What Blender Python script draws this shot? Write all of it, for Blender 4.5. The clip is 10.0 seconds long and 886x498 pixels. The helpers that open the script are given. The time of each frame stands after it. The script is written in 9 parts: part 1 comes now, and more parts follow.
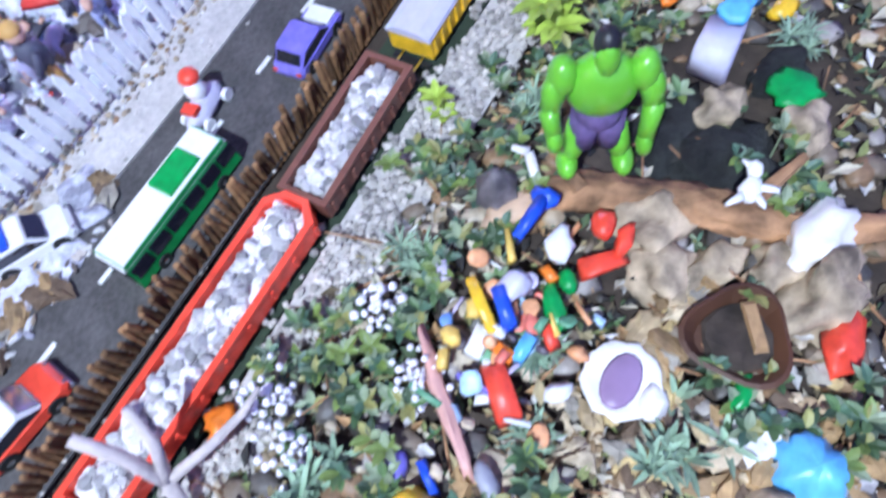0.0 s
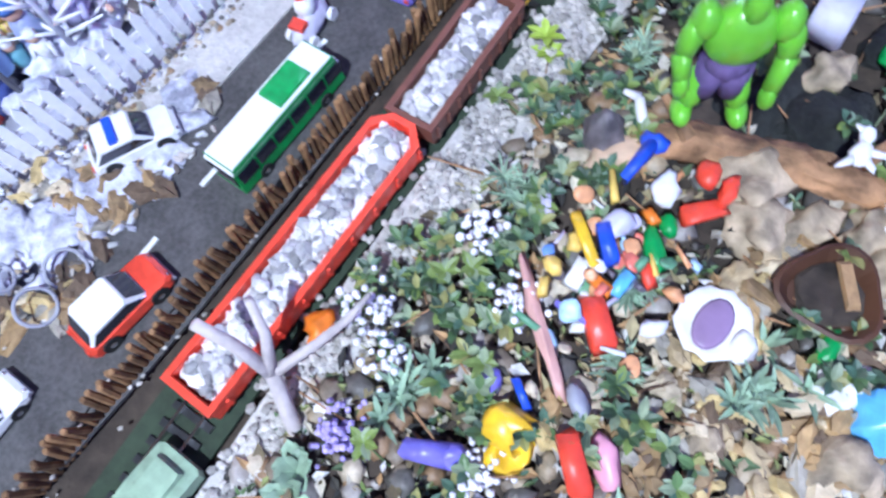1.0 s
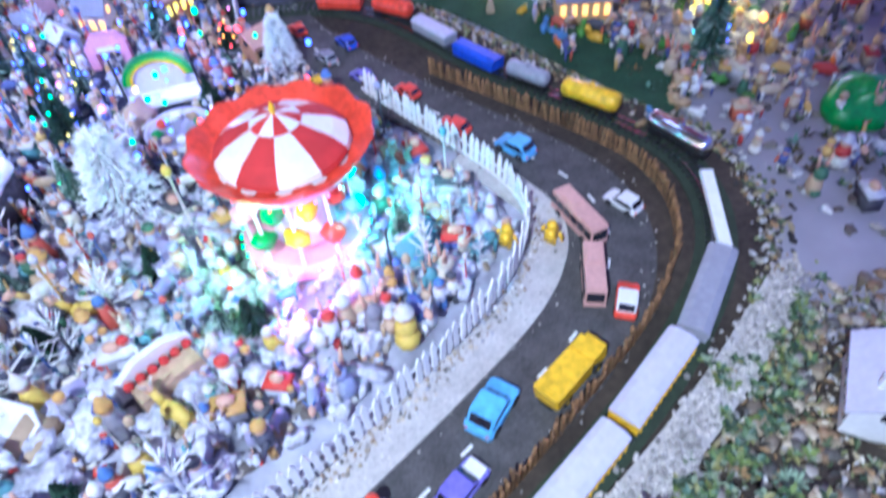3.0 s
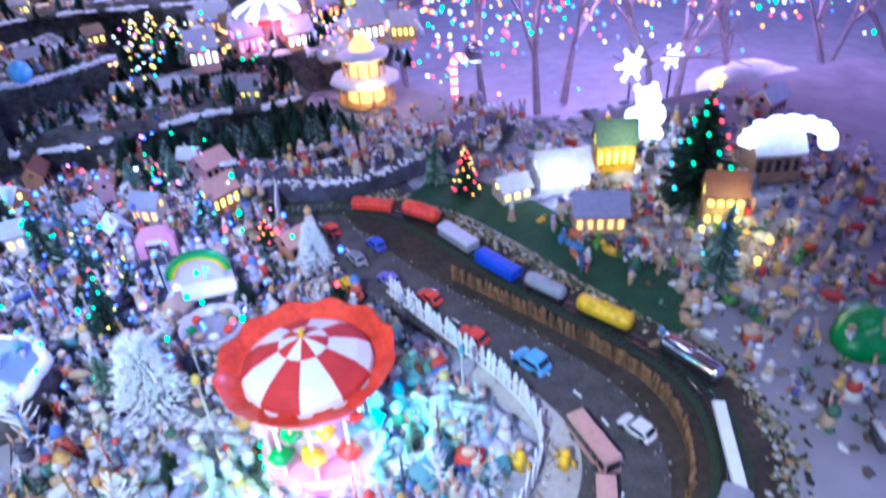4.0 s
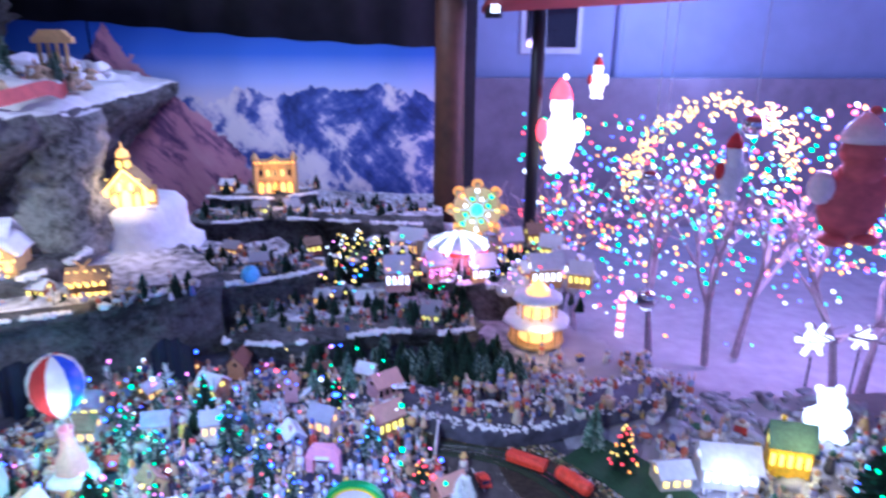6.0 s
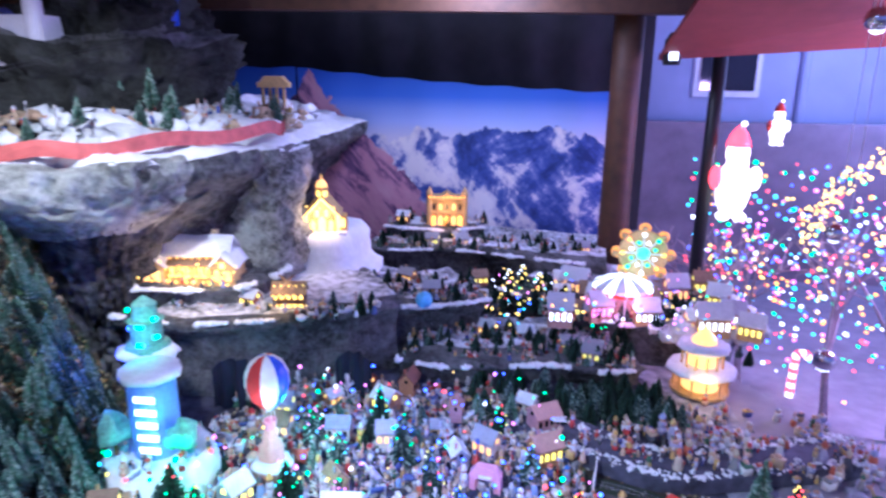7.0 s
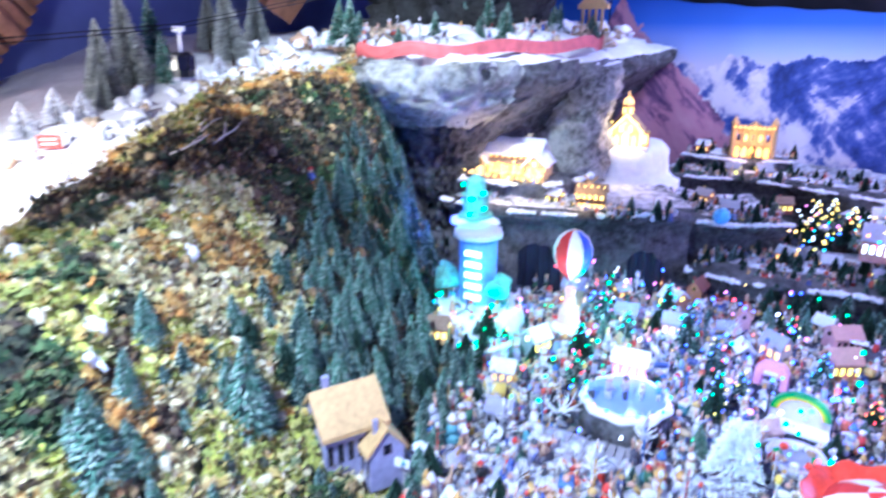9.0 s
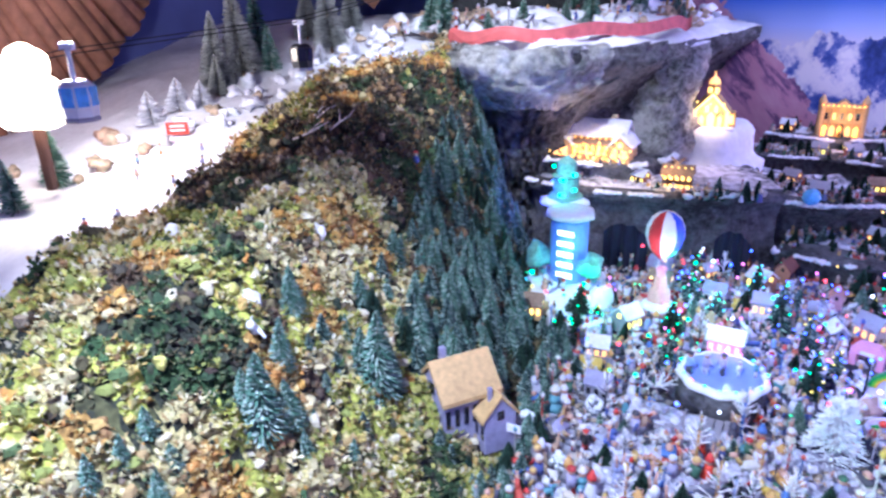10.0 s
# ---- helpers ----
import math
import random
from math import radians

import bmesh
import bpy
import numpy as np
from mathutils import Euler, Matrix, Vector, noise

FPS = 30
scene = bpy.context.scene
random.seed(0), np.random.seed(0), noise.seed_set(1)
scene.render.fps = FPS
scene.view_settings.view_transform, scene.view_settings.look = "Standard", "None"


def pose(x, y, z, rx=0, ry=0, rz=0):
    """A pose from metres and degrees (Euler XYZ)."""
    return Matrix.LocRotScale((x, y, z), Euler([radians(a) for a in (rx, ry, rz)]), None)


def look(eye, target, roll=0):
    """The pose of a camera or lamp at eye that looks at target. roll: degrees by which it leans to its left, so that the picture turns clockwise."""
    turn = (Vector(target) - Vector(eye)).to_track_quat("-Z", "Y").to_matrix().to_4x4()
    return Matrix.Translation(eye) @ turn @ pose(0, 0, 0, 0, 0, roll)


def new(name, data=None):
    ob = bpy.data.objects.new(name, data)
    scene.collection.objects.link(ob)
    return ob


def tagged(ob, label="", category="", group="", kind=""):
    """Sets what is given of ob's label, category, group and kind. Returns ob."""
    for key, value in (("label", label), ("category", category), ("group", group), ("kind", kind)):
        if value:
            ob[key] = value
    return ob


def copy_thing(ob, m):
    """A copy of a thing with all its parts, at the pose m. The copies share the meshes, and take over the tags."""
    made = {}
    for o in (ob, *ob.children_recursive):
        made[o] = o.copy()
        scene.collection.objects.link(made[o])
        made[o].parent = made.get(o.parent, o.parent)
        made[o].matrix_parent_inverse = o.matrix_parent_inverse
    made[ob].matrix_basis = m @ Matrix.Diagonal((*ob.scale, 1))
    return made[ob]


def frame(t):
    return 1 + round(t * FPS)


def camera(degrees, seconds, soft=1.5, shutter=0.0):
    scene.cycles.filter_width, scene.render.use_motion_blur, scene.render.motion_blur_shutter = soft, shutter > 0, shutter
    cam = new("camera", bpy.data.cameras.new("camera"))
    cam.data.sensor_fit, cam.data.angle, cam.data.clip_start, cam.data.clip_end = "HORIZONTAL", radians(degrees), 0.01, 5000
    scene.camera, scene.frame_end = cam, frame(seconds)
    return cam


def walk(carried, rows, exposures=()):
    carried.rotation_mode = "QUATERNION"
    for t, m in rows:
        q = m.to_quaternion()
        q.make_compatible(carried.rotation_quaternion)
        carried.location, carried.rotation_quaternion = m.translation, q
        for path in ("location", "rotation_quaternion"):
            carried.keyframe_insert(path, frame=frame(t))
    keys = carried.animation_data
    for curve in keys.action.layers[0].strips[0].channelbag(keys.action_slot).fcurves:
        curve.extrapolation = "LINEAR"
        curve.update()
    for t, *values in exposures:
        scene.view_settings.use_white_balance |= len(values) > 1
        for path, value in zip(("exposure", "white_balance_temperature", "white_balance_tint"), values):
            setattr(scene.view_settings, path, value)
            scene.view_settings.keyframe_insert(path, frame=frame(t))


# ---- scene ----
cam = camera(67.7, 10.0, soft=2.5, shutter=0.5)
PATH = [
    (0, (0.001, -0.002, 0.613), (0.304, 0.767, -1.208), -20.0),
    (0.5, (-0.049, -0.007, 0.618), (0.167, 0.692, -1.244), -21.2),
    (1, (-0.092, 0.024, 0.635), (0.122, 0.713, -1.23), -18.0),
    (1.5, (-0.099, 0.069, 0.704), (0.12, 0.811, -1.14), -14.9),
    (2, (-0.062, 0.134, 0.802), (0.221, 1.03, -0.963), -10.7),
    (2.5, (-0.041, 0.159, 0.91), (0.361, 1.24, -0.725), -6.4),
    (3, (0.006, 0.169, 1.036), (0.491, 1.434, -0.435), -5.2),
    (3.2, (0.012, 0.162, 1.069), (0.53, 1.494, -0.33), -4.6),
    (4.3, (0.06, 0.241, 1.236), (0.601, 1.866, 0.202), -2.4),
    (4.5, (0.074, 0.253, 1.264), (0.592, 1.925, 0.297), -1.5),
    (5, (0.088, 0.267, 1.346), (0.538, 2.028, 0.513), -0.4),
    (5.2, (0.077, 0.275, 1.37), (0.504, 2.065, 0.587), -0.1),
    (6.5, (-0.071, 0.164, 1.515), (-0.096, 2.079, 0.94), 0.7),
    (7, (-0.106, 0.079, 1.521), (-0.355, 1.991, 0.987), 0.6),
    (7.5, (-0.093, 0.015, 1.482), (-0.52, 1.906, 0.992), 0.2),
    (8, (-0.077, -0.034, 1.413), (-0.744, 1.788, 0.927), 0.7),
    (8.5, (-0.103, -0.113, 1.366), (-0.936, 1.621, 0.818), 0.2),
    (9, (-0.124, -0.33, 1.334), (-1.111, 1.28, 0.676), -0.1),
    (9.5, (-0.112, -0.484, 1.383), (-1.185, 1.044, 0.665), -0.7),
    (10, (-0.209, -0.532, 1.39), (-1.318, 0.968, 0.669), -1.4),
]
walk(cam, [(t, look(eye, target, roll)) for t, eye, target, roll in PATH],
     [(0, 0.2, 5400, 9), (1.5, 0.2, 5350, 9), (2.5, 0.18, 5200, 4), (3, 0.27, 5150, 7), (4.5, 0.02, 5000, 11), (5, -0.02, 5100, 18), (6.5, -0.05, 4950, 7), (7, 0.0, 5100, 13), (7.5, 0.12, 4700, 2), (8, 0.2, 5000, 12), (8.5, 0.58, 5050, 13), (9, 0.58, 4850, 9), (9.5, 0.17, 5050, 16), (10, 0.1, 5150, 19)])

# ---- light ----
world = bpy.data.worlds.new("dusk")
scene.world = world
world.use_nodes = True
world.node_tree.nodes["Background"].inputs[0].default_value = (0.30, 0.30, 0.78, 1)
world.node_tree.nodes["Background"].inputs[1].default_value = 0.8


def lamp(name, kind, place, watts, colour, size=0.05, target=None, cone=60):
    data = bpy.data.lights.new(name, kind)
    data.energy, data.color = watts, colour
    if kind == "AREA":
        data.size = size
    else:
        data.shadow_soft_size = size
    if kind == "SPOT":
        data.spot_size, data.spot_blend = radians(cone), 0.6
    ob = new(name, data)
    ob.matrix_world = look(place, target) if target else Matrix.Translation(place)
    return ob


lamp("floodlight", "POINT", (-2.56, 0.58, 1.36), 30, (1.0, 0.86, 0.74), 0.06)
lamp("display_floodlight", "SPOT", (-1.0, -0.55, 2.35), 400, (0.90, 0.94, 1.0), 0.05, (-0.72, 0.38, 0.1), 82)
# three added fill lamps, unseen, to brighten village, ridge and backdrop
lamp("village_floodlight", "AREA", (0.35, 2.2, 2.3), 9, (0.55, 0.58, 1.0), 0.5, (-0.1, 2.6, 0.0))
lamp("ridge_floodlight", "SPOT", (-1.15, 1.0, 2.45), 250, (1.0, 0.95, 0.92), 0.05, (-2.15, 2.45, 1.05), 54)
lamp("backdrop_floodlight", "AREA", (-0.4, 3.9, 2.1), 22, (0.75, 0.72, 1.0), 0.4, (-0.6, 4.9, 0.8))

# ---- materials ----
M = {}


def mat(name, colour, rough=0.6, metal=0.0, var=0.25, scale=60.0, bump=0.25, emit=0.0, spread=0.0, ramp=None, island=False, coat=0.0, warm=None, detail=6, sharp=1.0, deep=0.004):
    m = bpy.data.materials.new(name)
    m.use_nodes = True
    nt = m.node_tree
    p = nt.nodes["Principled BSDF"]
    p.inputs["Roughness"].default_value, p.inputs["Metallic"].default_value = rough, metal
    p.inputs["Coat Weight"].default_value = coat
    link = nt.links.new
    tc = nt.nodes.new("ShaderNodeTexCoord")
    n1 = nt.nodes.new("ShaderNodeTexNoise")
    n1.inputs["Scale"].default_value, n1.inputs["Detail"].default_value = scale, detail
    n1.inputs["Roughness"].default_value = 0.68 if detail > 10 else 0.5
    n2 = nt.nodes.new("ShaderNodeTexNoise")
    n2.inputs["Scale"].default_value, n2.inputs["Detail"].default_value = scale * 0.13, 3
    link(tc.outputs["Object"], n1.inputs["Vector"])
    link(tc.outputs["Object"], n2.inputs["Vector"])
    add = nt.nodes.new("ShaderNodeMath")
    add.operation = "ADD"
    link(n1.outputs["Fac"], add.inputs[0])
    link(n2.outputs["Fac"], add.inputs[1])
    r = nt.nodes.new("ShaderNodeMapRange")
    r.inputs["From Min"].default_value, r.inputs["From Max"].default_value = 1 - 0.35 / sharp, 1 + 0.35 / sharp
    r.inputs["To Min"].default_value, r.inputs["To Max"].default_value = 1 - var, 1 + var
    link(add.outputs[0], r.inputs["Value"])
    mul = nt.nodes.new("ShaderNodeVectorMath")
    mul.operation = "SCALE"
    link(r.outputs[0], mul.inputs["Scale"])
    if ramp:
        cr = nt.nodes.new("ShaderNodeValToRGB")
        cr.color_ramp.interpolation = "CONSTANT"
        while len(cr.color_ramp.elements) < len(ramp):
            cr.color_ramp.elements.new(0.5)
        for i, c in enumerate(ramp):
            cr.color_ramp.elements[i].position = i / len(ramp)
            cr.color_ramp.elements[i].color = (*c, 1)
        src = nt.nodes.new("ShaderNodeNewGeometry" if island else "ShaderNodeObjectInfo")
        link(src.outputs["Random Per Island" if island else "Random"], cr.inputs["Fac"])
        link(cr.outputs["Color"], mul.inputs[0])
    else:
        mul.inputs[0].default_value = colour
        if spread or island:
            src = nt.nodes.new("ShaderNodeNewGeometry" if island else "ShaderNodeObjectInfo")
            r2 = nt.nodes.new("ShaderNodeMapRange")
            r2.inputs["To Min"].default_value, r2.inputs["To Max"].default_value = 1 - spread, 1 + spread
            link(src.outputs["Random Per Island" if island else "Random"], r2.inputs["Value"])
            m2 = nt.nodes.new("ShaderNodeVectorMath")
            m2.operation = "SCALE"
            m2.inputs[0].default_value = colour
            link(r2.outputs[0], m2.inputs["Scale"])
            link(m2.outputs[0], mul.inputs[0])
    link(mul.outputs[0], p.inputs["Base Color"])
    if bump:
        b = nt.nodes.new("ShaderNodeBump")
        b.inputs["Strength"].default_value, b.inputs["Distance"].default_value = bump, deep
        link(n1.outputs["Fac"], b.inputs["Height"])
        link(b.outputs[0], p.inputs["Normal"])
    if emit:
        link(mul.outputs[0], p.inputs["Emission Color"])
        p.inputs["Emission Strength"].default_value = emit
    M[name] = m
    return m


def lit(name, colour, strength):
    return mat(name, colour, 0.4, var=0.05, scale=40, bump=0, emit=strength)


mat("asphalt", (0.080, 0.075, 0.074), 0.85, var=0.45, scale=180, bump=0.5)
mat("roadpaint", (0.75, 0.75, 0.72), 0.7, var=0.3, scale=150, bump=0.2)
mat("soil", (0.05, 0.037, 0.027), 0.95, var=0.6, scale=55, bump=0.9)
mat("sand", (0.50, 0.47, 0.44), 0.95, var=0.25, scale=120, bump=0.7)
mat("snow", (0.82, 0.83, 0.86), 0.8, var=0.12, scale=30, bump=0.5)
mat("darkfloor", (0.075, 0.075, 0.11), 0.85, var=0.7, scale=22, bump=0.7)
mat("snowfield", (0.40, 0.40, 0.48), 0.85, var=0.75, scale=16, bump=0.6)
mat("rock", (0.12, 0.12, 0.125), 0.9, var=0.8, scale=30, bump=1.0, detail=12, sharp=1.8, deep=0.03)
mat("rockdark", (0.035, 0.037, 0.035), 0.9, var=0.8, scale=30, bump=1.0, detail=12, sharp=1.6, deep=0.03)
mat("ledgesnow", (0.50, 0.50, 0.55), 0.85, var=0.85, sharp=1.5, scale=22, bump=0.7)
mat("rockpale", (0.24, 0.24, 0.23), 0.9, var=0.75, scale=34, bump=1.0, detail=12, sharp=2.0, deep=0.025)
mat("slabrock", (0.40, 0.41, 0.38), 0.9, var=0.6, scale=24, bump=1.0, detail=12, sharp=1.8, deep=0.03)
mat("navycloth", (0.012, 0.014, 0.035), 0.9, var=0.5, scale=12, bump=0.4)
mat("darkcloth", (0.018, 0.018, 0.024), 0.9, var=0.5, scale=6, bump=0.4)
mat("pebble", (0.52, 0.50, 0.50), 0.55, var=0.25, scale=120, bump=0.2, spread=0.6, island=True)
mat("gravel", (0.44, 0.41, 0.37), 0.8, var=0.3, scale=150, bump=0.3, spread=0.45, island=True)
mat("tanpebble", (0, 0, 0), 0.5, var=0.4, scale=120, bump=0.4, island=True,
    ramp=[(0.33, 0.26, 0.17), (0.18, 0.14, 0.10), (0.48, 0.40, 0.29), (0.10, 0.09, 0.08), (0.34, 0.30, 0.27), (0.24, 0.15, 0.08)])
mat("tanstone", (0, 0, 0), 0.75, var=0.5, scale=90, bump=0.6, island=True,
    ramp=[(0.42, 0.32, 0.18), (0.24, 0.16, 0.08), (0.55, 0.45, 0.30), (0.34, 0.22, 0.10), (0.48, 0.36, 0.16), (0.30, 0.27, 0.22), (0.12, 0.08, 0.05)])
mat("redplastic", (0.80, 0.07, 0.035), 0.4, var=0.35, scale=70, bump=0.255, coat=0.2)
mat("brownplastic", (0.19, 0.075, 0.05), 0.5, var=0.2, scale=90, bump=0.2)
mat("yellowplastic", (0.85, 0.52, 0.02), 0.35, var=0.35, scale=70, bump=0.25, coat=0.2)
mat("greyplastic", (0.33, 0.33, 0.38), 0.45, var=0.15, scale=80, bump=0.15)
mat("lilacroof", (0.58, 0.56, 0.68), 0.5, var=0.12, scale=80, bump=0.2)
mat("blackplastic", (0.015, 0.015, 0.017), 0.45, var=0.3, scale=80, bump=0.15)
mat("blueplastic", (0.03, 0.09, 0.62), 0.35, var=0.35, scale=70, bump=0.25, coat=0.2)
mat("skyplastic", (0.16, 0.48, 0.85), 0.35, var=0.35, scale=70, bump=0.25, coat=0.2)
mat("violetplastic", (0.20, 0.17, 0.62), 0.3, var=0.35, scale=70, bump=0.25, coat=0.3)
mat("whiteplastic", (0.80, 0.80, 0.80), 0.35, var=0.08, scale=80, bump=0.1, coat=0.2)
mat("greenplastic", (0.02, 0.30, 0.06), 0.35, var=0.35, scale=80, bump=0.25, coat=0.2)
mat("limeplastic", (0.16, 0.46, 0.03), 0.28, var=0.18, scale=40, bump=0.1, coat=0.4)
mat("purplecloth", (0.12, 0.08, 0.20), 0.8, var=0.3, scale=90, bump=0.4)
mat("orangeplastic", (0.85, 0.22, 0.02), 0.4, var=0.35, scale=70, bump=0.25)
mat("pinkplastic", (0.80, 0.36, 0.45), 0.4, var=0.12, scale=70, bump=0.1)
mat("salmon", (0.62, 0.35, 0.30), 0.5, var=0.15, scale=80, bump=0.15)
mat("tyre", (0.012, 0.012, 0.012), 0.8, var=0.3, scale=120, bump=0.3)
mat("chrome", (0.65, 0.65, 0.68), 0.2, metal=1.0, var=0.1, scale=60, bump=0.05)
mat("carglass", (0.02, 0.02, 0.03), 0.06, var=0.1, scale=20, bump=0, coat=0.5)
mat("logwood", (0.24, 0.13, 0.055), 0.8, var=0.5, scale=70, bump=0.8, spread=0.5)
mat("driftwood", (0.30, 0.165, 0.08), 0.8, var=0.75, scale=38, bump=1.0, sharp=1.5, deep=0.008)
mat("branchwood", (0.50, 0.44, 0.42), 0.85, var=0.3, scale=60, bump=0.7)
mat("postwood", (0.085, 0.035, 0.016), 0.6, var=0.4, scale=14, bump=0.5)
mat("thatch", (0.42, 0.20, 0.11), 0.8, var=0.4, scale=18, bump=0.6)
mat("nightblue", (0.13, 0.16, 0.42), 0.9, var=0.4, scale=2, bump=0.2)
mat("redcanopy", (0.24, 0.04, 0.035), 0.75, var=0.2, scale=9, bump=0.2)
mat("redcloth", (0.55, 0.035, 0.035), 0.8, var=0.25, scale=25, bump=0.4)
mat("ribbonred", (0.58, 0.13, 0.12), 0.6, var=0.35, scale=22, bump=0.5)
mat("iceblue", (0.22, 0.36, 0.82), 0.4, var=0.25, scale=60, bump=0.2)
mat("mintleaf", (0.20, 0.46, 0.36), 0.7, var=0.5, scale=70, bump=0.8)
mat("whitepaint", (0.84, 0.84, 0.84), 0.55, var=0.1, scale=80, bump=0.2, spread=0.08)
mat("needles", (0.065, 0.125, 0.11), 0.85, var=0.4, scale=80, bump=0.0, island=True, spread=0.55)
mat("frostneedles", (0.13, 0.26, 0.19), 0.85, var=0.3, scale=80, bump=0.0, island=True, spread=0.45)
mat("darkneedles", (0.03, 0.07, 0.045), 0.85, var=0.4, scale=80, bump=0.0, island=True, spread=0.55)
mat("frosttips", (0.42, 0.53, 0.46), 0.85, var=0.2, scale=80, bump=0.0, island=True, spread=0.3)
mat("greyneedles", (0.40, 0.42, 0.38), 0.85, var=0.3, scale=80, bump=0.0, island=True, spread=0.35)
mat("snowneedles", (0.74, 0.75, 0.78), 0.85, var=0.2, scale=80, bump=0.0, island=True, spread=0.2)
mat("mossbed", (0.33, 0.34, 0.06), 0.95, var=0.75, scale=70, bump=1.0, sharp=1.5, deep=0.006)
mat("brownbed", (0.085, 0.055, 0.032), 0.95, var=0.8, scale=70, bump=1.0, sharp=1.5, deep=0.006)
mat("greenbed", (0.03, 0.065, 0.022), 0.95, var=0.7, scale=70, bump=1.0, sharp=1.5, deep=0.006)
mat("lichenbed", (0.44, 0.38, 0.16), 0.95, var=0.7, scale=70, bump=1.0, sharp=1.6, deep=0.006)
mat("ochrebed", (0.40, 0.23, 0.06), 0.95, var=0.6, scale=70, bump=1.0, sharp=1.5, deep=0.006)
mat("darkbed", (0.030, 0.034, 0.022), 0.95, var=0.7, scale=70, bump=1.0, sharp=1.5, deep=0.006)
mat("ochremoss", (0, 0, 0), 0.9, var=0.35, scale=90, bump=0.3, island=True,
    ramp=[(.50, .28, .06), (.42, .20, .05), (.56, .38, .12), (.34, .20, .08), (.60, .46, .20)])
mat("leaf", (0, 0, 0), 0.5, var=0.35, scale=90, bump=0.2, island=True,
    ramp=[(0.05, 0.09, 0.035), (0.10, 0.17, 0.06), (0.16, 0.22, 0.05), (0.07, 0.13, 0.08), (0.22, 0.27, 0.16), (0.035, 0.06, 0.03), (0.26, 0.25, 0.08)])
mat("flake", (0, 0, 0), 0.7, var=0.4, scale=120, bump=0.3, island=True,
    ramp=[(0.34, 0.28, 0.15), (0.14, 0.11, 0.06), (0.22, 0.24, 0.09), (0.52, 0.47, 0.36), (0.05, 0.045, 0.035), (0.36, 0.22, 0.10), (0.55, 0.53, 0.50), (0.09, 0.13, 0.06), (0.03, 0.028, 0.025)])
mat("meadowtoy", (0, 0, 0), 0.5, var=0.3, scale=120, bump=0.2,
    ramp=[(0.75, 0.45, 0.04), (0.7, 0.2, 0.05), (0.12, 0.35, 0.06), (0.7, 0.7, 0.7), (0.3, 0.2, 0.1), (0.1, 0.25, 0.5), (0.08, 0.2, 0.05), (0.5, 0.35, 0.2)])
mat("scrap", (0, 0, 0), 0.4, var=0.25, scale=120, bump=0.2, coat=0.1,
    ramp=[(0.70, 0.18, 0.13), (0.75, 0.75, 0.74), (0.14, 0.26, 0.6), (0.75, 0.52, 0.12), (0.42, 0.58, 0.75), (0.14, 0.32, 0.18), (0.70, 0.34, 0.16), (0.55, 0.50, 0.64), (0.6, 0.5, 0.35), (0.12, 0.10, 0.12)])
mat("paleleaf", (0.26, 0.36, 0.24), 0.55, var=0.3, scale=90, bump=0.2, island=True, spread=0.4)
mat("limeleaf", (0.36, 0.48, 0.06), 0.5, var=0.25, scale=90, bump=0.2, island=True, spread=0.3)
mat("berry", (0.80, 0.78, 0.82), 0.4, var=0.1, scale=90, bump=0.1, island=True, spread=0.15)
mat("lilacflower", (0.42, 0.34, 0.66), 0.6, var=0.2, scale=90, bump=0.2, island=True, spread=0.3)
mat("moss", (0, 0, 0), 0.9, var=0.35, scale=90, bump=0.3, island=True,
    ramp=[(.50, .47, .12), (.38, .39, .09), (.60, .54, .24), (.25, .28, .07), (.52, .40, .12), (.64, .58, .38)])
mat("brownmoss", (0, 0, 0), 0.9, var=0.35, scale=90, bump=0.3, island=True,
    ramp=[(.20, .12, .05), (.13, .08, .045), (.09, .065, .045), (.27, .18, .08), (.07, .06, .04), (.30, .24, .16)])
mat("greenmoss", (0, 0, 0), 0.9, var=0.35, scale=90, bump=0.3, island=True,
    ramp=[(.05, .10, .035), (.09, .14, .05), (.03, .06, .025), (.14, .17, .07), (.06, .07, .04)])
mat("palelichen", (0, 0, 0), 0.9, var=0.3, scale=90, bump=0.3, island=True,
    ramp=[(.58, .50, .28), (.46, .42, .22), (.64, .58, .40), (.40, .28, .12), (.54, .47, .24)])
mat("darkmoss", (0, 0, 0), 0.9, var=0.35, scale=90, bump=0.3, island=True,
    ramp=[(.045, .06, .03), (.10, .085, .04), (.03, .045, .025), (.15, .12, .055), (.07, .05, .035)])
mat("litter", (0, 0, 0), 0.6, var=0.3, scale=90, bump=0.3, island=True,
    ramp=[(.5, .49, .47), (.22, .2, .17), (.35, .28, .2), (.6, .6, .62), (.12, .1, .09), (.45, .40, .36), (.3, .3, .36), (.7, .68, .66)])
mat("skin", (0.62, 0.38, 0.28), 0.6, var=0.1, scale=80, bump=0.1)
mat("coats", (0, 0, 0), 0.6, var=0.2, scale=90, bump=0.2,
    ramp=[(.66, .68, .78), (.74, .74, .78), (.10, .14, .42), (.56, .40, .28), (.72, .72, .74), (.30, .45, .74), (.70, .68, .66), (.42, .40, .60), (.46, .34, .22), (.76, .76, .80), (.26, .25, .30), (.08, .08, .12), (.60, .60, .70), (.55, .10, .07), (.34, .38, .60), (.62, .56, .46), (.68, .50, .10), (.14, .34, .40)])
mat("crowdcoats", (0, 0, 0), 0.6, var=0.2, scale=90, bump=0.2, island=True,
    ramp=[(.50, .05, .05), (.72, .72, .76), (.08, .10, .28), (.56, .40, .28), (.70, .70, .70), (.06, .15, .09), (.68, .66, .62), (.42, .40, .56), (.46, .34, .22), (.56, .46, .34), (.26, .25, .26), (.08, .08, .10), (.58, .58, .66), (.55, .14, .08), (.34, .38, .56), (.62, .56, .46), (.62, .42, .14)])
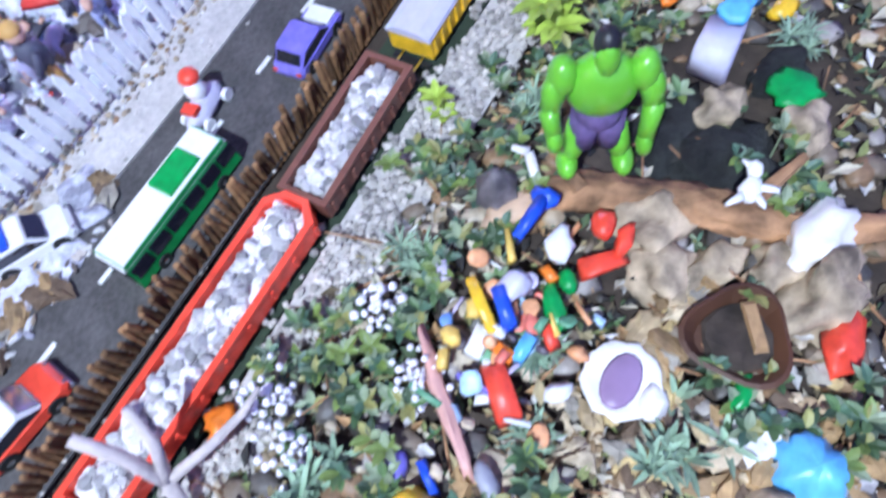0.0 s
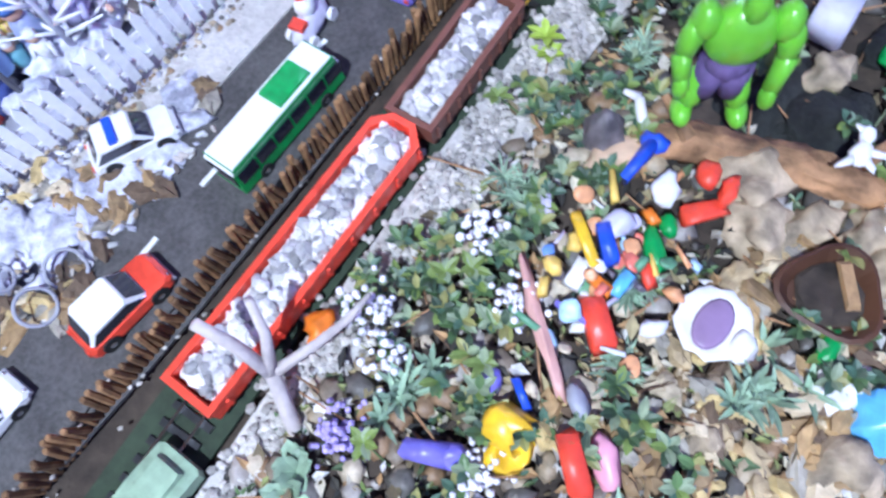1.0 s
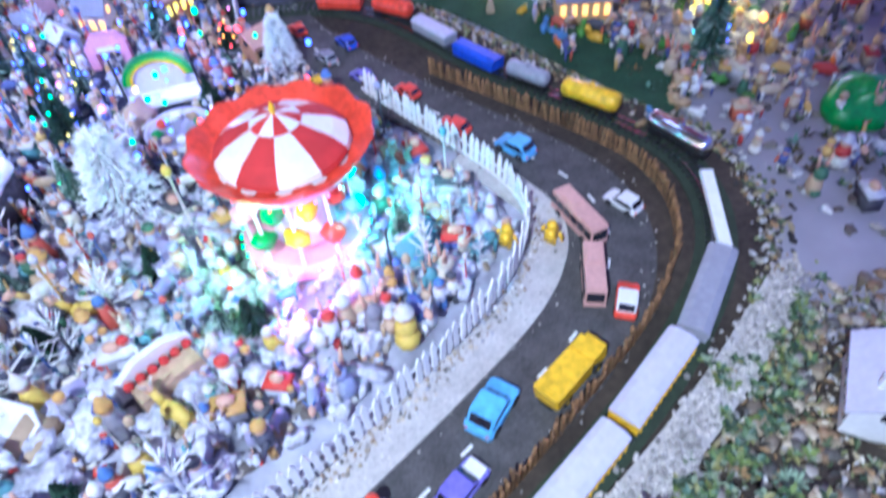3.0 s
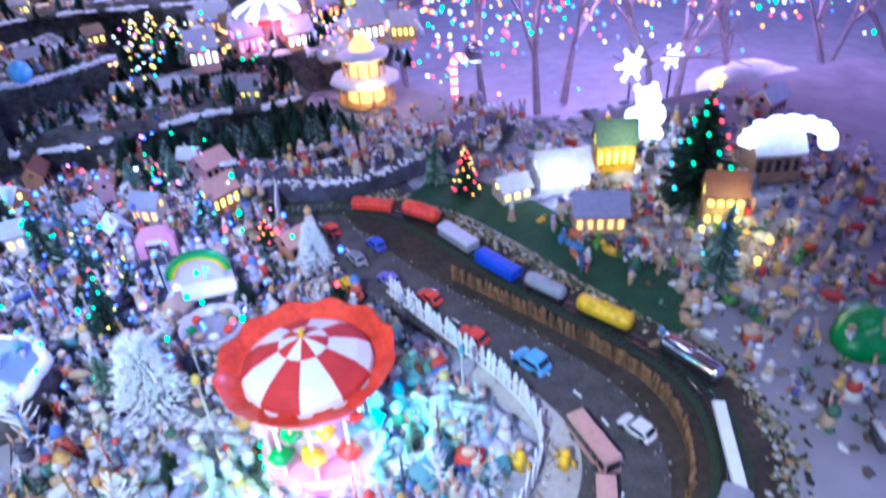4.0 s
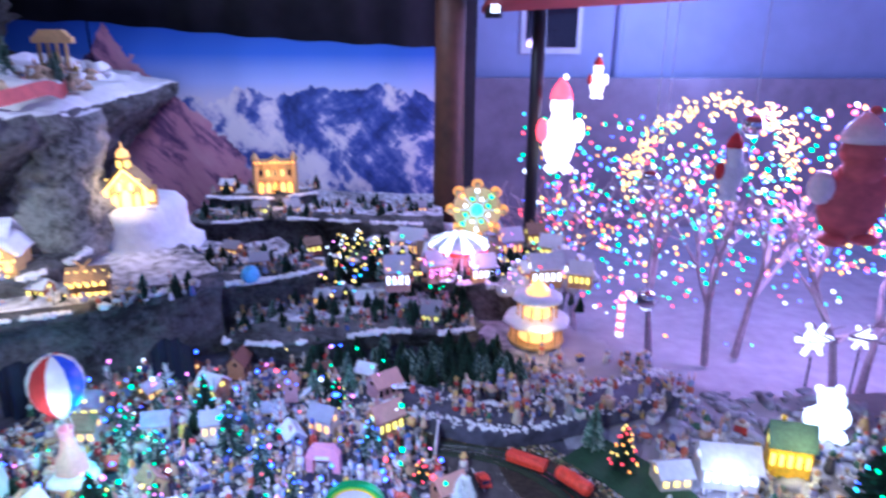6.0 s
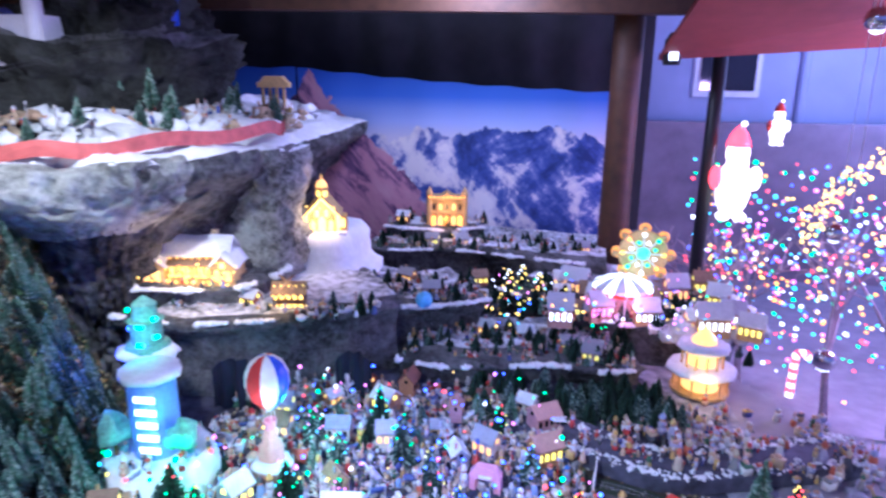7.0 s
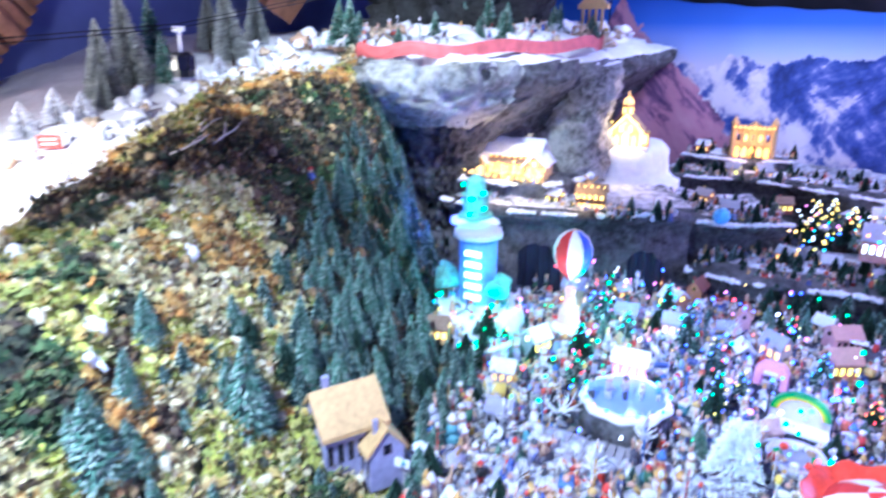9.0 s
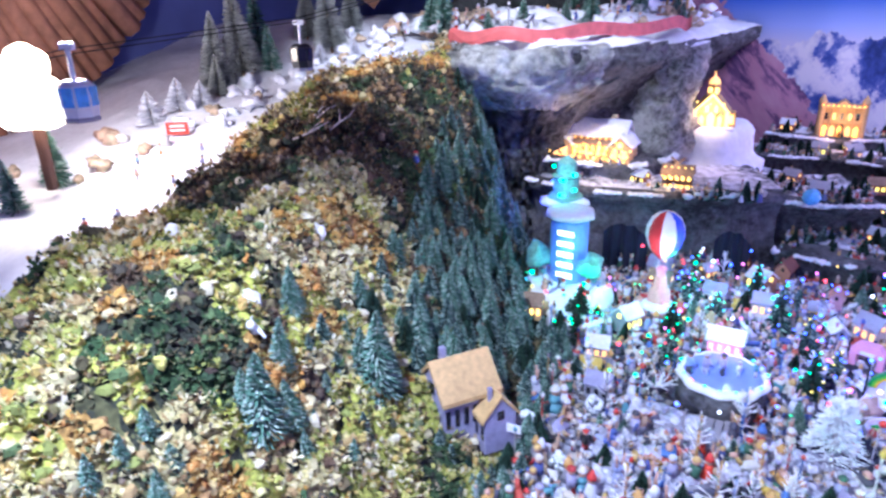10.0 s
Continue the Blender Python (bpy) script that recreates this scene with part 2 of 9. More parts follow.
mat("hats", (0, 0, 0), 0.6, var=0.2, scale=90, bump=0.2,
    ramp=[(.6, .05, .04), (.72, .72, .76), (.08, .08, .1), (.62, .62, .70), (.58, .34, .10), (.1, .2, .5), (.65, .62, .58)])
mat("housewall", (0, 0, 0), 0.75, var=0.2, scale=90, bump=0.3,
    ramp=[(.42, .22, .12), (.60, .55, .48), (.33, .12, .09), (.48, .46, .52), (.62, .42, .20), (.30, .30, .36), (.55, .30, .34)])
mat("roofsnow", (0.78, 0.79, 0.84), 0.8, var=0.15, scale=50, bump=0.5)
mat("roofbrown", (0.30, 0.20, 0.13), 0.8, var=0.3, scale=60, bump=0.5)
mat("ochrewood", (0.60, 0.40, 0.17), 0.7, var=0.25, scale=60, bump=0.4)
mat("lilacwall", (0.34, 0.33, 0.48), 0.8, var=0.2, scale=60, bump=0.3)
mat("greenfelt", (0.025, 0.075, 0.035), 0.95, var=0.35, scale=120, bump=0.5)
mat("shellwhite", (0.78, 0.75, 0.72), 0.35, var=0.15, scale=60, bump=0.3)
mat("shellmauve", (0.30, 0.20, 0.33), 0.25, var=0.2, scale=40, bump=0.1)
mat("hillsoil", (0.085, 0.085, 0.035), 0.95, var=0.85, scale=45, bump=1.0)
mat("stone", (0.42, 0.33, 0.22), 0.85, var=0.65, scale=40, bump=0.9, sharp=1.4, deep=0.007)
mat("clay", (0.52, 0.36, 0.24), 0.7, var=0.3, scale=50, bump=0.4)
mat("conchgrey", (0.16, 0.14, 0.15), 0.6, var=0.6, scale=45, bump=0.6, sharp=1.5, deep=0.006)
mat("foil", (0.52, 0.52, 0.62), 0.45, var=0.5, scale=60, bump=0.9, sharp=1.5, deep=0.008)
mat("cotton", (0.78, 0.82, 0.84), 0.9, var=0.15, scale=45, bump=0.7)
mat("wallgrey", (0.26, 0.22, 0.26), 0.9, var=0.3, scale=5, bump=0.3)
mat("facade", (0.42, 0.46, 0.62), 0.85, var=0.12, scale=3, bump=0.1)
mat("paleground", (0.33, 0.31, 0.35), 0.9, var=0.25, scale=8, bump=0.4)
mat("twig", (0.46, 0.38, 0.40), 0.8, var=0.3, scale=30, bump=0.3)
mat("ice", (0.27, 0.36, 0.78), 0.12, var=0.2, scale=14, bump=0.05)
lit("warmlit", (1.0, 0.50, 0.13), 1.8)
lit("amberlit", (1.0, 0.40, 0.07), 0.9)
lit("goldlit", (1.0, 0.62, 0.12), 3.4)
lit("yellowlit", (1.0, 0.80, 0.12), 2.2)
lit("whitelit", (0.85, 0.90, 1.0), 3.2)
lit("bluelit", (0.06, 0.12, 1.0), 8.0)
lit("greenlit", (0.03, 1.0, 0.30), 3.5)
lit("redlit", (1.0, 0.06, 0.08), 4.0)
lit("pinklit", (1.0, 0.25, 0.75), 3.0)
lit("cyanlit", (0.10, 0.70, 1.0), 3.0)
lit("orangelit", (1.0, 0.35, 0.05), 4.0)
lit("santalit", (1.0, 0.86, 0.80), 2.6)
lit("floodlit", (1.0, 0.80, 0.55), 14.0)


# ---- mesh helpers ----
class Geo:
    """Vertices and faces gathered into one mesh; each face keeps the number of its material."""

    def __init__(self):
        self.v, self.f, self.m = [], [], []

    def add(self, vs, fs, mi=0):
        k = len(self.v)
        self.v += [tuple(p) for p in vs]
        self.f += [tuple(i + k for i in f) for f in fs]
        self.m += [mi] * len(fs)
        return self

    def box(self, c, s, rz=0.0, taper=1.0, mi=0, rx=0.0, ry=0.0):
        e = Euler((radians(rx), radians(ry), radians(rz))).to_matrix()
        vs = []
        for z, t in ((-1, 1.0), (1, taper)):
            for x, y in ((-1, -1), (1, -1), (1, 1), (-1, 1)):
                vs.append(Vector(c) + e @ Vector((x * s[0] / 2 * t, y * s[1] / 2 * t, z * s[2] / 2)))
        return self.add(vs, [(3, 2, 1, 0), (4, 5, 6, 7), (0, 1, 5, 4), (1, 2, 6, 5), (2, 3, 7, 6), (3, 0, 4, 7)], mi)

    def tube(self, a, b, r0, r1=None, n=8, mi=0):
        r1 = r0 if r1 is None else r1
        a, b = Vector(a), Vector(b)
        d = (b - a).normalized()
        s = d.cross(Vector((0, 0, 1)) if abs(d.z) < 0.9 else Vector((1, 0, 0))).normalized()
        t = d.cross(s)
        vs = []
        for p, r in ((a, r0), (b, r1)):
            vs += [p + r * (math.cos(6.28319 * i / n) * s + math.sin(6.28319 * i / n) * t) for i in range(n)]
        fs = [(i, (i + 1) % n, n + (i + 1) % n, n + i) for i in range(n)]
        return self.add(vs, fs + [tuple(range(n))[::-1], tuple(range(n, 2 * n))], mi)

    def lathe(self, prof, c=(0, 0, 0), n=16, mi=0, wave=0.0, waves=8):
        vs, fs = [], []
        for r, z in prof:
            for i in range(n):
                a = 6.28319 * i / n
                q = r * (1 + wave * math.cos(a * waves))
                vs.append((c[0] + q * math.cos(a), c[1] + q * math.sin(a), c[2] + z))
        for j in range(len(prof) - 1):
            for i in range(n):
                k = (i + 1) % n
                fs.append((j * n + i, j * n + k, (j + 1) * n + k, (j + 1) * n + i))
        fs.append(tuple(range(n))[::-1])
        fs.append(tuple((len(prof) - 1) * n + i for i in range(n)))
        return self.add(vs, fs, mi)

    def ball(self, c, r, n=8, k=5, rough=0.0, mi=0, rz=0.0):
        r = (r, r, r) if isinstance(r, (int, float)) else r
        ca, sa = math.cos(rz), math.sin(rz)
        vs = []
        off = random.random() * 50
        def at(x, y, z):
            q = 1 + rough * noise.noise((x * 1.3 + off, y * 1.3, z * 1.3)) if rough else 1
            x, y, z = x * r[0] * q, y * r[1] * q, z * r[2] * q
            return (c[0] + x * ca - y * sa, c[1] + x * sa + y * ca, c[2] + z)
        vs.append(at(0, 0, -1))
        for j in range(1, k):
            b = math.pi * j / k
            for i in range(n):
                a = 6.28319 * i / n
                vs.append(at(math.sin(b) * math.cos(a), math.sin(b) * math.sin(a), -math.cos(b)))
        vs.append(at(0, 0, 1))
        fs = [(0, 1 + (i + 1) % n, 1 + i) for i in range(n)]
        for j in range(k - 2):
            for i in range(n):
                a, b = 1 + j * n + i, 1 + j * n + (i + 1) % n
                fs.append((a, b, b + n, a + n))
        t = len(vs) - 1
        fs += [(t, t - n + i, t - n + (i + 1) % n) for i in range(n)]
        return self.add(vs, fs, mi)

    def path(self, pts, radii, n=10, mi=0):
        """A bent tapering limb through the points."""
        vs, fs = [], []
        for i, (p, r) in enumerate(zip(pts, radii)):
            d = (Vector(pts[min(i + 1, len(pts) - 1)]) - Vector(pts[max(i - 1, 0)])).normalized()
            s = d.cross(Vector((0.13, 0.21, 1)) if abs(d.z) < 0.9 else Vector((1, 0, 0))).normalized()
            t = d.cross(s)
            vs += [Vector(p) + r * (1 + 0.12 * math.sin(3 * k + i)) * (math.cos(6.28319 * k / n) * s + math.sin(6.28319 * k / n) * t) for k in range(n)]
        for i in range(len(pts) - 1):
            fs += [(i * n + k, i * n + (k + 1) % n, (i + 1) * n + (k + 1) % n, (i + 1) * n + k) for k in range(n)]
        return self.add(vs, fs + [tuple(range(n))[::-1], tuple(range(len(vs) - n, len(vs)))], mi)

    def ext(self, poly, y0, y1, inset=0.0, mi=0):
        """A side view in x and z, drawn out across y, its rim drawn in by inset at both faces."""
        cx = sum(p[0] for p in poly) / len(poly)
        cz = sum(p[1] for p in poly) / len(poly)
        n = len(poly)
        sh = [((x - cx) * (1 - inset) + cx, (z - cz) * (1 - inset) + cz) for x, z in poly]
        w = (y1 - y0) * 0.1 if inset else 0
        rings = [(sh, y0), (poly, y0 + w), (poly, y1 - w), (sh, y1)] if inset else [(poly, y0), (poly, y1)]
        vs = [(x, y, z) for ring, y in rings for x, z in ring]
        fs = [tuple(range(n)), tuple(range((len(rings) - 1) * n, len(rings) * n))[::-1]]
        for j in range(len(rings) - 1):
            for i in range(n):
                k = (i + 1) % n
                fs.append((j * n + k, j * n + i, (j + 1) * n + i, (j + 1) * n + k))
        return self.add(vs, fs, mi)

    def prism(self, poly, z0, z1, mi=0, inset=0.0):
        n = len(poly)
        cx, cy = sum(p[0] for p in poly) / n, sum(p[1] for p in poly) / n
        top = [((x - cx) * (1 - inset) + cx, (y - cy) * (1 - inset) + cy) for x, y in poly]
        vs = [(x, y, z0) for x, y in poly] + [(x, y, z1) for x, y in top]
        fs = [tuple(range(n))[::-1], tuple(range(n, 2 * n))] + [(i, (i + 1) % n, n + (i + 1) % n, n + i) for i in range(n)]
        return self.add(vs, fs, mi)

    def mesh(self, name, mats, smooth=False):
        me = bpy.data.meshes.new(name)
        me.from_pydata(self.v, [], self.f)
        for x in (mats if isinstance(mats, (list, tuple)) else [mats]):
            me.materials.append(M[x] if isinstance(x, str) else x)
        if any(self.m):
            me.polygons.foreach_set("material_index", self.m)
        if smooth:
            me.polygons.foreach_set("use_smooth", [True] * len(self.f))
        me.update()
        return me


def part(name, geo, mats, parent=None, label="", smooth=False):
    ob = new(name, geo.mesh(name, mats, smooth) if isinstance(geo, Geo) else geo)
    if parent:
        ob.parent = parent
    return tagged(ob, label)


def thing(name, label, category, m=None, group="", kind=""):
    ob = tagged(new(name), label, category, group, kind)
    ob.empty_display_size = 0.02
    if m:
        ob.matrix_basis = m
    return ob


def along(points, step, start=0.0):
    """Places and headings (radians) at even steps on a line of points."""
    out, left = [], start
    for (x0, y0), (x1, y1) in zip(points, points[1:]):
        d = math.hypot(x1 - x0, y1 - y0)
        while left < d:
            out.append((x0 + (x1 - x0) * left / d, y0 + (y1 - y0) * left / d, math.atan2(y1 - y0, x1 - x0)))
            left += step
        left -= d
    return out


def smooth_line(points, rounds=3):
    for _ in range(rounds):
        q = [points[0]]
        for (x0, y0), (x1, y1) in zip(points, points[1:]):
            q += [(x0 * .75 + x1 * .25, y0 * .75 + y1 * .25), (x0 * .25 + x1 * .75, y0 * .25 + y1 * .75)]
        points = q + [points[-1]]
    return points


def ribbon(points, left, right, z, thick=0.004):
    g = Geo()
    n = len(points)
    vs = []
    for i, (x, y) in enumerate(points):
        a, b = points[max(0, i - 1)], points[min(n - 1, i + 1)]
        d = math.hypot(b[0] - a[0], b[1] - a[1]) or 1
        nx, ny = -(b[1] - a[1]) / d, (b[0] - a[0]) / d
        for off, h in ((left, z), (right, z), (right, z - thick), (left, z - thick)):
            vs.append((x + nx * off, y + ny * off, h))
    fs = []
    for i in range(n - 1):
        for k in range(4):
            fs.append((i * 4 + k, i * 4 + (k + 1) % 4, i * 4 + 4 + (k + 1) % 4, i * 4 + 4 + k))
    return g.add(vs, fs + [(0, 3, 2, 1), (n * 4 - 4, n * 4 - 3, n * 4 - 2, n * 4 - 1)])

# ---- the ground: floor of the display and the hill beside it ----
def ease(t):
    t = max(0.0, min(1.0, t))
    return t * t * (3 - 2 * t)


def toe(y):
    """How far to the left the hill's foot lies."""
    pts = ((-3.0, 0.70), (0.0, 1.02), (0.9, 1.15), (1.5, 1.30), (1.9, 1.50), (2.3, 1.70), (2.6, 1.92), (3.0, 2.40), (9.0, 3.2))
    for (y0, t0), (y1, t1) in zip(pts, pts[1:]):
        if y <= y1:
            return t0 + (t1 - t0) * (y - y0) / (y1 - y0)
    return 3.2


def snow_line(y):
    """How far up from the hill's foot the snow begins."""
    pts = ((-3.0, 0.98), (0.0, 0.98), (0.72, 1.10), (1.42, 1.22), (1.65, 1.15), (2.0, 0.79), (2.2, 0.63), (2.5, 0.57), (9.0, 0.57))
    for (y0, t0), (y1, t1) in zip(pts, pts[1:]):
        if y <= y1:
            return t0 + (t1 - t0) * (y - y0) / (y1 - y0)
    return 0.57


def height(x, y):
    u = -x - toe(y)
    top = min(1.24, 0.76 + 0.26 * max(0.0, y - 0.6))
    w = 0.60 + 0.18 * ease((y - 0.3) / 0.8) - 0.22 * ease((y - 1.6) / 0.7)
    k = max(0.0, min(1.0, u / w))
    h = top * (0.95 * (0.65 * k + 0.35 * ease(k)) + 0.05 * ease((u - 0.5) / 0.8))
    if y < 0.3:
        h *= 1 - 0.35 * ease((0.3 - y) / 0.8)
    h += (0.03 * noise.noise((x * 3, y * 3, 0)) + 0.012 * noise.noise((x * 11, y * 11, 4))) * ease(u * 4 + 0.4)
    h += 0.006 * noise.noise((x * 6, y * 6, 1))
    if y < 0.33 and x > -0.6:
        h += 0.035 * ease((0.36 - y - x * -0.3) / 0.2) * ease((x + 0.6) * 4)
    return h


ROAD = smooth_line([(-0.95, 0.26), (-0.45, 0.385), (-0.1, 0.515), (0.2, 0.63), (0.5, 0.745), (0.68, 0.90), (0.72, 1.10), (0.6, 1.36), (0.46, 1.66), (0.34, 1.98), (0.28, 2.3)])
TRACK = smooth_line([(-1.0, -0.02), (-0.62, 0.12), (-0.29, 0.272), (0.02, 0.388), (0.25, 0.468), (0.62, 0.615), (0.88, 0.80), (0.99, 1.05), (0.90, 1.30), (0.76, 1.58), (0.68, 1.85), (0.58, 2.10), (0.40, 2.26), (0.1, 2.33)])
NEAR = np.array(TRACK[::4])
ground = Geo()
NX, NY = 230, 230
for j in range(NY + 1):
    for i in range(NX + 1):
        x, y = -4.6 + 9.2 * i / NX, -2.0 + 9.2 * j / NY
        ground.v.append((x, y, height(x, y) - 0.012))
for j in range(NY):
    for i in range(NX):
        a = j * (NX + 1) + i
        gx, gy = -4.6 + 9.2 * (i + .5) / NX, -2.0 + 9.2 * (j + .5) / NY
        if gx > 1.0 and gy > max(2.55, 4.9 - 1.6 * (gx - 0.0)) or gy > 5.4 or gx > 3.2:
            continue
        ground.f.append((a, a + 1, a + NX + 2, a + NX + 1))
        cx, cy = -4.6 + 9.2 * (i + .5) / NX, -2.0 + 9.2 * (j + .5) / NY
        u = -cx - toe(cy)
        if u > snow_line(cy):
            mi = 1
        elif u > -0.02:
            mi = 2
        elif cy > 0.75 and np.min(np.hypot(NEAR[:, 0] - cx, NEAR[:, 1] - cy)) < 0.10:
            mi = 0
        elif cy > 1.5 and cx < 0.9 - 0.2 * (cy - 1.3):
            mi = 5
        elif cx > 0.9 and cy > 0.5:
            mi = 4
        elif cy < 0.50 + 0.37 * cx:
            mi = 0
        else:
            mi = 3
        ground.m.append(mi)
tagged(part("ground", ground, ["soil", "snow", "hillsoil", "snowfield", "paleground", "darkfloor"], smooth=True), "soil, sand and snow floor of the display rising to a hill", "ground", kind="structure")
outer = Geo()
outer.add([(-60, -60, -0.75), (60, -60, -0.75), (60, 60, -0.75), (-60, 60, -0.75)], [(0, 1, 2, 3)])
tagged(part("pavement", outer, "paleground"), "pale paved yard round the display", "pavement", kind="structure")

# road, kerb path, track bed
tagged(part("road", ribbon(ROAD, 0.085, -0.095, 0.002), "asphalt"), "grey miniature asphalt road with worn paint", "road", kind="structure")
tagged(part("footpath", ribbon(smooth_line([(-0.3, 0.56), (-0.1, 0.62), (0.2, 0.735), (0.46, 0.85), (0.585, 0.98), (0.60, 1.10), (0.52, 1.32)]), 0.048, -0.03, 0.005), "sand"), "pale sandy footpath beside the road", "pavement", kind="structure")
for n, (x, y, a) in enumerate(along(ROAD, 0.05)):
    if n % 2 == 0:
        tagged(part("road_marking", Geo().box((0, 0, 0), (0.026, 0.006, 0.002)), "roadpaint"), "white painted dash on the road", "road marking", "centre line dashes", "structure").matrix_basis = pose(x, y, 0.004, 0, 0, math.degrees(a))
tagged(part("track_bed", ribbon(TRACK, 0.045, -0.04, 0.004), "darkmoss"), "dark ballast bed under the toy railway", "track bed", kind="structure")
tagged(part("gravel_strip", ribbon(smooth_line([(-0.62, 0.03), (-0.27, 0.185), (0.04, 0.315), (0.27, 0.395), (0.62, 0.52), (0.9, 0.66)]), 0.035, -0.035, 0.008), "sand"), "pale gravel strip beside the railway", "gravel", kind="structure")

# ---- cliffs, ledges, backdrop, shelter ----
def cliff(name, edge, profile, mats, label, rough=0.05, step=0.05, seed=0.0, lip=False):
    """A rock face swept along an edge seen from above; profile: rows of (how far back, height, share of the edge's height)."""
    g = Geo()
    pts = along(edge, step)
    # fine profile
    prof = []
    for (b0, z0), (b1, z1) in zip(profile, profile[1:]):
        k = max(1, int(math.hypot(b1 - b0, z1 - z0) / step))
        prof += [(b0 + (b1 - b0) * i / k, z0 + (z1 - z0) * i / k) for i in range(k)]
    prof.append(profile[-1])
    n = len(prof)
    for x, y, a in pts:
        nx, ny = -math.sin(a), math.cos(a)
        for b, z in prof:
            p = Vector((x + nx * b, y + ny * b, z))
            q = p * 4.5 + Vector((seed, 0, 0))
            d = rough * (noise.noise(q) + 0.9 * (0.45 - abs(noise.noise(q * 2.1))) + 0.5 * (0.4 - abs(noise.noise(q * 4.7))) + 0.3 * noise.noise(q * 9.3))
            g.v.append((p.x - nx * d, p.y - ny * d, p.z + d * 0.35 + 0.012 * noise.noise(p * 14)))
    for i in range(len(pts) - 1):
        for j in range(n - 1):
            a = i * n + j
            g.f.append((a, a + 1, a + n + 1, a + n))
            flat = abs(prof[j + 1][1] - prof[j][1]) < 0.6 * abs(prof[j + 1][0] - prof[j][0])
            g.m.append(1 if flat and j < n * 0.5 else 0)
    ob = tagged(part(name, g, mats, smooth=True), label, "cliff", kind="structure")
    if lip:
        # thick snow icing over the edge, hanging down unevenly
        s = Geo()
        top = max(z for b, z in profile if abs(b) < 0.06)
        rl = random.Random(int(seed * 7) + 5)
        for x, y, a in along(edge, 0.013):
            nx, ny = -math.sin(a), math.cos(a)
            p = Vector((x - nx * 0.02, y - ny * 0.02, top - 0.015))
            q = p * 4.5 + Vector((seed, 0, 0))
            d = rough * (noise.noise(q) + 0.9 * (0.45 - abs(noise.noise(q * 2.1))) + 0.5 * (0.4 - abs(noise.noise(q * 4.7))) + 0.3 * noise.noise(q * 9.3))
            if noise.noise((x * 7, y * 7, seed + 3)) < -0.12:
                continue
            h = 0.010 + 0.016 * max(0.0, noise.noise((x * 9, y * 9, seed)) + 0.25)
            s.ball((p.x - nx * d, p.y - ny * d, p.z + d * 0.35 + 0.012 - h * 0.5), (0.017, rl.uniform(0.014, 0.034), h * rl.uniform(0.35, 1.1)), 7, 5, 0.6, rz=a)
        tagged(part("snow_edge", s, "snow", smooth=True), "thick uneven white snow edge on a rock ledge", "snow", kind="structure")
    return ob


# the ridge with its overhanging face: walked from the far end towards the near one, so that "back" is to the left
cliff("ridge_cliff", smooth_line([(-1.38, 4.95), (-1.36, 4.0), (-1.40, 3.33), (-1.58, 2.80), (-1.76, 2.45), (-2.10, 2.34), (-2.35, 2.40)][::-1], 2),
      [(0.75, 1.28), (0.4, 1.2), (0.12, 1.15), (0.0, 1.10), (0.0, 1.02), (0.10, 0.93), (0.22, 0.80), (0.36, 0.6), (0.42, 0.3), (0.45, -0.02)], ["rock", "snow"],
      "grey rock face with a snowy top, hollowed out below", 0.11, 0.035)
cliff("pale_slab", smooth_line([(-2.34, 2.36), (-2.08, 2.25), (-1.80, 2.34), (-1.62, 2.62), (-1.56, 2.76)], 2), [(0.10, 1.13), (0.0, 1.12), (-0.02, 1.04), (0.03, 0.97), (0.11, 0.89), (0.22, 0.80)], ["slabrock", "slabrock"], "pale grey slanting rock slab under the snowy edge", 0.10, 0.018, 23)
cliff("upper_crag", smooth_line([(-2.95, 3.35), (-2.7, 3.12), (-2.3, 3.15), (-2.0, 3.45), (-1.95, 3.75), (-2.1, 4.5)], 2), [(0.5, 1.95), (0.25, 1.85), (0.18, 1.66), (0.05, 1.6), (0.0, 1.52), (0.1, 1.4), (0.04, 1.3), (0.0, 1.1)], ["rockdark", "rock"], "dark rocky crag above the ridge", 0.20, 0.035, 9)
cliff("rock_pillar", smooth_line([(-1.78, 3.42), (-1.55, 3.24), (-1.40, 3.30), (-1.33, 3.55), (-1.5, 3.8)], 2), [(0.16, 1.12), (0.0, 1.08), (0.02, 0.8), (-0.02, 0.5), (0.0, 0.2)], ["rockpale", "snow"], "rough grey bark-like rock pillar", 0.09, 0.03, 3)
cliff("windmill_ledge", smooth_line([(-2.0, 2.78), (-1.75, 2.72), (-1.5, 2.75), (-1.15, 2.88), (-0.95, 3.05), (-0.72, 3.2)], 2), [(0.55, 0.40), (0.05, 0.385), (-0.03, 0.36), (-0.015, 0.33), (0.03, 0.30), (0.06, 0.15), (0.05, -0.02)], ["rock", "ledgesnow"], "snow-covered rock ledge with a grey face", 0.045, 0.028, 5, lip=True)
cliff("lodge_ledge", smooth_line([(-2.2, 2.95), (-1.95, 2.86), (-1.6, 2.9), (-1.42, 3.02), (-1.38, 3.3)], 2), [(0.4, 0.50), (0.04, 0.49), (-0.02, 0.47), (0.02, 0.44), (0.03, 0.36)], ["rock", "ledgesnow"], "snowy rock ledge under the lodge", 0.04, 0.028, 6, lip=True)
cliff("church_mound", smooth_line([(-1.52, 3.75), (-1.48, 3.58), (-1.30, 3.52), (-1.16, 3.55), (-1.09, 3.68), (-1.12, 4.0)], 2), [(0.15, 0.61), (0.02, 0.605), (-0.02, 0.57), (-0.05, 0.42), (-0.12, 0.36), (-0.12, 0.2)], ["snow", "snow"], "tall white snow mound under the church", 0.02, 0.035, 7)
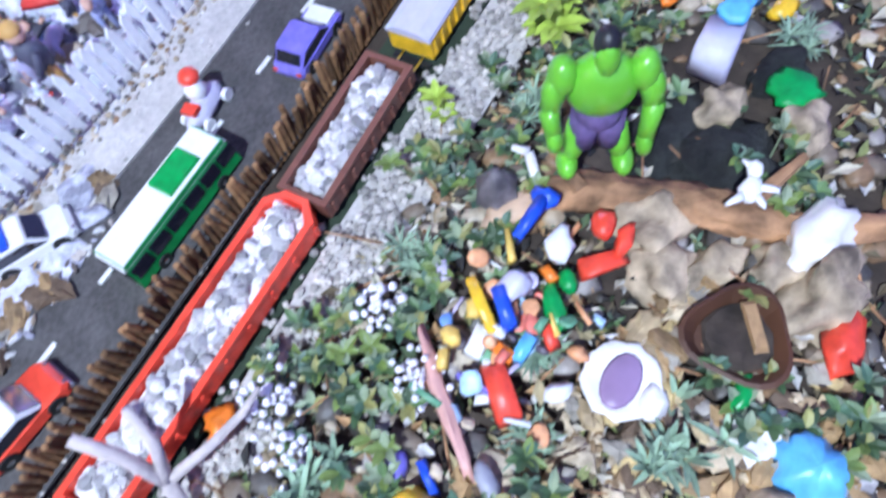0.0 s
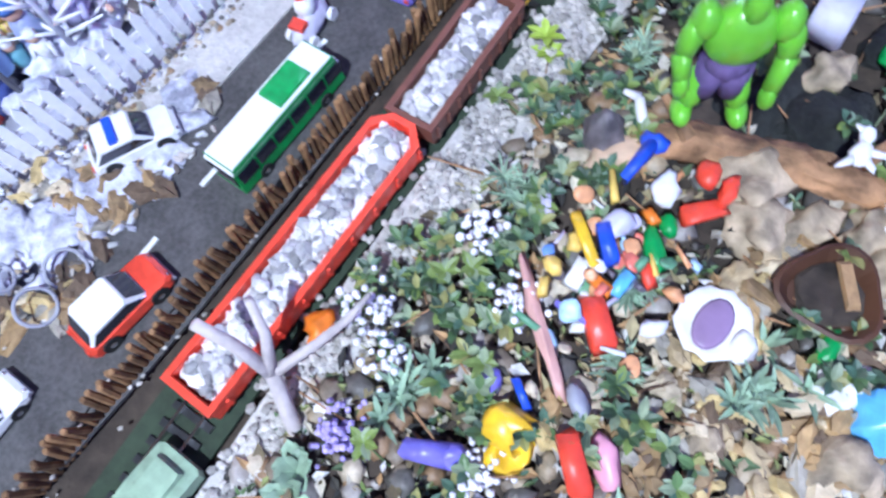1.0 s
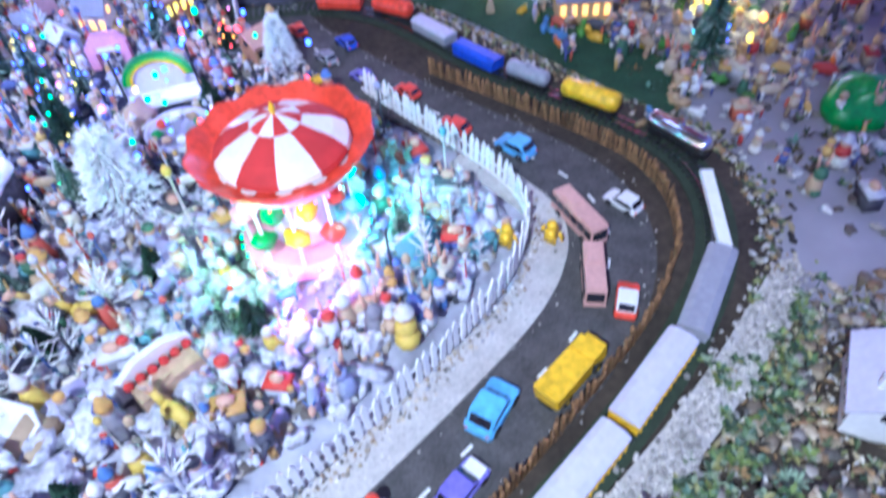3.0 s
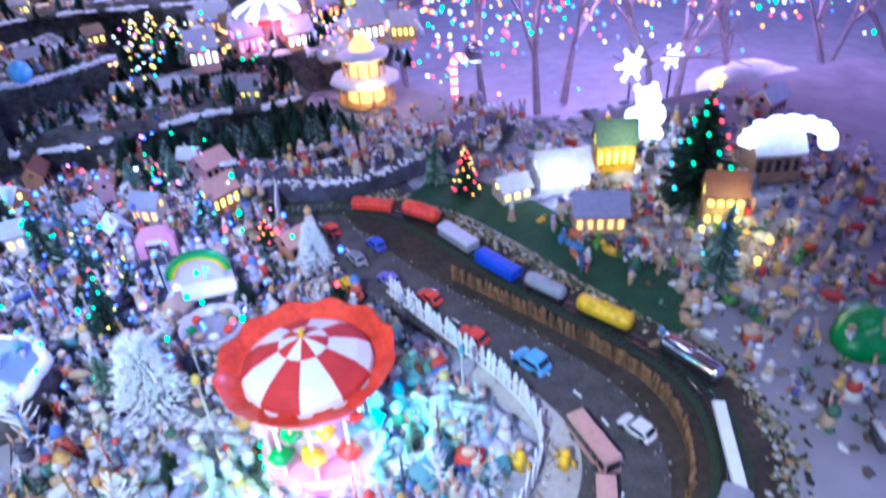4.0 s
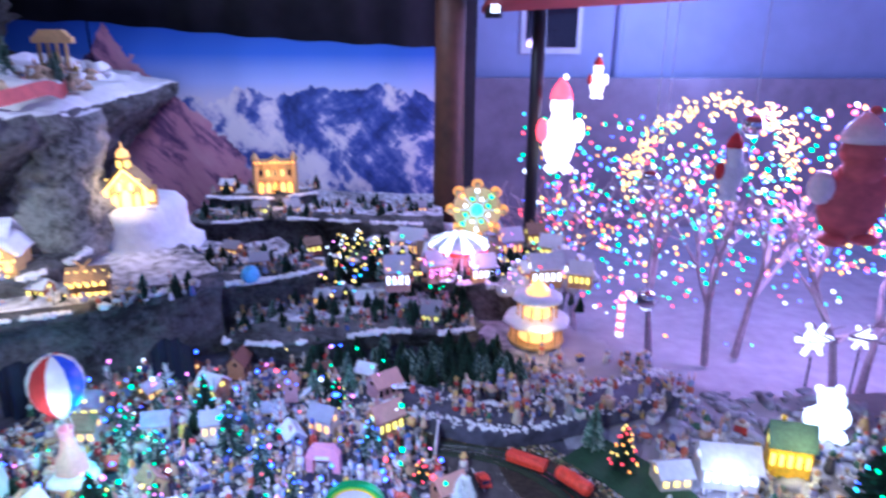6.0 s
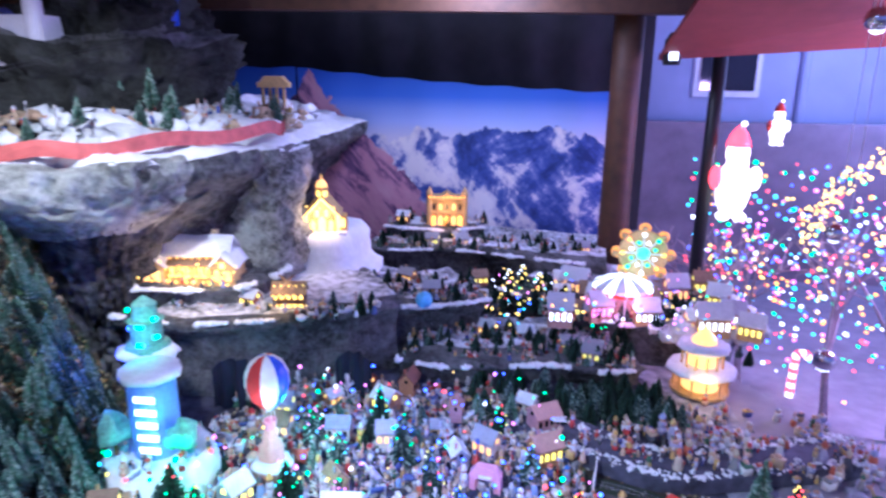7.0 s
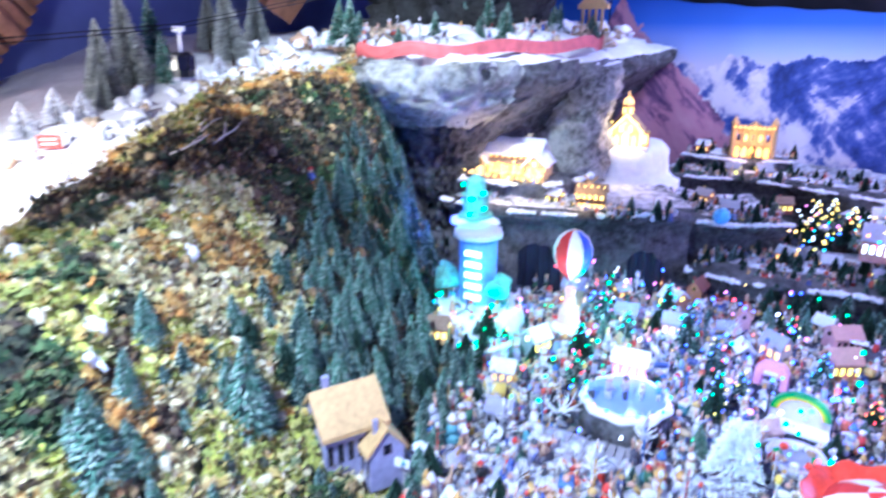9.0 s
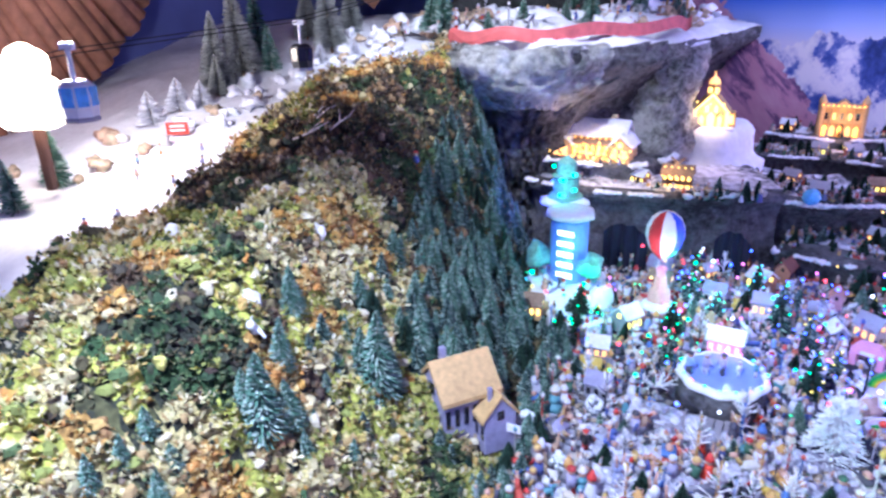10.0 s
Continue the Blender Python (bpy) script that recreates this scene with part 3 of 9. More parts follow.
cliff("middle_ledge", smooth_line([(-1.25, 3.50), (-1.05, 3.36), (-0.8, 3.30), (-0.55, 3.34), (-0.3, 3.5)], 2), [(0.5, 0.33), (0.05, 0.31), (-0.03, 0.29), (-0.01, 0.26), (0.05, 0.2), (0.08, 0.02), (0.06, -0.02)], ["rock", "ledgesnow"], "snow-covered ledge over a dark rock wall", 0.05, 0.028, 11, lip=True)
cliff("lower_ledge", smooth_line([(-0.72, 3.12), (-0.5, 3.06), (-0.2, 3.1), (0.05, 3.2), (0.3, 3.1), (0.5, 3.2)], 2), [(0.55, 0.12), (0.04, 0.10), (-0.03, 0.085), (0.0, 0.06), (0.03, -0.02)], ["rock", "ledgesnow"], "low snowy ledge with a rock edge", 0.045, 0.028, 13, lip=True)
cliff("far_ledge", smooth_line([(-1.2, 4.38), (-0.95, 4.30), (-0.7, 4.42), (-0.45, 4.36), (-0.2, 4.3), (0.1, 4.22), (0.42, 4.2)], 2), [(0.6, 0.36), (0.05, 0.33), (-0.03, 0.31), (0.0, 0.28), (0.04, 0.05), (0.04, -0.02)], ["rock", "ledgesnow"], "far snow-topped rock ledge", 0.055, 0.03, 15, lip=True)
cliff("temple_ledge", smooth_line([(-1.1, 4.62), (-0.9, 4.56), (-0.6, 4.58), (-0.42, 4.7)], 2), [(0.3, 0.43), (0.03, 0.42), (-0.02, 0.40), (0.0, 0.3)], ["rock", "snow"], "snowy block of rock below the far house", 0.04, 0.03, 17, lip=True)
cliff("fair_terrace", smooth_line([(-0.25, 3.95), (0.0, 3.75), (0.3, 3.5), (0.6, 3.42), (0.95, 3.45), (1.1, 3.7), (1.1, 4.1)], 2), [(0.8, 0.26), (0.05, 0.22), (-0.02, 0.2), (0.0, 0.15), (0.02, -0.02)], ["rock", "ledgesnow"], "snowy terrace carrying the fairground", 0.03, 0.04, 19, lip=True)


def mountain_cloth():
    m = bpy.data.materials.new("mountain_cloth")
    m.use_nodes = True
    nt = m.node_tree
    link = nt.links.new
    p = nt.nodes["Principled BSDF"]
    p.inputs["Roughness"].default_value = 0.7
    tc = nt.nodes.new("ShaderNodeTexCoord")
    sep = nt.nodes.new("ShaderNodeSeparateXYZ")
    link(tc.outputs["Object"], sep.inputs[0])

    def math_node(op, a, b):
        n = nt.nodes.new("ShaderNodeMath")
        n.operation = op
        for s, v in zip(n.inputs, (a, b)):
            if isinstance(v, (int, float)):
                s.default_value = v
            else:
                link(v, s)
        return n.outputs[0]

    def noise_of(scale, detail, sx=1.0, sz=1.0, rough=0.6, turn=0.0, twist=0.0):
        mp = nt.nodes.new("ShaderNodeMapping")
        if turn:
            mp.vector_type = "TEXTURE"
            sx, sz = 1 / sx, 1 / sz
        mp.inputs["Scale"].default_value = (sx, 1, sz)
        mp.inputs["Rotation"].default_value = (0, turn, 0)
        link(tc.outputs["Object"], mp.inputs[0])
        n = nt.nodes.new("ShaderNodeTexNoise")
        n.inputs["Scale"].default_value, n.inputs["Detail"].default_value, n.inputs["Roughness"].default_value = scale, detail, rough
        n.inputs["Distortion"].default_value = twist
        link(mp.outputs[0], n.inputs["Vector"])
        return n.outputs["Fac"]

    def ramp_of(fac, stops):
        r = nt.nodes.new("ShaderNodeValToRGB")
        while len(r.color_ramp.elements) < len(stops):
            r.color_ramp.elements.new(0.5)
        for e, (pos, c) in zip(r.color_ramp.elements, stops):
            e.position, e.color = pos, (*c, 1)
        link(fac, r.inputs[0])
        return r.outputs[0]

    def mix(fac, a, b):
        n = nt.nodes.new("ShaderNodeMix")
        n.data_type = "RGBA"
        link(fac, n.inputs[0])
        link(a, n.inputs[6])
        link(b, n.inputs[7])
        return n.outputs[2]

    z, x = sep.outputs["Z"], sep.outputs["X"]
    sky = ramp_of(math_node("MULTIPLY", z, 0.66), [(0.0, (.75, .66, .70)), (0.66, (.72, .68, .80)), (0.74, (.42, .52, .86)), (0.86, (.07, .19, .68)), (1.0, (.03, .10, .5))])
    crest = math_node("ADD", math_node("MULTIPLY", noise_of(1.9, 8, 1.0, 0.0, 0.62), 0.85), 0.60)
    crest = math_node("ADD", crest, math_node("MULTIPLY", x, 0.02))
    inside = math_node("GREATER_THAN", crest, z)
    tone = math_node("ADD", math_node("MULTIPLY", noise_of(2.6, 12, 1.0, 0.8, 0.66, 0.5, 0.5), 1.0), math_node("MULTIPLY", noise_of(7.0, 12, 1.0, 0.25, 0.66, -0.75, 0.2), 0.5))
    tone = math_node("ADD", tone, math_node("MULTIPLY", noise_of(9.0, 8, 1.0, 0.6, 0.7, 0.9), 0.4))
    tone = math_node("ADD", tone, math_node("MULTIPLY", x, -0.05))
    rocks = ramp_of(math_node("MULTIPLY", tone, 0.913), [(0.74, (.015, .035, .16)), (0.84, (.06, .10, .36)), (0.895, (.20, .23, .50)), (0.915, (.62, .58, .70)), (0.99, (.88, .82, .82))])
    picture = mix(inside, sky, rocks)
    # the rosy slope at the cloth's left part
    slope = math_node("SUBTRACT", math_node("ADD", math_node("MULTIPLY", x, -0.95), 0.10), math_node("MULTIPLY", noise_of(3.0, 9, 1.0, 1.0, 0.66), 0.72))
    slope = math_node("MINIMUM", slope, math_node("ADD", math_node("ADD", math_node("MULTIPLY", x, 1.6), 4.15), math_node("MULTIPLY", noise_of(5.0, 6), 0.4)))
    rosy = math_node("GREATER_THAN", slope, z)
    pink = ramp_of(noise_of(6.0, 12, 1.0, 0.35, 0.68, -0.7, 0.3), [(0.36, (.04, .03, .10)), (0.44, (.26, .12, .22)), (0.50, (.64, .30, .38)), (0.7, (.76, .44, .50))])
    picture = mix(rosy, picture, pink)
    link(picture, p.inputs["Base Color"])
    w = nt.nodes.new("ShaderNodeBump")
    w.inputs["Strength"].default_value, w.inputs["Distance"].default_value = 0.3, 0.02
    link(noise_of(2.0, 3), w.inputs["Height"])
    link(w.outputs[0], p.inputs["Normal"])
    M["mountain_cloth"] = m


mountain_cloth()


def hanging(name, x0, x1, y, top0, top1, bottom, label, material, folds=0.012, kind="structure"):
    g = Geo()
    nx, nz = 60, 14
    for i in range(nx + 1):
        s = i / nx
        for j in range(nz + 1):
            t = j / nz
            x = x0 + (x1 - x0) * s
            top = top0 + (top1 - top0) * s - 0.02 * math.sin(s * 3.14159) + 0.006 * math.sin(s * 40)
            g.v.append((x, y + folds * noise.noise((x * 3, t * 2, 7)) + 0.4 * folds * math.sin(x * 17 + t), bottom + (top - bottom) * t))
    for i in range(nx):
        for j in range(nz):
            a = i * (nz + 1) + j
            g.f.append((a, a + nz + 1, a + nz + 2, a + 1))
    k = len(g.v)
    g.v += [(p[0], p[1] + 0.006, p[2]) for p in g.v]
    g.f += [tuple(i + k for i in f[::-1]) for f in g.f]
    return tagged(part(name, g, material, smooth=True), label, "backdrop", kind=kind)


hanging("backdrop", -1.86, 0.48, 5.0, 1.50, 1.35, 0.0, "printed cloth of snowy mountains under a blue sky", "mountain_cloth")
hanging("backdrop_side", -4.2, -1.88, 5.02, 1.56, 1.5, 0.6, "printed cloth of blue sky beside the mountains", "mountain_cloth")
hanging("tarpaulin_back", -4.2, 0.75, 5.25, 2.35, 2.25, 0.3, "black tarpaulin hanging behind the display", "darkcloth", 0.05)

# ---- railway ----
def rails():
    tr = thing("railway_track", "dark toy railway track with two rails on sleepers", "railway track", kind="structure")
    for off in (0.013, -0.013):
        part("rail", ribbon(TRACK, off + 0.0015, off - 0.0015, 0.012, 0.006), "chrome", tr, "steel rail")
    sl = Geo().box((0, 0, 0), (0.008, 0.05, 0.004)).mesh("sleeper", "blackplastic")
    for x, y, a in along(TRACK, 0.02):
        part("sleeper", sl, None, tr).matrix_basis = pose(x, y, 0.0055, 0, 0, math.degrees(a))


rails()


def open_wagon(name, place, rz, length, width, tall, material, label, rounded=False):
    w = thing(name, label, "train wagon", pose(*place, 0, 0, rz), "train wagons")
    t = 0.006
    g = Geo()
    h = length / 2
    if rounded:
        c = 0.018
        out = [(-h, -width / 2), (h - c, -width / 2), (h, -width / 2 + c), (h, width / 2 - c), (h - c, width / 2), (-h, width / 2)]
    else:
        out = [(-h, -width / 2), (h, -width / 2), (h, width / 2), (-h, width / 2)]
    inn = [(x * (1 - 2 * t / length), y * (1 - 2 * t / width)) for x, y in out]
    n = len(out)
    rim = [(x * (1 + 0.008), y * 1.04) for x, y in out]
    vs = [(x, y, 0.018) for x, y in out] + [(x, y, tall - 0.006) for x, y in out] + [(x, y, tall - 0.005) for x, y in rim] + [(x, y, tall) for x, y in rim] + [(x, y, tall) for x, y in inn] + [(x, y, 0.026) for x, y in inn]
    fs = [tuple(range(n))[::-1], tuple(range(5 * n, 6 * n))]
    for r in range(5):
        for i in range(n):
            k = (i + 1) % n
            fs.append((r * n + i, r * n + k, (r + 1) * n + k, (r + 1) * n + i))
    g.add(vs, fs)
    part("body", g, material, w)
    rib = Geo().box((0, 0, 0), (0.004, 0.003, tall - 0.03)).mesh("rib", material)
    for i in range(9):
        for s in (-1, 1):
            part("rib", rib, None, w).matrix_basis = pose(-h + length * (i + 0.5) / 9, s * (width / 2 + 0.001), tall / 2 + 0.006)
    wheel = Geo().lathe([(0.008, -0.002), (0.010, -0.002), (0.010, 0.002), (0.004, 0.003)], n=12).mesh("wheel", "blackplastic")
    for x in (-h * 0.8, -h * 0.6, h * 0.6, h * 0.8):
        for s in (-1, 1):
            part("wheel", wheel, None, w).matrix_basis = pose(x, s * 0.015, 0.018, 90 * s)
    part("underframe", Geo().box((0, 0, 0.017), (length * 0.94, 0.02, 0.006)), "blackplastic", w)
    load = Geo()
    rnd = random.Random(int(length * 1000))
    for i in range(int(length * width * 16000)):
        s = rnd.uniform(0.0045, 0.0085)
        load.ball((rnd.uniform(-h + 0.014, h - 0.014), rnd.uniform(-width / 2 + 0.012, width / 2 - 0.012), tall - 0.007 + rnd.uniform(-0.006, 0.005)), (s * rnd.uniform(0.8, 1.6), s, s * 0.7), 6, 4, 0.5, rz=rnd.uniform(0, 3))
    load.box((0, 0, tall - 0.014), (length - 0.02, width - 0.016, 0.008))
    tagged(part("pebble_load", load, "pebble"), "pale and grey pebbles filling a toy wagon", "pebbles", kind="stuff").matrix_basis = pose(*place, 0, 0, rz)
    return w


def closed_wagon(place, rz, length, width, tall, side, top, label):
    w = thing("covered_wagon", label, "train wagon", pose(*place, 0, 0, rz), "train wagons")
    h = length / 2
    part("body", Geo().box((0, 0, 0.016 + (tall - 0.024) / 2), (length, width, tall - 0.024)), side, w)
    g = Geo()
    arc = [(-width * 0.53, tall - 0.010), (-width * 0.5, tall - 0.006), (-width * 0.28, tall), (width * 0.28, tall), (width * 0.5, tall - 0.006), (width * 0.53, tall - 0.010)]
    g.ext(arc, -h - 0.003, h + 0.003)
    g.v = [(y, x, z) for x, y, z in g.v]
    g.f = [f[::-1] for f in g.f]
    part("roof", g, top, w, "pale lilac roof")
    rib = Geo().box((0, 0, 0), (0.003, 0.003, tall - 0.034)).mesh("rib", side)
    for i in range(12):
        for s in (-1, 1):
            part("rib", rib, None, w).matrix_basis = pose(-h + length * (i + 0.5) / 12, s * (width / 2 + 0.001), tall / 2 + 0.003)
    wheel = Geo().lathe([(0.008, -0.002), (0.010, -0.002), (0.010, 0.002), (0.004, 0.003)], n=12).mesh("wheel", "blackplastic")
    for x in (-h * 0.75, -h * 0.55, h * 0.55, h * 0.75):
        for s in (-1, 1):
            part("wheel", wheel, None, w).matrix_basis = pose(x, s * 0.015, 0.018, 90 * s)
    part("underframe", Geo().box((0, 0, 0.014), (length * 0.94, 0.02, 0.006)), "blackplastic", w)


def tank_wagon(place, rz, length, r, material, label):
    w = thing("tank_wagon", label, "train wagon", pose(*place, 0, 0, rz), "train wagons")
    g = Geo().lathe([(r * 0.5, -length / 2), (r * 0.9, -length / 2 + 0.006), (r, -length / 2 + 0.015), (r, length / 2 - 0.015), (r * 0.9, length / 2 - 0.006), (r * 0.5, length / 2)], n=16)
    g.v = [(z, x, y + 0.018 + r) for x, y, z in g.v]
    part("tank", g, material, w, smooth=True)
    part("dome", Geo().lathe([(0.008, 0), (0.008, 0.007), (0.005, 0.01)], (0, 0, 0.016 + 2 * r), 12), material, w)
    part("underframe", Geo().box((0, 0, 0.016), (length * 0.96, 0.024, 0.006)), "blackplastic", w)
    wheel = Geo().lathe([(0.008, -0.002), (0.010, -0.002), (0.010, 0.002), (0.004, 0.003)], n=12).mesh("wheel", "blackplastic")
    for x in (-length * 0.38, -length * 0.27, length * 0.27, length * 0.38):
        for s in (-1, 1):
            part("wheel", wheel, None, w).matrix_basis = pose(x, s * 0.015, 0.018, 90 * s)


open_wagon("gravel_wagon", (-0.138, 0.325, 0), 20.5, 0.345, 0.062, 0.045, "redplastic", "red plastic open wagon heaped with pale pebbles", True)
open_wagon("gravel_wagon", (0.112, 0.418, 0), 22.5, 0.185, 0.058, 0.045, "brownplastic", "brown plastic open wagon heaped with pale pebbles")
closed_wagon((0.322, 0.498, 0), 22, 0.195, 0.055, 0.056, "yellowplastic", "lilacroof", "yellow covered wagon with a pale lilac roof")
closed_wagon((0.530, 0.588, 0), 25, 0.205, 0.055, 0.056, "yellowplastic", "lilacroof", "yellow covered wagon with a pale lilac roof")
closed_wagon((0.738, 0.700, 0), 36, 0.22, 0.055, 0.05, "greyplastic", "greyplastic", "dark grey covered wagon in the curve")
tank_wagon((0.985, 1.10, 0), 104, 0.17, 0.024, "chrome", "silver toy tank wagon on the railway")
tank_wagon((0.89, 1.33, 0), 118, 0.16, 0.026, "yellowplastic", "glossy yellow tank wagon")
tank_wagon((0.805, 1.50, 0), 116, 0.13, 0.022, "greyplastic", "dull grey toy tank wagon on the railway")
closed_wagon((0.735, 1.66, 0), 110, 0.15, 0.05, 0.05, "blueplastic", "blueplastic", "bright blue covered wagon")
closed_wagon((0.685, 1.85, 0), 106, 0.15, 0.05, 0.05, "greyplastic", "lilacroof", "silver grey passenger coach")
tank_wagon((0.625, 2.03, 0), 125, 0.14, 0.026, "redplastic", "glossy red toy tank wagon on the railway")
closed_wagon((0.50, 2.175, 0), 145, 0.14, 0.05, 0.045, "redplastic", "redplastic", "red covered wagon far along the track")

# palisade of short logs between road and railway
PAL = smooth_line([(-0.95, 0.11), (-0.62, 0.235), (-0.289, 0.352), (-0.146, 0.405), (0.006, 0.458), (0.154, 0.512), (0.274, 0.558), (0.453, 0.632), (0.67, 0.735), (0.83, 0.885), (0.885, 1.08), (0.81, 1.28), (0.69, 1.52), (0.6, 1.7)])
palisade = thing("log_palisade", "row of short upright brown logs wired side by side", "palisade")
logs = [Geo().lathe([(0.0036, -0.006), (0.0040, 0.012), (0.0038, h), (0.0026, h + 0.002)], n=7).mesh("log", "logwood") for h in (0.036, 0.044, 0.040)]
for x, y, a in along(PAL, 0.0080):
    part("log", random.choice(logs), None, palisade).matrix_basis = pose(x, y, 0, random.uniform(-9, 9), random.uniform(-9, 9), math.degrees(a) + random.uniform(0, 360))
for z in (0.010, 0.022):
    part("wire", ribbon(PAL, 0.0048, 0.0036, z, 0.0015), "blackplastic", palisade)

# white picket fence
FENCE = smooth_line([(-0.95, 0.60), (-0.62, 0.602), (-0.40, 0.622), (-0.298, 0.64), (-0.15, 0.672), (0.0, 0.712), (0.16, 0.775), (0.3, 0.838), (0.46, 0.93), (0.565, 1.06), (0.555, 1.22), (0.48, 1.45), (0.40, 1.7)])
fence = thing("picket_fence", "white wooden picket fence with pointed boards", "fence")
board = Geo().ext([(-0.0062, 0), (0.0062, 0), (0.0062, 0.066), (0, 0.078), (-0.0062, 0.066)], -0.002, 0.002).mesh("picket", "whitepaint")
for x, y, a in along(FENCE, 0.0205):
    part("picket", board, None, fence).matrix_basis = pose(x, y, 0, random.uniform(-5, 5), random.uniform(-3, 3), math.degrees(a) + random.uniform(-4, 4))
for z in (0.018, 0.050):
    part("fence_rail", ribbon(FENCE, 0.0048, 0.0022, z, 0.007), "whitepaint", fence)


# ---- vehicles ----
def wheels(car, length, width, r, material="chrome"):
    tyre = Geo().lathe([(r * 0.55, -0.005), (r * 0.95, -0.005), (r, -0.003), (r, 0.003), (r * 0.95, 0.005), (r * 0.55, 0.005)], n=16).mesh("tyre", "tyre")
    rim = Geo().lathe([(r * 0.56, -0.004), (r * 0.56, 0.004), (r * 0.3, 0.0055), (0.001, 0.0052)], n=12).mesh("rim", material)
    for x in (-length * 0.3, length * 0.3):
        for s in (-1, 1):
            t = part("wheel", tyre, None, car)
            t.matrix_basis = pose(x, s * (width / 2 - 0.003), r, -90 * s)
            part("rim", rim, None, t)


def small_car(name, m, body, label, length=0.088, width=0.038, tall=0.032, roof=None, pickup=False, trims=()):
    c = thing(name, label, "toy car", m, "toy cars on the road")
    h = length / 2
    low = tall * 0.55
    part("body", Geo().ext([(-h, 0.008), (h, 0.008), (h * 1.02, low * 0.7), (h * 0.92, low * 0.92), (h * 0.35, low), (-h * 0.9, low), (-h * 1.0, low * 0.75)], -width / 2, width / 2, 0.10), body, c)
    if pickup:
        cab = [(-h * 0.05, low), (h * 0.55, low), (h * 0.36, tall), (h * 0.0, tall)]
    else:
        cab = [(-h * 0.86, low), (h * 0.5, low), (h * 0.18, tall), (-h * 0.62, tall)]
    part("cabin", Geo().ext(cab, -width * 0.45, width * 0.45, 0.12), roof or body, c)
    g = [(x * 0.93 + sum(p[0] for p in cab) / 4 * 0.07, (z - low) * 0.72 + low + 0.001) for x, z in cab]
    for s in (-1, 1):
        part("side_window", Geo().ext(g, s * width * 0.452 - 0.0006, s * width * 0.452 + 0.0006), "carglass", c)
    (xa, za), (xb, zb) = cab[1], cab[2]
    part("windscreen", Geo().box(((xa + xb) / 2 + 0.001, 0, (za + zb) / 2), (0.0014, width * 0.72, math.hypot(xb - xa, zb - za) * 0.8), 0, 1, 0, 0, -math.degrees(math.atan2(xa - xb, zb - za))), "carglass", c)
    (xa, za), (xb, zb) = cab[0], cab[3]
    part("rear_window", Geo().box(((xa + xb) / 2 - 0.001, 0, (za + zb) / 2), (0.0014, width * 0.7, math.hypot(xb - xa, zb - za) * 0.7), 0, 1, 0, 0, math.degrees(math.atan2(xb - xa, zb - za))), "carglass", c)
    for s in (-1, 1):
        part("headlight", Geo().ball((h * 0.97, s * width * 0.33, low * 0.7), (0.003, 0.004, 0.003), 6, 4), "chrome", c)
        part("tail_light", Geo().box((-h * 0.99, s * width * 0.36, low * 0.75), (0.002, 0.006, 0.004)), "redplastic", c)
    part("bumper", Geo().box((h * 1.0, 0, 0.011), (0.004, width * 0.9, 0.005)), "greyplastic", c)
    if pickup:
        part("cargo_bed", Geo().box((-h * 0.5, 0, low + 0.001), (length * 0.40, width * 0.74, 0.004)), "blackplastic", c)
    for mt, cc, ss in trims:
        part("stripe", Geo().box(cc, ss), mt, c)
    wheels(c, length, width, tall * 0.25)
    return c


def bus(m, length, width, tall, low, top, hatch, label, windows="carglass"):
    c = thing("toy_bus", label, "toy bus", m, "toy cars on the road")
    part("body", Geo().box((0, 0, 0.008 + tall * 0.45), (length, width, tall * 0.88), 0, 0.95), low, c)
    part("roof", Geo().box((0, 0, tall), (length * 0.985, width * 0.96, 0.008), 0, 0.94), top, c)
    part("hatch", Geo().box((length * 0.16, 0, tall + 0.0055), (length * 0.30, width * 0.74, 0.005), 0, 0.92), hatch, c)
    for s in (-1, 1):
        for i in range(6):
            part("side_window", Geo().box((-length * 0.42 + length * 0.165 * i + 0.004, s * width * 0.492, tall * 0.66), (length * 0.145, 0.002, tall * 0.36)), windows, c)
    part("windscreen", Geo().box((-length * 0.495, 0, tall * 0.62), (0.002, width * 0.8, tall * 0.44)), windows, c)
    part("rear_window", Geo().box((length * 0.495, 0, tall * 0.66), (0.002, width * 0.7, tall * 0.3)), windows, c)
    wheels(c, length, width, 0.009)


bus(pose(-0.083, 0.487, 0, 0, 0, 20), 0.175, 0.045, 0.05, "greenplastic", "whiteplastic", "greenplastic", "green and white toy city bus")
small_car("police_car", pose(-0.232, 0.575, 0, 0, 0, -7), "whiteplastic", "white toy police car with a blue stripe", 0.105, 0.046, 0.042,
          trims=[("blueplastic", (-0.012, 0, 0.0435), (0.010, 0.036, 0.004))])
small_car("red_car", pose(-0.325, 0.402, 0, 0, 0, 15), "redplastic", "red toy car with a white roof and dark windows", 0.11, 0.048, 0.044, "whiteplastic")
small_car("sports_car", pose(-0.50, 0.375, 0, 0, 0, 22), "whiteplastic", "white toy car with dark windows", 0.105, 0.048, 0.036)
small_car("sports_car", pose(0.155, 0.572, 0, 0, 0, 26), "violetplastic", "violet-blue toy car with a white bonnet", 0.10, 0.045, 0.034, "violetplastic", False, [("whiteplastic", (0.034, 0, 0.0195), (0.026, 0.034, 0.003))])
small_car("hatchback", pose(0.262, 0.672, 0, 0, 0, 34), "skyplastic", "light blue toy hatchback", 0.11, 0.056, 0.046)
small_car("small_van", pose(0.60, 0.76, 0, 0, 0, 50), "redplastic", "red and white toy van", 0.085, 0.042, 0.04, "whiteplastic")
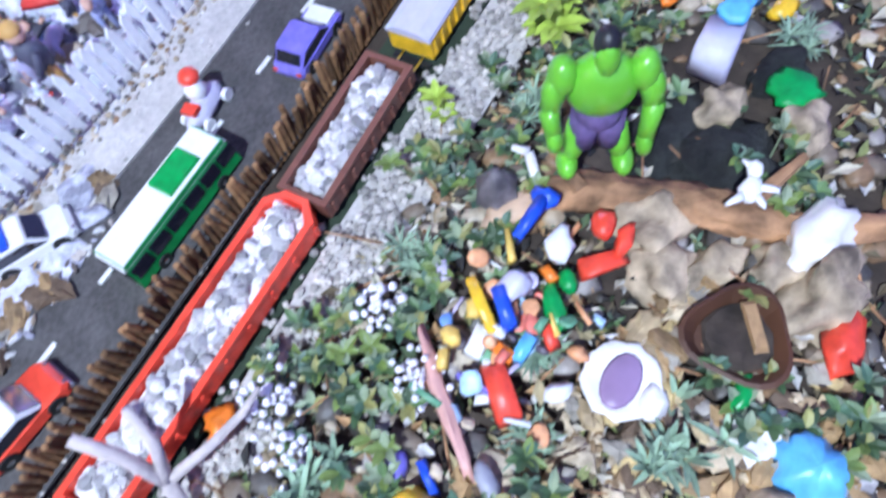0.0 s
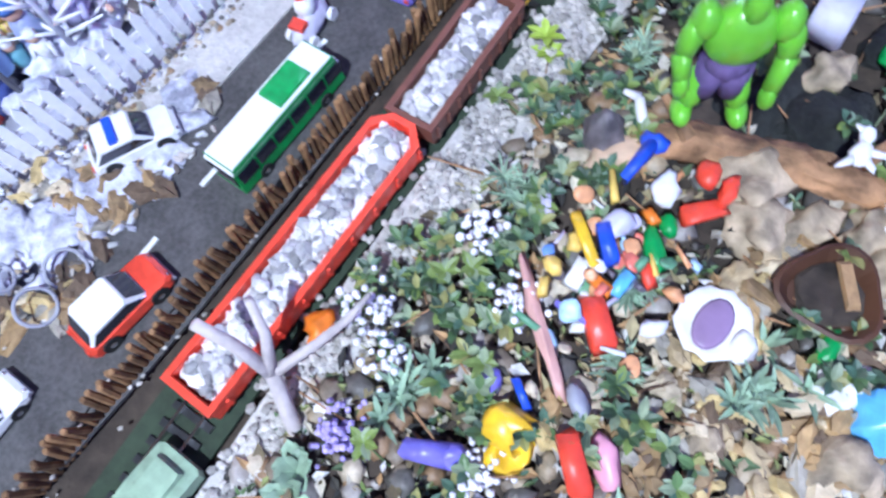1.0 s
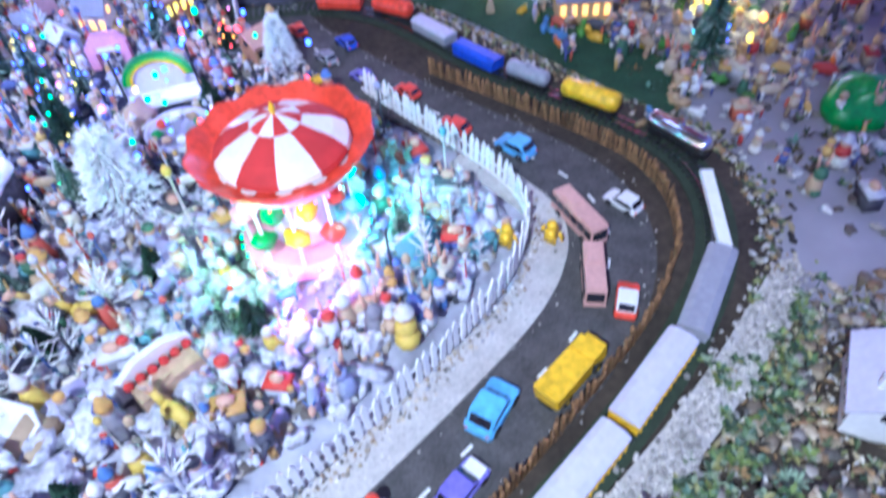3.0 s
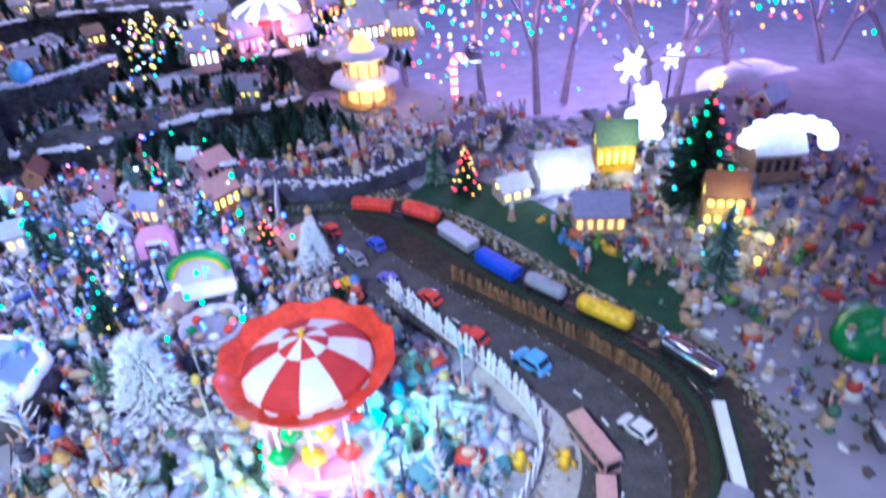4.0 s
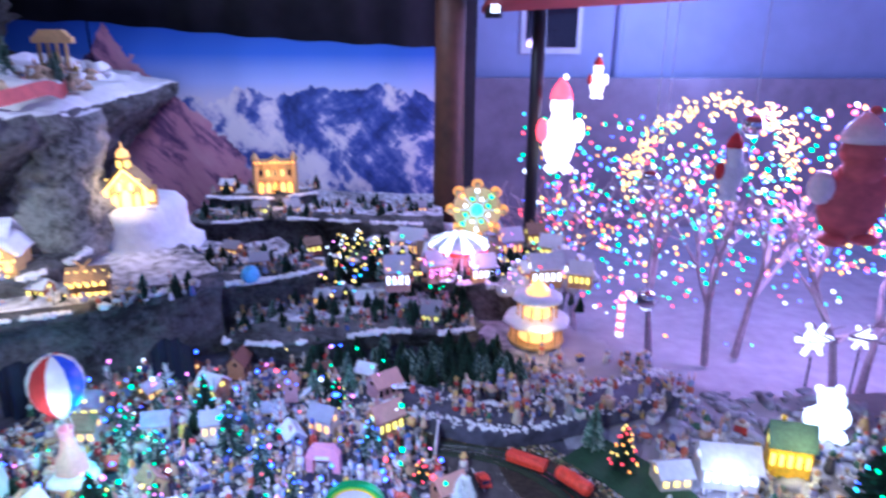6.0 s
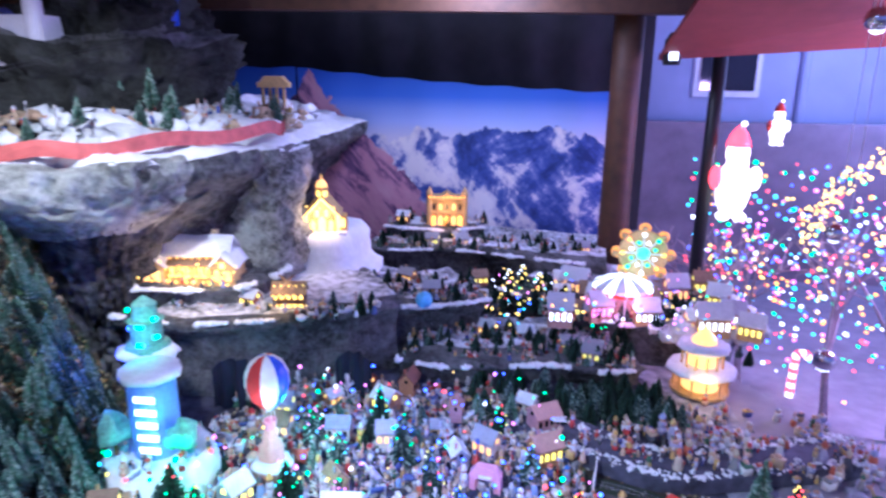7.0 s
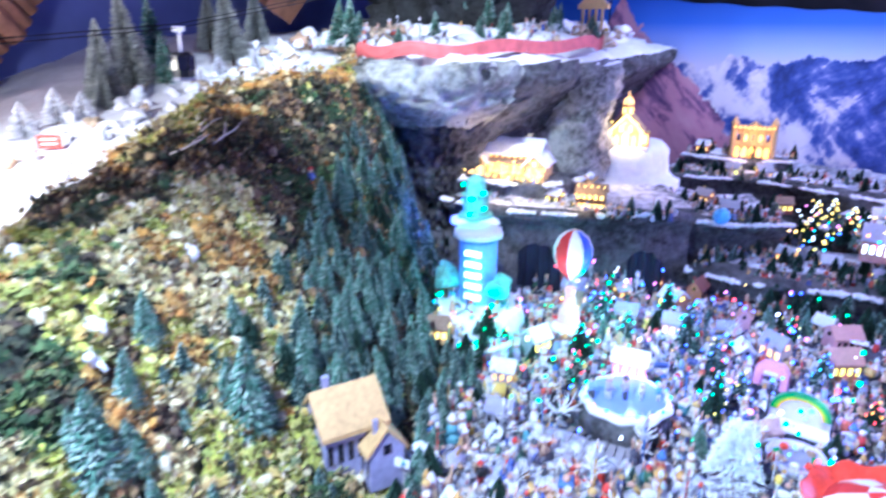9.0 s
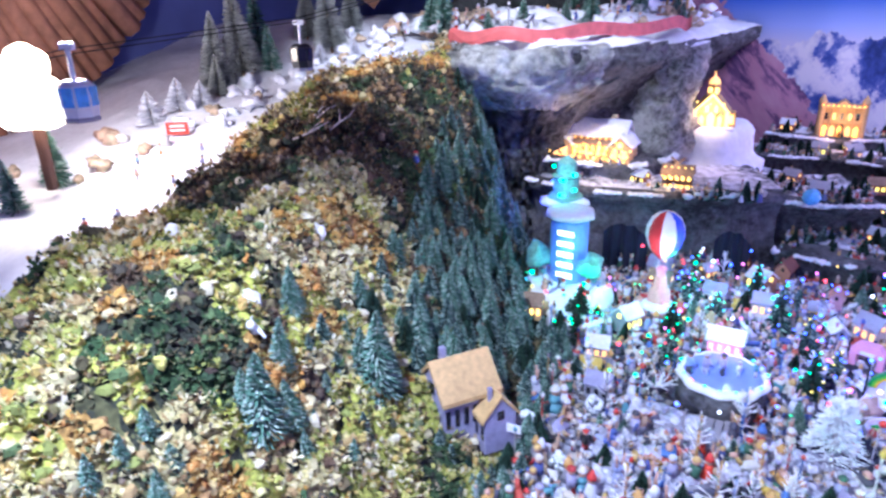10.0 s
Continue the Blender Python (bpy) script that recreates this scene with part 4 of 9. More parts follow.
small_car("police_car", pose(0.755, 0.99, 0, 0, 0, 108), "whiteplastic", "white toy police car with dark windows", 0.085, 0.04, 0.032)
small_car("estate_car", pose(0.64, 1.27, 0, 0, 0, 112), "skyplastic", "light blue toy estate car", 0.10, 0.05, 0.042)
small_car("sports_car", pose(0.545, 1.42, 0, 0, 0, 118), "redplastic", "red toy car with dark windows", 0.09, 0.045, 0.032)
bus(pose(0.572, 0.835, 0, 0, 0, 60), 0.13, 0.042, 0.055, "salmon", "salmon", "salmon", "salmon-pink articulated toy bus, front half")
bus(pose(0.635, 0.985, 0, 0, 0, 92), 0.15, 0.042, 0.055, "salmon", "salmon", "salmon", "salmon-pink articulated toy bus, rear half")


def dump_truck(m):
    c = thing("dump_truck", "yellow toy dump truck with a deep tray", "toy truck", m, "toy cars on the road")
    part("chassis", Geo().box((0, 0, 0.013), (0.15, 0.03, 0.008)), "blackplastic", c)
    t = Geo().ext([(-0.075, 0.02), (0.025, 0.02), (0.03, 0.055), (-0.08, 0.055)], -0.026, 0.026, 0.06)
    t.box((0.042, 0, 0.057), (0.034, 0.05, 0.005))
    part("tray", t, "yellowplastic", c)
    part("tray_floor", Geo().box((-0.025, 0, 0.0555), (0.09, 0.042, 0.002)), "yellowplastic", c)
    part("cab", Geo().box((0.058, 0, 0.033), (0.034, 0.046, 0.036), 0, 0.9), "yellowplastic", c)
    part("windscreen", Geo().box((0.0745, 0, 0.04), (0.002, 0.036, 0.015)), "carglass", c)
    wheels(c, 0.15, 0.05, 0.012, "yellowplastic")


dump_truck(pose(0.415, 0.665, 0, 0, 0, 22))

# ---- kinds of small things ----
TAKEN = []


def free(x, y, r):
    for a, b, q in TAKEN:
        if (a - x) ** 2 + (b - y) ** 2 < (r + q) ** 2:
            return False
    return True


def claim(x, y, r):
    TAKEN.append((x, y, r))


def doll_mesh(kind):
    g = Geo()
    if kind == 0:
        g.lathe([(0.010, 0), (0.0115, 0.003), (0.009, 0.018), (0.0065, 0.029), (0.004, 0.032)], n=10)
        g.ball((0, 0, 0.037), 0.0065, 8, 6, mi=1)
        g.lathe([(0.0072, 0.039), (0.0068, 0.042), (0.002, 0.052)], n=8, mi=2)
    elif kind == 1:
        for s in (-1, 1):
            g.tube((0, s * 0.004, 0), (0, s * 0.0035, 0.018), 0.0036, 0.0034, 7, mi=2)
            g.tube((0, s * 0.008, 0.030), (0.007, s * 0.010, 0.019), 0.0025, 0.002, 6)
        g.lathe([(0.0065, 0.016), (0.0075, 0.024), (0.007, 0.032), (0.003, 0.034)], n=10)
        g.ball((0, 0, 0.040), 0.006, 8, 6, mi=1)
        g.ball((0, 0, 0.043), (0.0066, 0.0066, 0.0045), 8, 4, mi=2)
    elif kind == 2:
        g.ball((0, 0, 0.010), (0.013, 0.012, 0.011), 9, 6)
        g.ball((0, 0, 0.026), (0.010, 0.010, 0.009), 9, 6)
        g.ball((0.001, 0, 0.039), 0.007, 8, 6, mi=1)
        g.lathe([(0.009, 0.043), (0.009, 0.0445), (0.005, 0.045), (0.005, 0.052)], n=8, mi=2)
    elif kind == 3:
        g.ball((0, 0, 0.014), (0.010, 0.009, 0.015), 9, 6)
        g.ball((0.003, 0, 0.033), (0.008, 0.008, 0.009), 9, 6)
        for s in (-1, 1):
            g.tube((0, s * 0.004, 0.038), (-0.001, s * 0.007, 0.058), 0.0026, 0.0012, 6, mi=1)
        g.ball((0.008, 0, 0.008), (0.006, 0.007, 0.004), 6, 4, mi=2)
    elif kind == 4:
        g.ball((0, 0, 0.019), (0.017, 0.007, 0.008), 9, 6)
        for x in (-0.011, 0.011):
            for s in (-1, 1):
                g.tube((x, s * 0.004, 0), (x, s * 0.004, 0.018), 0.0018, 0.0026, 6)
        g.tube((0.013, 0, 0.022), (0.021, 0, 0.034), 0.004, 0.003, 7)
        g.ball((0.024, 0, 0.036), (0.007, 0.004, 0.0045), 7, 5, mi=1)
        for s in (-1, 1):
            g.tube((0.021, s * 0.002, 0.039), (0.019, s * 0.006, 0.048), 0.0012, 0.0006, 5, mi=2)
    elif kind == 6:
        g.lathe([(0.007, 0), (0.006, 0.003), (0.0016, 0.006), (0.0014, 0.075), (0.004, 0.078)], n=8, mi=2)
        g.ball((0, 0, 0.084), (0.005, 0.005, 0.007), 8, 5)
        g.tube((0, 0, 0.06), (0.014, 0, 0.066), 0.001, 0.001, 5, mi=2)
    elif kind == 7:
        for i in range(26):
            f = random.random()
            a = random.uniform(0, 6.28)
            l = 0.03 * (1.1 - f)
            g.tube((0, 0, 0.01 + 0.07 * f), (l * math.cos(a), l * math.sin(a), 0.02 + 0.08 * f), 0.0016, 0.0007, 4)
        g.tube((0, 0, 0), (0, 0, 0.09), 0.0025, 0.0012, 6, mi=2)
        g.ball((0, 0, 0.003), (0.014, 0.013, 0.005), 8, 4, 0.5, mi=2)
    elif kind == 8:
        g.ext([(-0.008, 0.012), (0.008, 0.012), (0.013, 0.034), (0.010, 0.034), (0.006, 0.016), (-0.008, 0.016), (-0.008, 0.0), (-0.005, 0.0)], -0.024, 0.024)
    else:
        g.box((0, 0, 0.010), (0.026, 0.018, 0.020), 0, 0.95)
        g.box((0, 0, 0.0215), (0.029, 0.021, 0.004), 0, 0.9, mi=2)
        g.ball((0, 0, 0.027), (0.008, 0.006, 0.005), 7, 5, mi=1)
    return g.mesh("figurine", ["whitepaint" if kind == 7 else "coats", "skin", "hats"], True)


DOLLS = [doll_mesh(k) for k in range(9)]
DOLL_LABELS = [("bell-shaped painted figurine in a long coat and pointed hat", "figurine"), ("standing painted figurine with arms and a round cap", "figurine"),
               ("round snowman figurine with a brimmed hat", "snowman"), ("seated long-eared toy rabbit figurine", "toy rabbit"),
               ("four-legged toy deer figurine standing on the ground", "toy deer"), ("small painted gift box with a bow", "gift box"),
               ("slender toy street lamp with a round globe", "toy street lamp"), ("bare branched frosted toy shrub", "toy shrub"), ("small plain toy bench with a back", "toy bench")]


CROWD, MADE = Geo(), [0] * 9


def doll(x, y, z, kind=None, size=None, rz=None):
    """A figurine; past a hundred or so of a kind they join the crowd, which is one mesh."""
    kind = random.choice((0, 1, 1, 1, 1, 2, 3, 3, 4, 4, 5, 5, 6, 8, 1, 0, 4, 7)) if kind is None else kind
    s = size or random.choice((0.7, 0.9, 1.0, 1.2, 1.4, 1.8))
    MADE[kind] += 1
    if MADE[kind] > (120 if kind < 2 else 80):
        if kind > 5:
            return {}
        me = DOLLS[kind]
        m = pose(x, y, z, 0, 0, random.uniform(0, 360)) @ Matrix.Scale(s, 4)
        k = len(CROWD.v)
        CROWD.v += [tuple(m @ v.co) for v in me.vertices]
        CROWD.f += [tuple(i + k for i in p.vertices) for p in me.polygons]
        CROWD.m += [p.material_index for p in me.polygons]
        return {}
    ob = new(("figurine", "figurine", "snowman", "toy_rabbit", "toy_deer", "gift_box", "toy_street_lamp", "toy_shrub", "toy_bench")[kind], DOLLS[kind])
    ob.matrix_basis = pose(x, y, z, 0, 0, random.uniform(0, 360) if rz is None else rz) @ Matrix.Scale(s, 4)
    return tagged(ob, *DOLL_LABELS[kind], "figurines in the village")


def brush_tree(name, tall, r, material, label, rings=26, snow=0.0):
    """A bottle-brush fir: a wire trunk and a crown of bristles."""
    t = thing(name, label, "toy tree", None, "toy firs")
    part("trunk", Geo().tube((0, 0, 0), (0, 0, tall * 0.96), r * 0.09, r * 0.03, 6), "logwood", t)
    g = Geo()
    rnd = random.Random(int(tall * 1e4))
    frost = 0.34 if "frost" in material else 0.30 if material == "needles" else 0.0
    for i in range(rings):
        f = i / (rings - 1)
        z = tall * (0.08 + 0.88 * f)
        q = r * (1 - f) ** 0.8 + r * 0.06
        n = max(6, int((22 if rings < 30 else 32) * (1 - f * 0.7)))
        for k in range(n):
            a = 6.28319 * (k + rnd.random()) / n
            l = q * rnd.uniform(0.8, 1.08)
            w = (0.10 * r + 0.012 * tall) * (1.0 if rings < 30 else 0.62)
            c, s = math.cos(a), math.sin(a)
            dz = rnd.uniform(-0.25, 0.25) * l
            g.add([(c * r * 0.05, s * r * 0.05, z - w * 0.5), (c * l - s * w * 0.5, s * l + c * w * 0.5, z + dz), (c * l * 0.96 + s * w * 0.5, s * l * 0.96 - c * w * 0.5, z + dz + w * 0.3), (c * r * 0.05, s * r * 0.05, z + w * 0.6)], [(0, 1, 2), (0, 2, 3), (0, 3, 1)], int(rnd.random() < frost))
    part("crown", g, [material, "frosttips"], t)
    return t


FIR = [brush_tree("toy_fir", 0.16, 0.045, "frostneedles", "frosted green bottle-brush toy fir", 38), brush_tree("toy_fir", 0.115, 0.036, "needles", "blue-green bottle-brush toy fir"),
       brush_tree("toy_fir", 0.09, 0.026, "frostneedles", "small frosted bottle-brush toy fir"), brush_tree("toy_fir", 0.12, 0.04, "darkneedles", "dark green bottle-brush toy fir"),
       brush_tree("toy_fir", 0.24, 0.06, "frostneedles", "tall grey-green frosted toy fir"),
       brush_tree("toy_fir", 0.38, 0.088, "greyneedles", "tall dense grey cone-shaped toy fir on the snow", 64), brush_tree("toy_fir", 0.15, 0.075, "snowneedles", "white snow-laden toy fir with loose boughs", 14)]
for k, o in enumerate(FIR):
    tx, ty = ((-1.57, 0.58), (-1.50, 0.62), (-1.51, 0.72), (-1.54, 0.88), (-2.81, 0.56), (-3.06, 1.50), (-2.98, 1.22))[k]
    o.matrix_basis = pose(tx, ty, height(tx, ty) - 0.014)


WOOD, FIRS = [Geo() for _ in FIR], [0]


def fir(k, x, y, z=None, s=1.0):
    """A copy of a fir; past 280 they join the joined wood."""
    FIRS[0] += 1
    if FIRS[0] > 280:
        m = pose(x, y, height(x, y) - 0.014 if z is None else z, random.uniform(-4, 4), random.uniform(-4, 4), random.uniform(0, 360)) @ Matrix.Scale(s, 4)
        w = WOOD[k]
        for o in FIR[k].children:
            b = len(w.v)
            w.v += [tuple(m @ v.co) for v in o.data.vertices]
            w.f += [tuple(i + b for i in p.vertices) for p in o.data.polygons]
            w.m += [p.material_index for p in o.data.polygons]
        return None
    ob = copy_thing(FIR[k], pose(x, y, height(x, y) - 0.014 if z is None else z, random.uniform(-4, 4), random.uniform(-4, 4), random.uniform(0, 360)))
    ob.scale = (s, s, s * random.uniform(0.9, 1.15))
    return ob


BULB = {}


def bulb(colour, p, parent=None, r=0.003):
    if colour not in BULB:
        BULB[colour] = Geo().ball((0, 0, 0), 1.0, 6, 4).mesh("bulb", colour)
    ob = new("bulb", BULB[colour])
    ob.matrix_basis = Matrix.Translation(p) @ Matrix.Scale(r, 4)
    if parent:
        ob.parent = parent
    return ob


COLOURS = ["bluelit", "greenlit", "redlit", "yellowlit", "pinklit", "cyanlit", "orangelit"]


def led_tree(x, y, z, tall, r, colours, label, needles="darkneedles", n=14, size=0.004):
    t = brush_tree("lit_tree", tall, r, needles, label, 20)
    t["group"] = "lit toy trees"
    t.matrix_basis = pose(x, y, z)
    for i in range(n):
        f = (i + 0.5) / n
        a = i * 2.4
        q = r * (1 - f) ** 0.8 + 0.003
        bulb(colours[i % len(colours)], (math.cos(a) * q, math.sin(a) * q, tall * (0.1 + 0.86 * f)), t, size)
    claim(x, y, r * 0.8)
    return t


def house(x, y, z, rz, w, d, h, wall, roof, light, label, tower=False, eaves=1.22, rows=1, name="toy_house"):
    t = thing(name, label, "toy house", pose(x, y, z, 0, 0, rz), "toy houses")
    part("wall", Geo().add([(-w / 2, -d / 2, 0), (w / 2, -d / 2, 0), (w / 2, d / 2, 0), (-w / 2, d / 2, 0), (-w / 2, -d / 2, h), (w / 2, -d / 2, h), (w / 2, d / 2, h), (-w / 2, d / 2, h), (-w / 2, 0, h * 1.5), (w / 2, 0, h * 1.5)],
         [(0, 1, 5, 4), (2, 3, 7, 6), (1, 2, 6, 9, 5), (3, 0, 4, 8, 7), (4, 5, 9, 8), (6, 7, 8, 9), (3, 2, 1, 0)]), wall, t)
    e, th = eaves, h * 0.09
    r = Geo()
    for s in (-1, 1):
        a = [(-w / 2 * 1.12, s * d / 2 * e, h * (1.5 - 0.5 * e)), (w / 2 * 1.12, s * d / 2 * e, h * (1.5 - 0.5 * e)), (w / 2 * 1.12, 0, h * 1.5), (-w / 2 * 1.12, 0, h * 1.5)]
        b = [(p[0], p[1], p[2] + th) for p in a]
        r.add(a + b, [(0, 1, 2, 3), (7, 6, 5, 4), (0, 4, 5, 1), (1, 5, 6, 2), (3, 7, 4, 0), (2, 6, 7, 3)] if s < 0 else [(3, 2, 1, 0), (4, 5, 6, 7), (1, 5, 4, 0), (2, 6, 5, 1), (0, 4, 7, 3), (3, 7, 6, 2)])
    part("roof", r, roof, t)
    n = max(2, int(w / 0.028))
    for row in range(rows):
        for i in range(n):
            for s in (-1, 1):
                win = part("window", Geo().box((-w / 2 + w * (i + 0.5) / n, s * (d / 2 + 0.0008), h * (row + 0.55) / rows), (w / n * 0.5, 0.003, h * 0.36 / rows)), light, t)
    for s in (-1, 1):
        part("gable_window", Geo().box((s * (w / 2 + 0.0008), 0, h * 1.02), (0.003, d * 0.22, h * 0.24)), light, t)
    part("door", Geo().box((w / 2 + 0.001, 0, h * 0.24), (0.004, d * 0.26, h * 0.48)), "roofbrown", t)
    part("chimney", Geo().box((-w * 0.22, d * 0.2, h * 1.5), (w * 0.1, d * 0.12, h * 0.4)), wall, t)
    if tower:
        part("tower", Geo().box((w * 0.36, 0, h * 1.1), (w * 0.26, d * 0.34, h * 2.2)), wall, t)
        part("spire", Geo().lathe([(w * 0.2, h * 2.2), (w * 0.12, h * 2.5), (0.001, h * 3.2)], (w * 0.36, 0, 0), 8), roof, t)
        for s in (-1, 1):
            part("belfry_window", Geo().box((w * 0.36, s * d * 0.172, h * 1.8), (w * 0.12, 0.003, h * 0.3)), light, t)
    claim(x, y, max(w, d) * 0.6)
    return t


def rosette(g, c, n, length, width, lift, curl=0.4, jitter=0.3, rnd=random):
    """A tuft of folded, bending leaves."""
    for i in range(n):
        a = 6.28319 * i / n + rnd.uniform(-0.4, 0.4)
        l = length * rnd.uniform(1 - jitter, 1 + jitter)
        up = lift * rnd.uniform(0.6, 1.4)
        ca, sa = math.cos(a), math.sin(a)
        vs = []
        for f, w in ((0.0, 0.25), (0.35, 1.0), (0.7, 0.8), (1.0, 0.05)):
            d = l * f * math.cos(up)
            z = l * (f * math.sin(up) - curl * f * f * 0.6)
            q = width * w / 2
            vs += [(c[0] + ca * d - sa * q, c[1] + sa * d + ca * q, c[2] + z + q * 0.35), (c[0] + ca * d, c[1] + sa * d, c[2] + z), (c[0] + ca * d + sa * q, c[1] + sa * d - ca * q, c[2] + z + q * 0.35)]
        fs = []
        for k in range(3):
            b = k * 3
            fs += [(b, b + 1, b + 4, b + 3), (b + 1, b + 2, b + 5, b + 4)]
        g.add(vs, fs)


def plant(x, y, z, label, material, tufts=8, spread=0.03, n=7, length=0.022, width=0.008, lift=0.8, tall=0.02, name="plant"):
    t = thing(name, label, "plant", pose(x, y, z), "garden plants")
    g, stems = Geo(), Geo()
    for i in range(tufts):
        px, py, pz = random.gauss(0, spread * 0.5), random.gauss(0, spread * 0.5), random.uniform(0.2, 1) * tall
        rosette(g, (px, py, pz), n, length, width, lift)
        stems.tube((px * 0.5, py * 0.5, -0.01), (px, py, pz), 0.0012, 0.0008, 5)
    part("leaves", g, material, t)
    part("stalk", stems, "leaf", t)
    return t


def berries(x, y, z, label, material="berry", n=40, spread=0.022, tall=0.05, r=0.0042):
    t = thing("flower_sprig", label, "flowers", pose(x, y, z), "flower sprigs")
    g, st = Geo(), Geo()
    for i in range(n):
        p = (random.gauss(0, spread * 0.5), random.gauss(0, spread * 0.5), tall * random.uniform(0.3, 1))
        g.ball(p, r * random.uniform(0.7, 1.2), 6, 4)
        if i % 3 == 0:
            st.tube((0, 0, -0.01), p, 0.0009, 0.0006, 4)
    part("blossoms", g, material, t)
    part("stalk", st, "leaf", t)


def stone(x, y, z, r, label, material="stone", name="stone", rough=0.6, rz=0.0, n=20):
    g = Geo().ball((0, 0, 0), r, n, n * 2 // 3, rough, rz=rz)
    k = random.random() * 30
    g.v = [tuple(Vector(p) * (1 + rough * 0.45 * noise.noise(Vector(p) * (0.09 / max(max(r) if isinstance(r, tuple) else r, 0.01)) * 22 + Vector((k, 0, 0))))) for p in g.v]
    ob = part(name, g, material, None, label, True)
    ob.matrix_basis = Matrix.Translation((x, y, z))
    return tagged(ob, label, name.replace("_", " "), "stones and shells")


# ---- garden beside the railway ----
rnd = random.Random(4)


def in_garden(x, y):
    return y < 0.27 + 0.36 * x + 0.03 and y > -0.55 and -0.75 < x < 1.25


def bare(x, y):
    """The wet dark soil round and behind the log, with little on it."""
    return ((x - 0.37) / 0.15) ** 2 + ((y - 0.17) / 0.10) ** 2 < 1 or ((x - 0.24) / 0.07) ** 2 + ((y + 0.0) / 0.05) ** 2 < 1


g = Geo()
for i in range(4200):
    x, y = rnd.uniform(-0.7, 1.2), rnd.uniform(-0.5, 0.62)
    if in_garden(x, y) and (not bare(x, y) or i % 6 == 0):
        s = rnd.choice((0.0035, 0.005, 0.007, 0.010, 0.014))
        g.ball((x, y, height(x, y) - 0.010 + s * 0.35), (s * rnd.uniform(1, 1.7), s, s * 0.6), 6, 4, 0.5, rz=rnd.uniform(0, 3))
tagged(part("garden_pebbles", g, "tanpebble", smooth=True), "tan and grey pebbles strewn over the soil", "pebbles", kind="stuff")
g = Geo()
for x, y, a in along(smooth_line([(-0.62, 0.03), (-0.27, 0.185), (0.04, 0.315), (0.27, 0.395), (0.62, 0.52), (0.95, 0.68)]), 0.004):
    for k in range(6):
        o = rnd.gauss(0, 0.02)
        s = rnd.uniform(0.0025, 0.006)
        g.ball((x - math.sin(a) * o, y + math.cos(a) * o, 0.009 + s * 0.4), (s * 1.2, s, s * 0.8), 5, 3, 0.4, rz=rnd.uniform(0, 3))
tagged(part("pale_gravel", g, "gravel"), "pale crushed gravel along the railway", "gravel", kind="stuff")
g = Geo()
for i in range(900):
    x, y = rnd.uniform(-0.65, 1.15), rnd.uniform(-0.5, 0.60)
    if in_garden(x, y) and not bare(x, y):
        rosette(g, (x, y, height(x, y) - 0.006), 4, rnd.uniform(0.008, 0.016), 0.004, 0.7, rnd=rnd)
tagged(part("ground_cover", g, "leaf"), "low green ground cover between the stones", "ground cover", kind="stuff")

for x, y, kind in [(0.075, 0.254, 0), (0.03, 0.20, 1), (-0.05, 0.19, 1), (-0.02, 0.24, 1), (-0.132, 0.162, 2), (-0.07, 0.11, 1), (-0.258, 0.151, 3), (-0.17, 0.07, 1), (0.107, 0.215, 1), (0.05, 0.05, 0), (0.0, 0.02, 1), (0.13, -0.02, 2), (0.2, -0.03, 1),
                   (-0.10, 0.23, 1), (-0.30, 0.06, 1), (-0.22, 0.02, 3), (0.27, 0.30, 0), (0.44, 0.36, 1), (0.54, 0.40, 1), (0.60, 0.45, 1), (0.50, 0.34, 1), (0.66, 0.43, 1), (0.40, 0.30, 1), (0.62, 0.36, 0), (0.47, 0.41, 1), (0.34, 0.27, 1), (0.30, 0.34, 1), (0.72, 0.50, 1),
                   (0.21, 0.27, 1), (0.16, 0.30, 1), (-0.37, 0.0, 1), (0.56, 0.30, 1), (0.80, 0.55, 1), (0.50, 0.16, 0), (0.36, 0.09, 1), (0.10, 0.10, 0), (-0.03, -0.06, 2), (0.24, -0.12, 1), (0.88, 0.6, 1), (0.68, 0.55, 1)]:
    z = height(x, y) - 0.008
    if kind == 0:
        plant(x, y, z, "spiky grey-green garden tuft", "paleleaf", 4, 0.02, 16, 0.026, 0.003, 0.7, 0.018)
    elif kind == 1:
        plant(x, y, z, "leafy green garden plant with small leaves", "leaf", 12, 0.05, 7, 0.018, 0.009, 0.6, 0.03)
    elif kind == 2:
        plant(x, y, z, "silvery long-leaved garden plant", "paleleaf", 6, 0.03, 9, 0.034, 0.006, 0.9, 0.015)
    else:
        plant(x, y, z, "pale green succulent with broad leaves", "paleleaf", 3, 0.02, 8, 0.026, 0.018, 0.7, 0.012)
plant(0.352, 0.372, 0.03, "bright lime-green rosette plant", "limeleaf", 5, 0.03, 9, 0.036, 0.016, 0.5, 0.05)
plant(0.205, 0.375, 0.0, "bright lime-green seedling by the wagon", "limeleaf", 2, 0.012, 6, 0.022, 0.010, 0.6, 0.03)
plant(0.16, 0.335, 0.0, "bright lime-green seedling by the wagon", "limeleaf", 2, 0.012, 6, 0.016, 0.008, 0.6, 0.02)
berries(0.017, 0.233, 0.02, "white blossom spike with round buds")
berries(-0.108, 0.236, 0.01, "white blossoms on thin mauve stems", n=46, spread=0.03)
berries(-0.128, 0.185, 0.01, "white blossoms on thin mauve stems", n=30, spread=0.025)
berries(0.001, 0.157, 0.02, "dense white blossom cluster", n=70, spread=0.025, tall=0.04, r=0.0035)
berries(-0.199, 0.156, 0.01, "lilac flower head in the garden", "lilacflower", 80, 0.022, 0.04, 0.0035)
berries(-0.28, 0.08, 0.01, "lilac flower head in the garden", "lilacflower", 60, 0.022, 0.03, 0.0035)
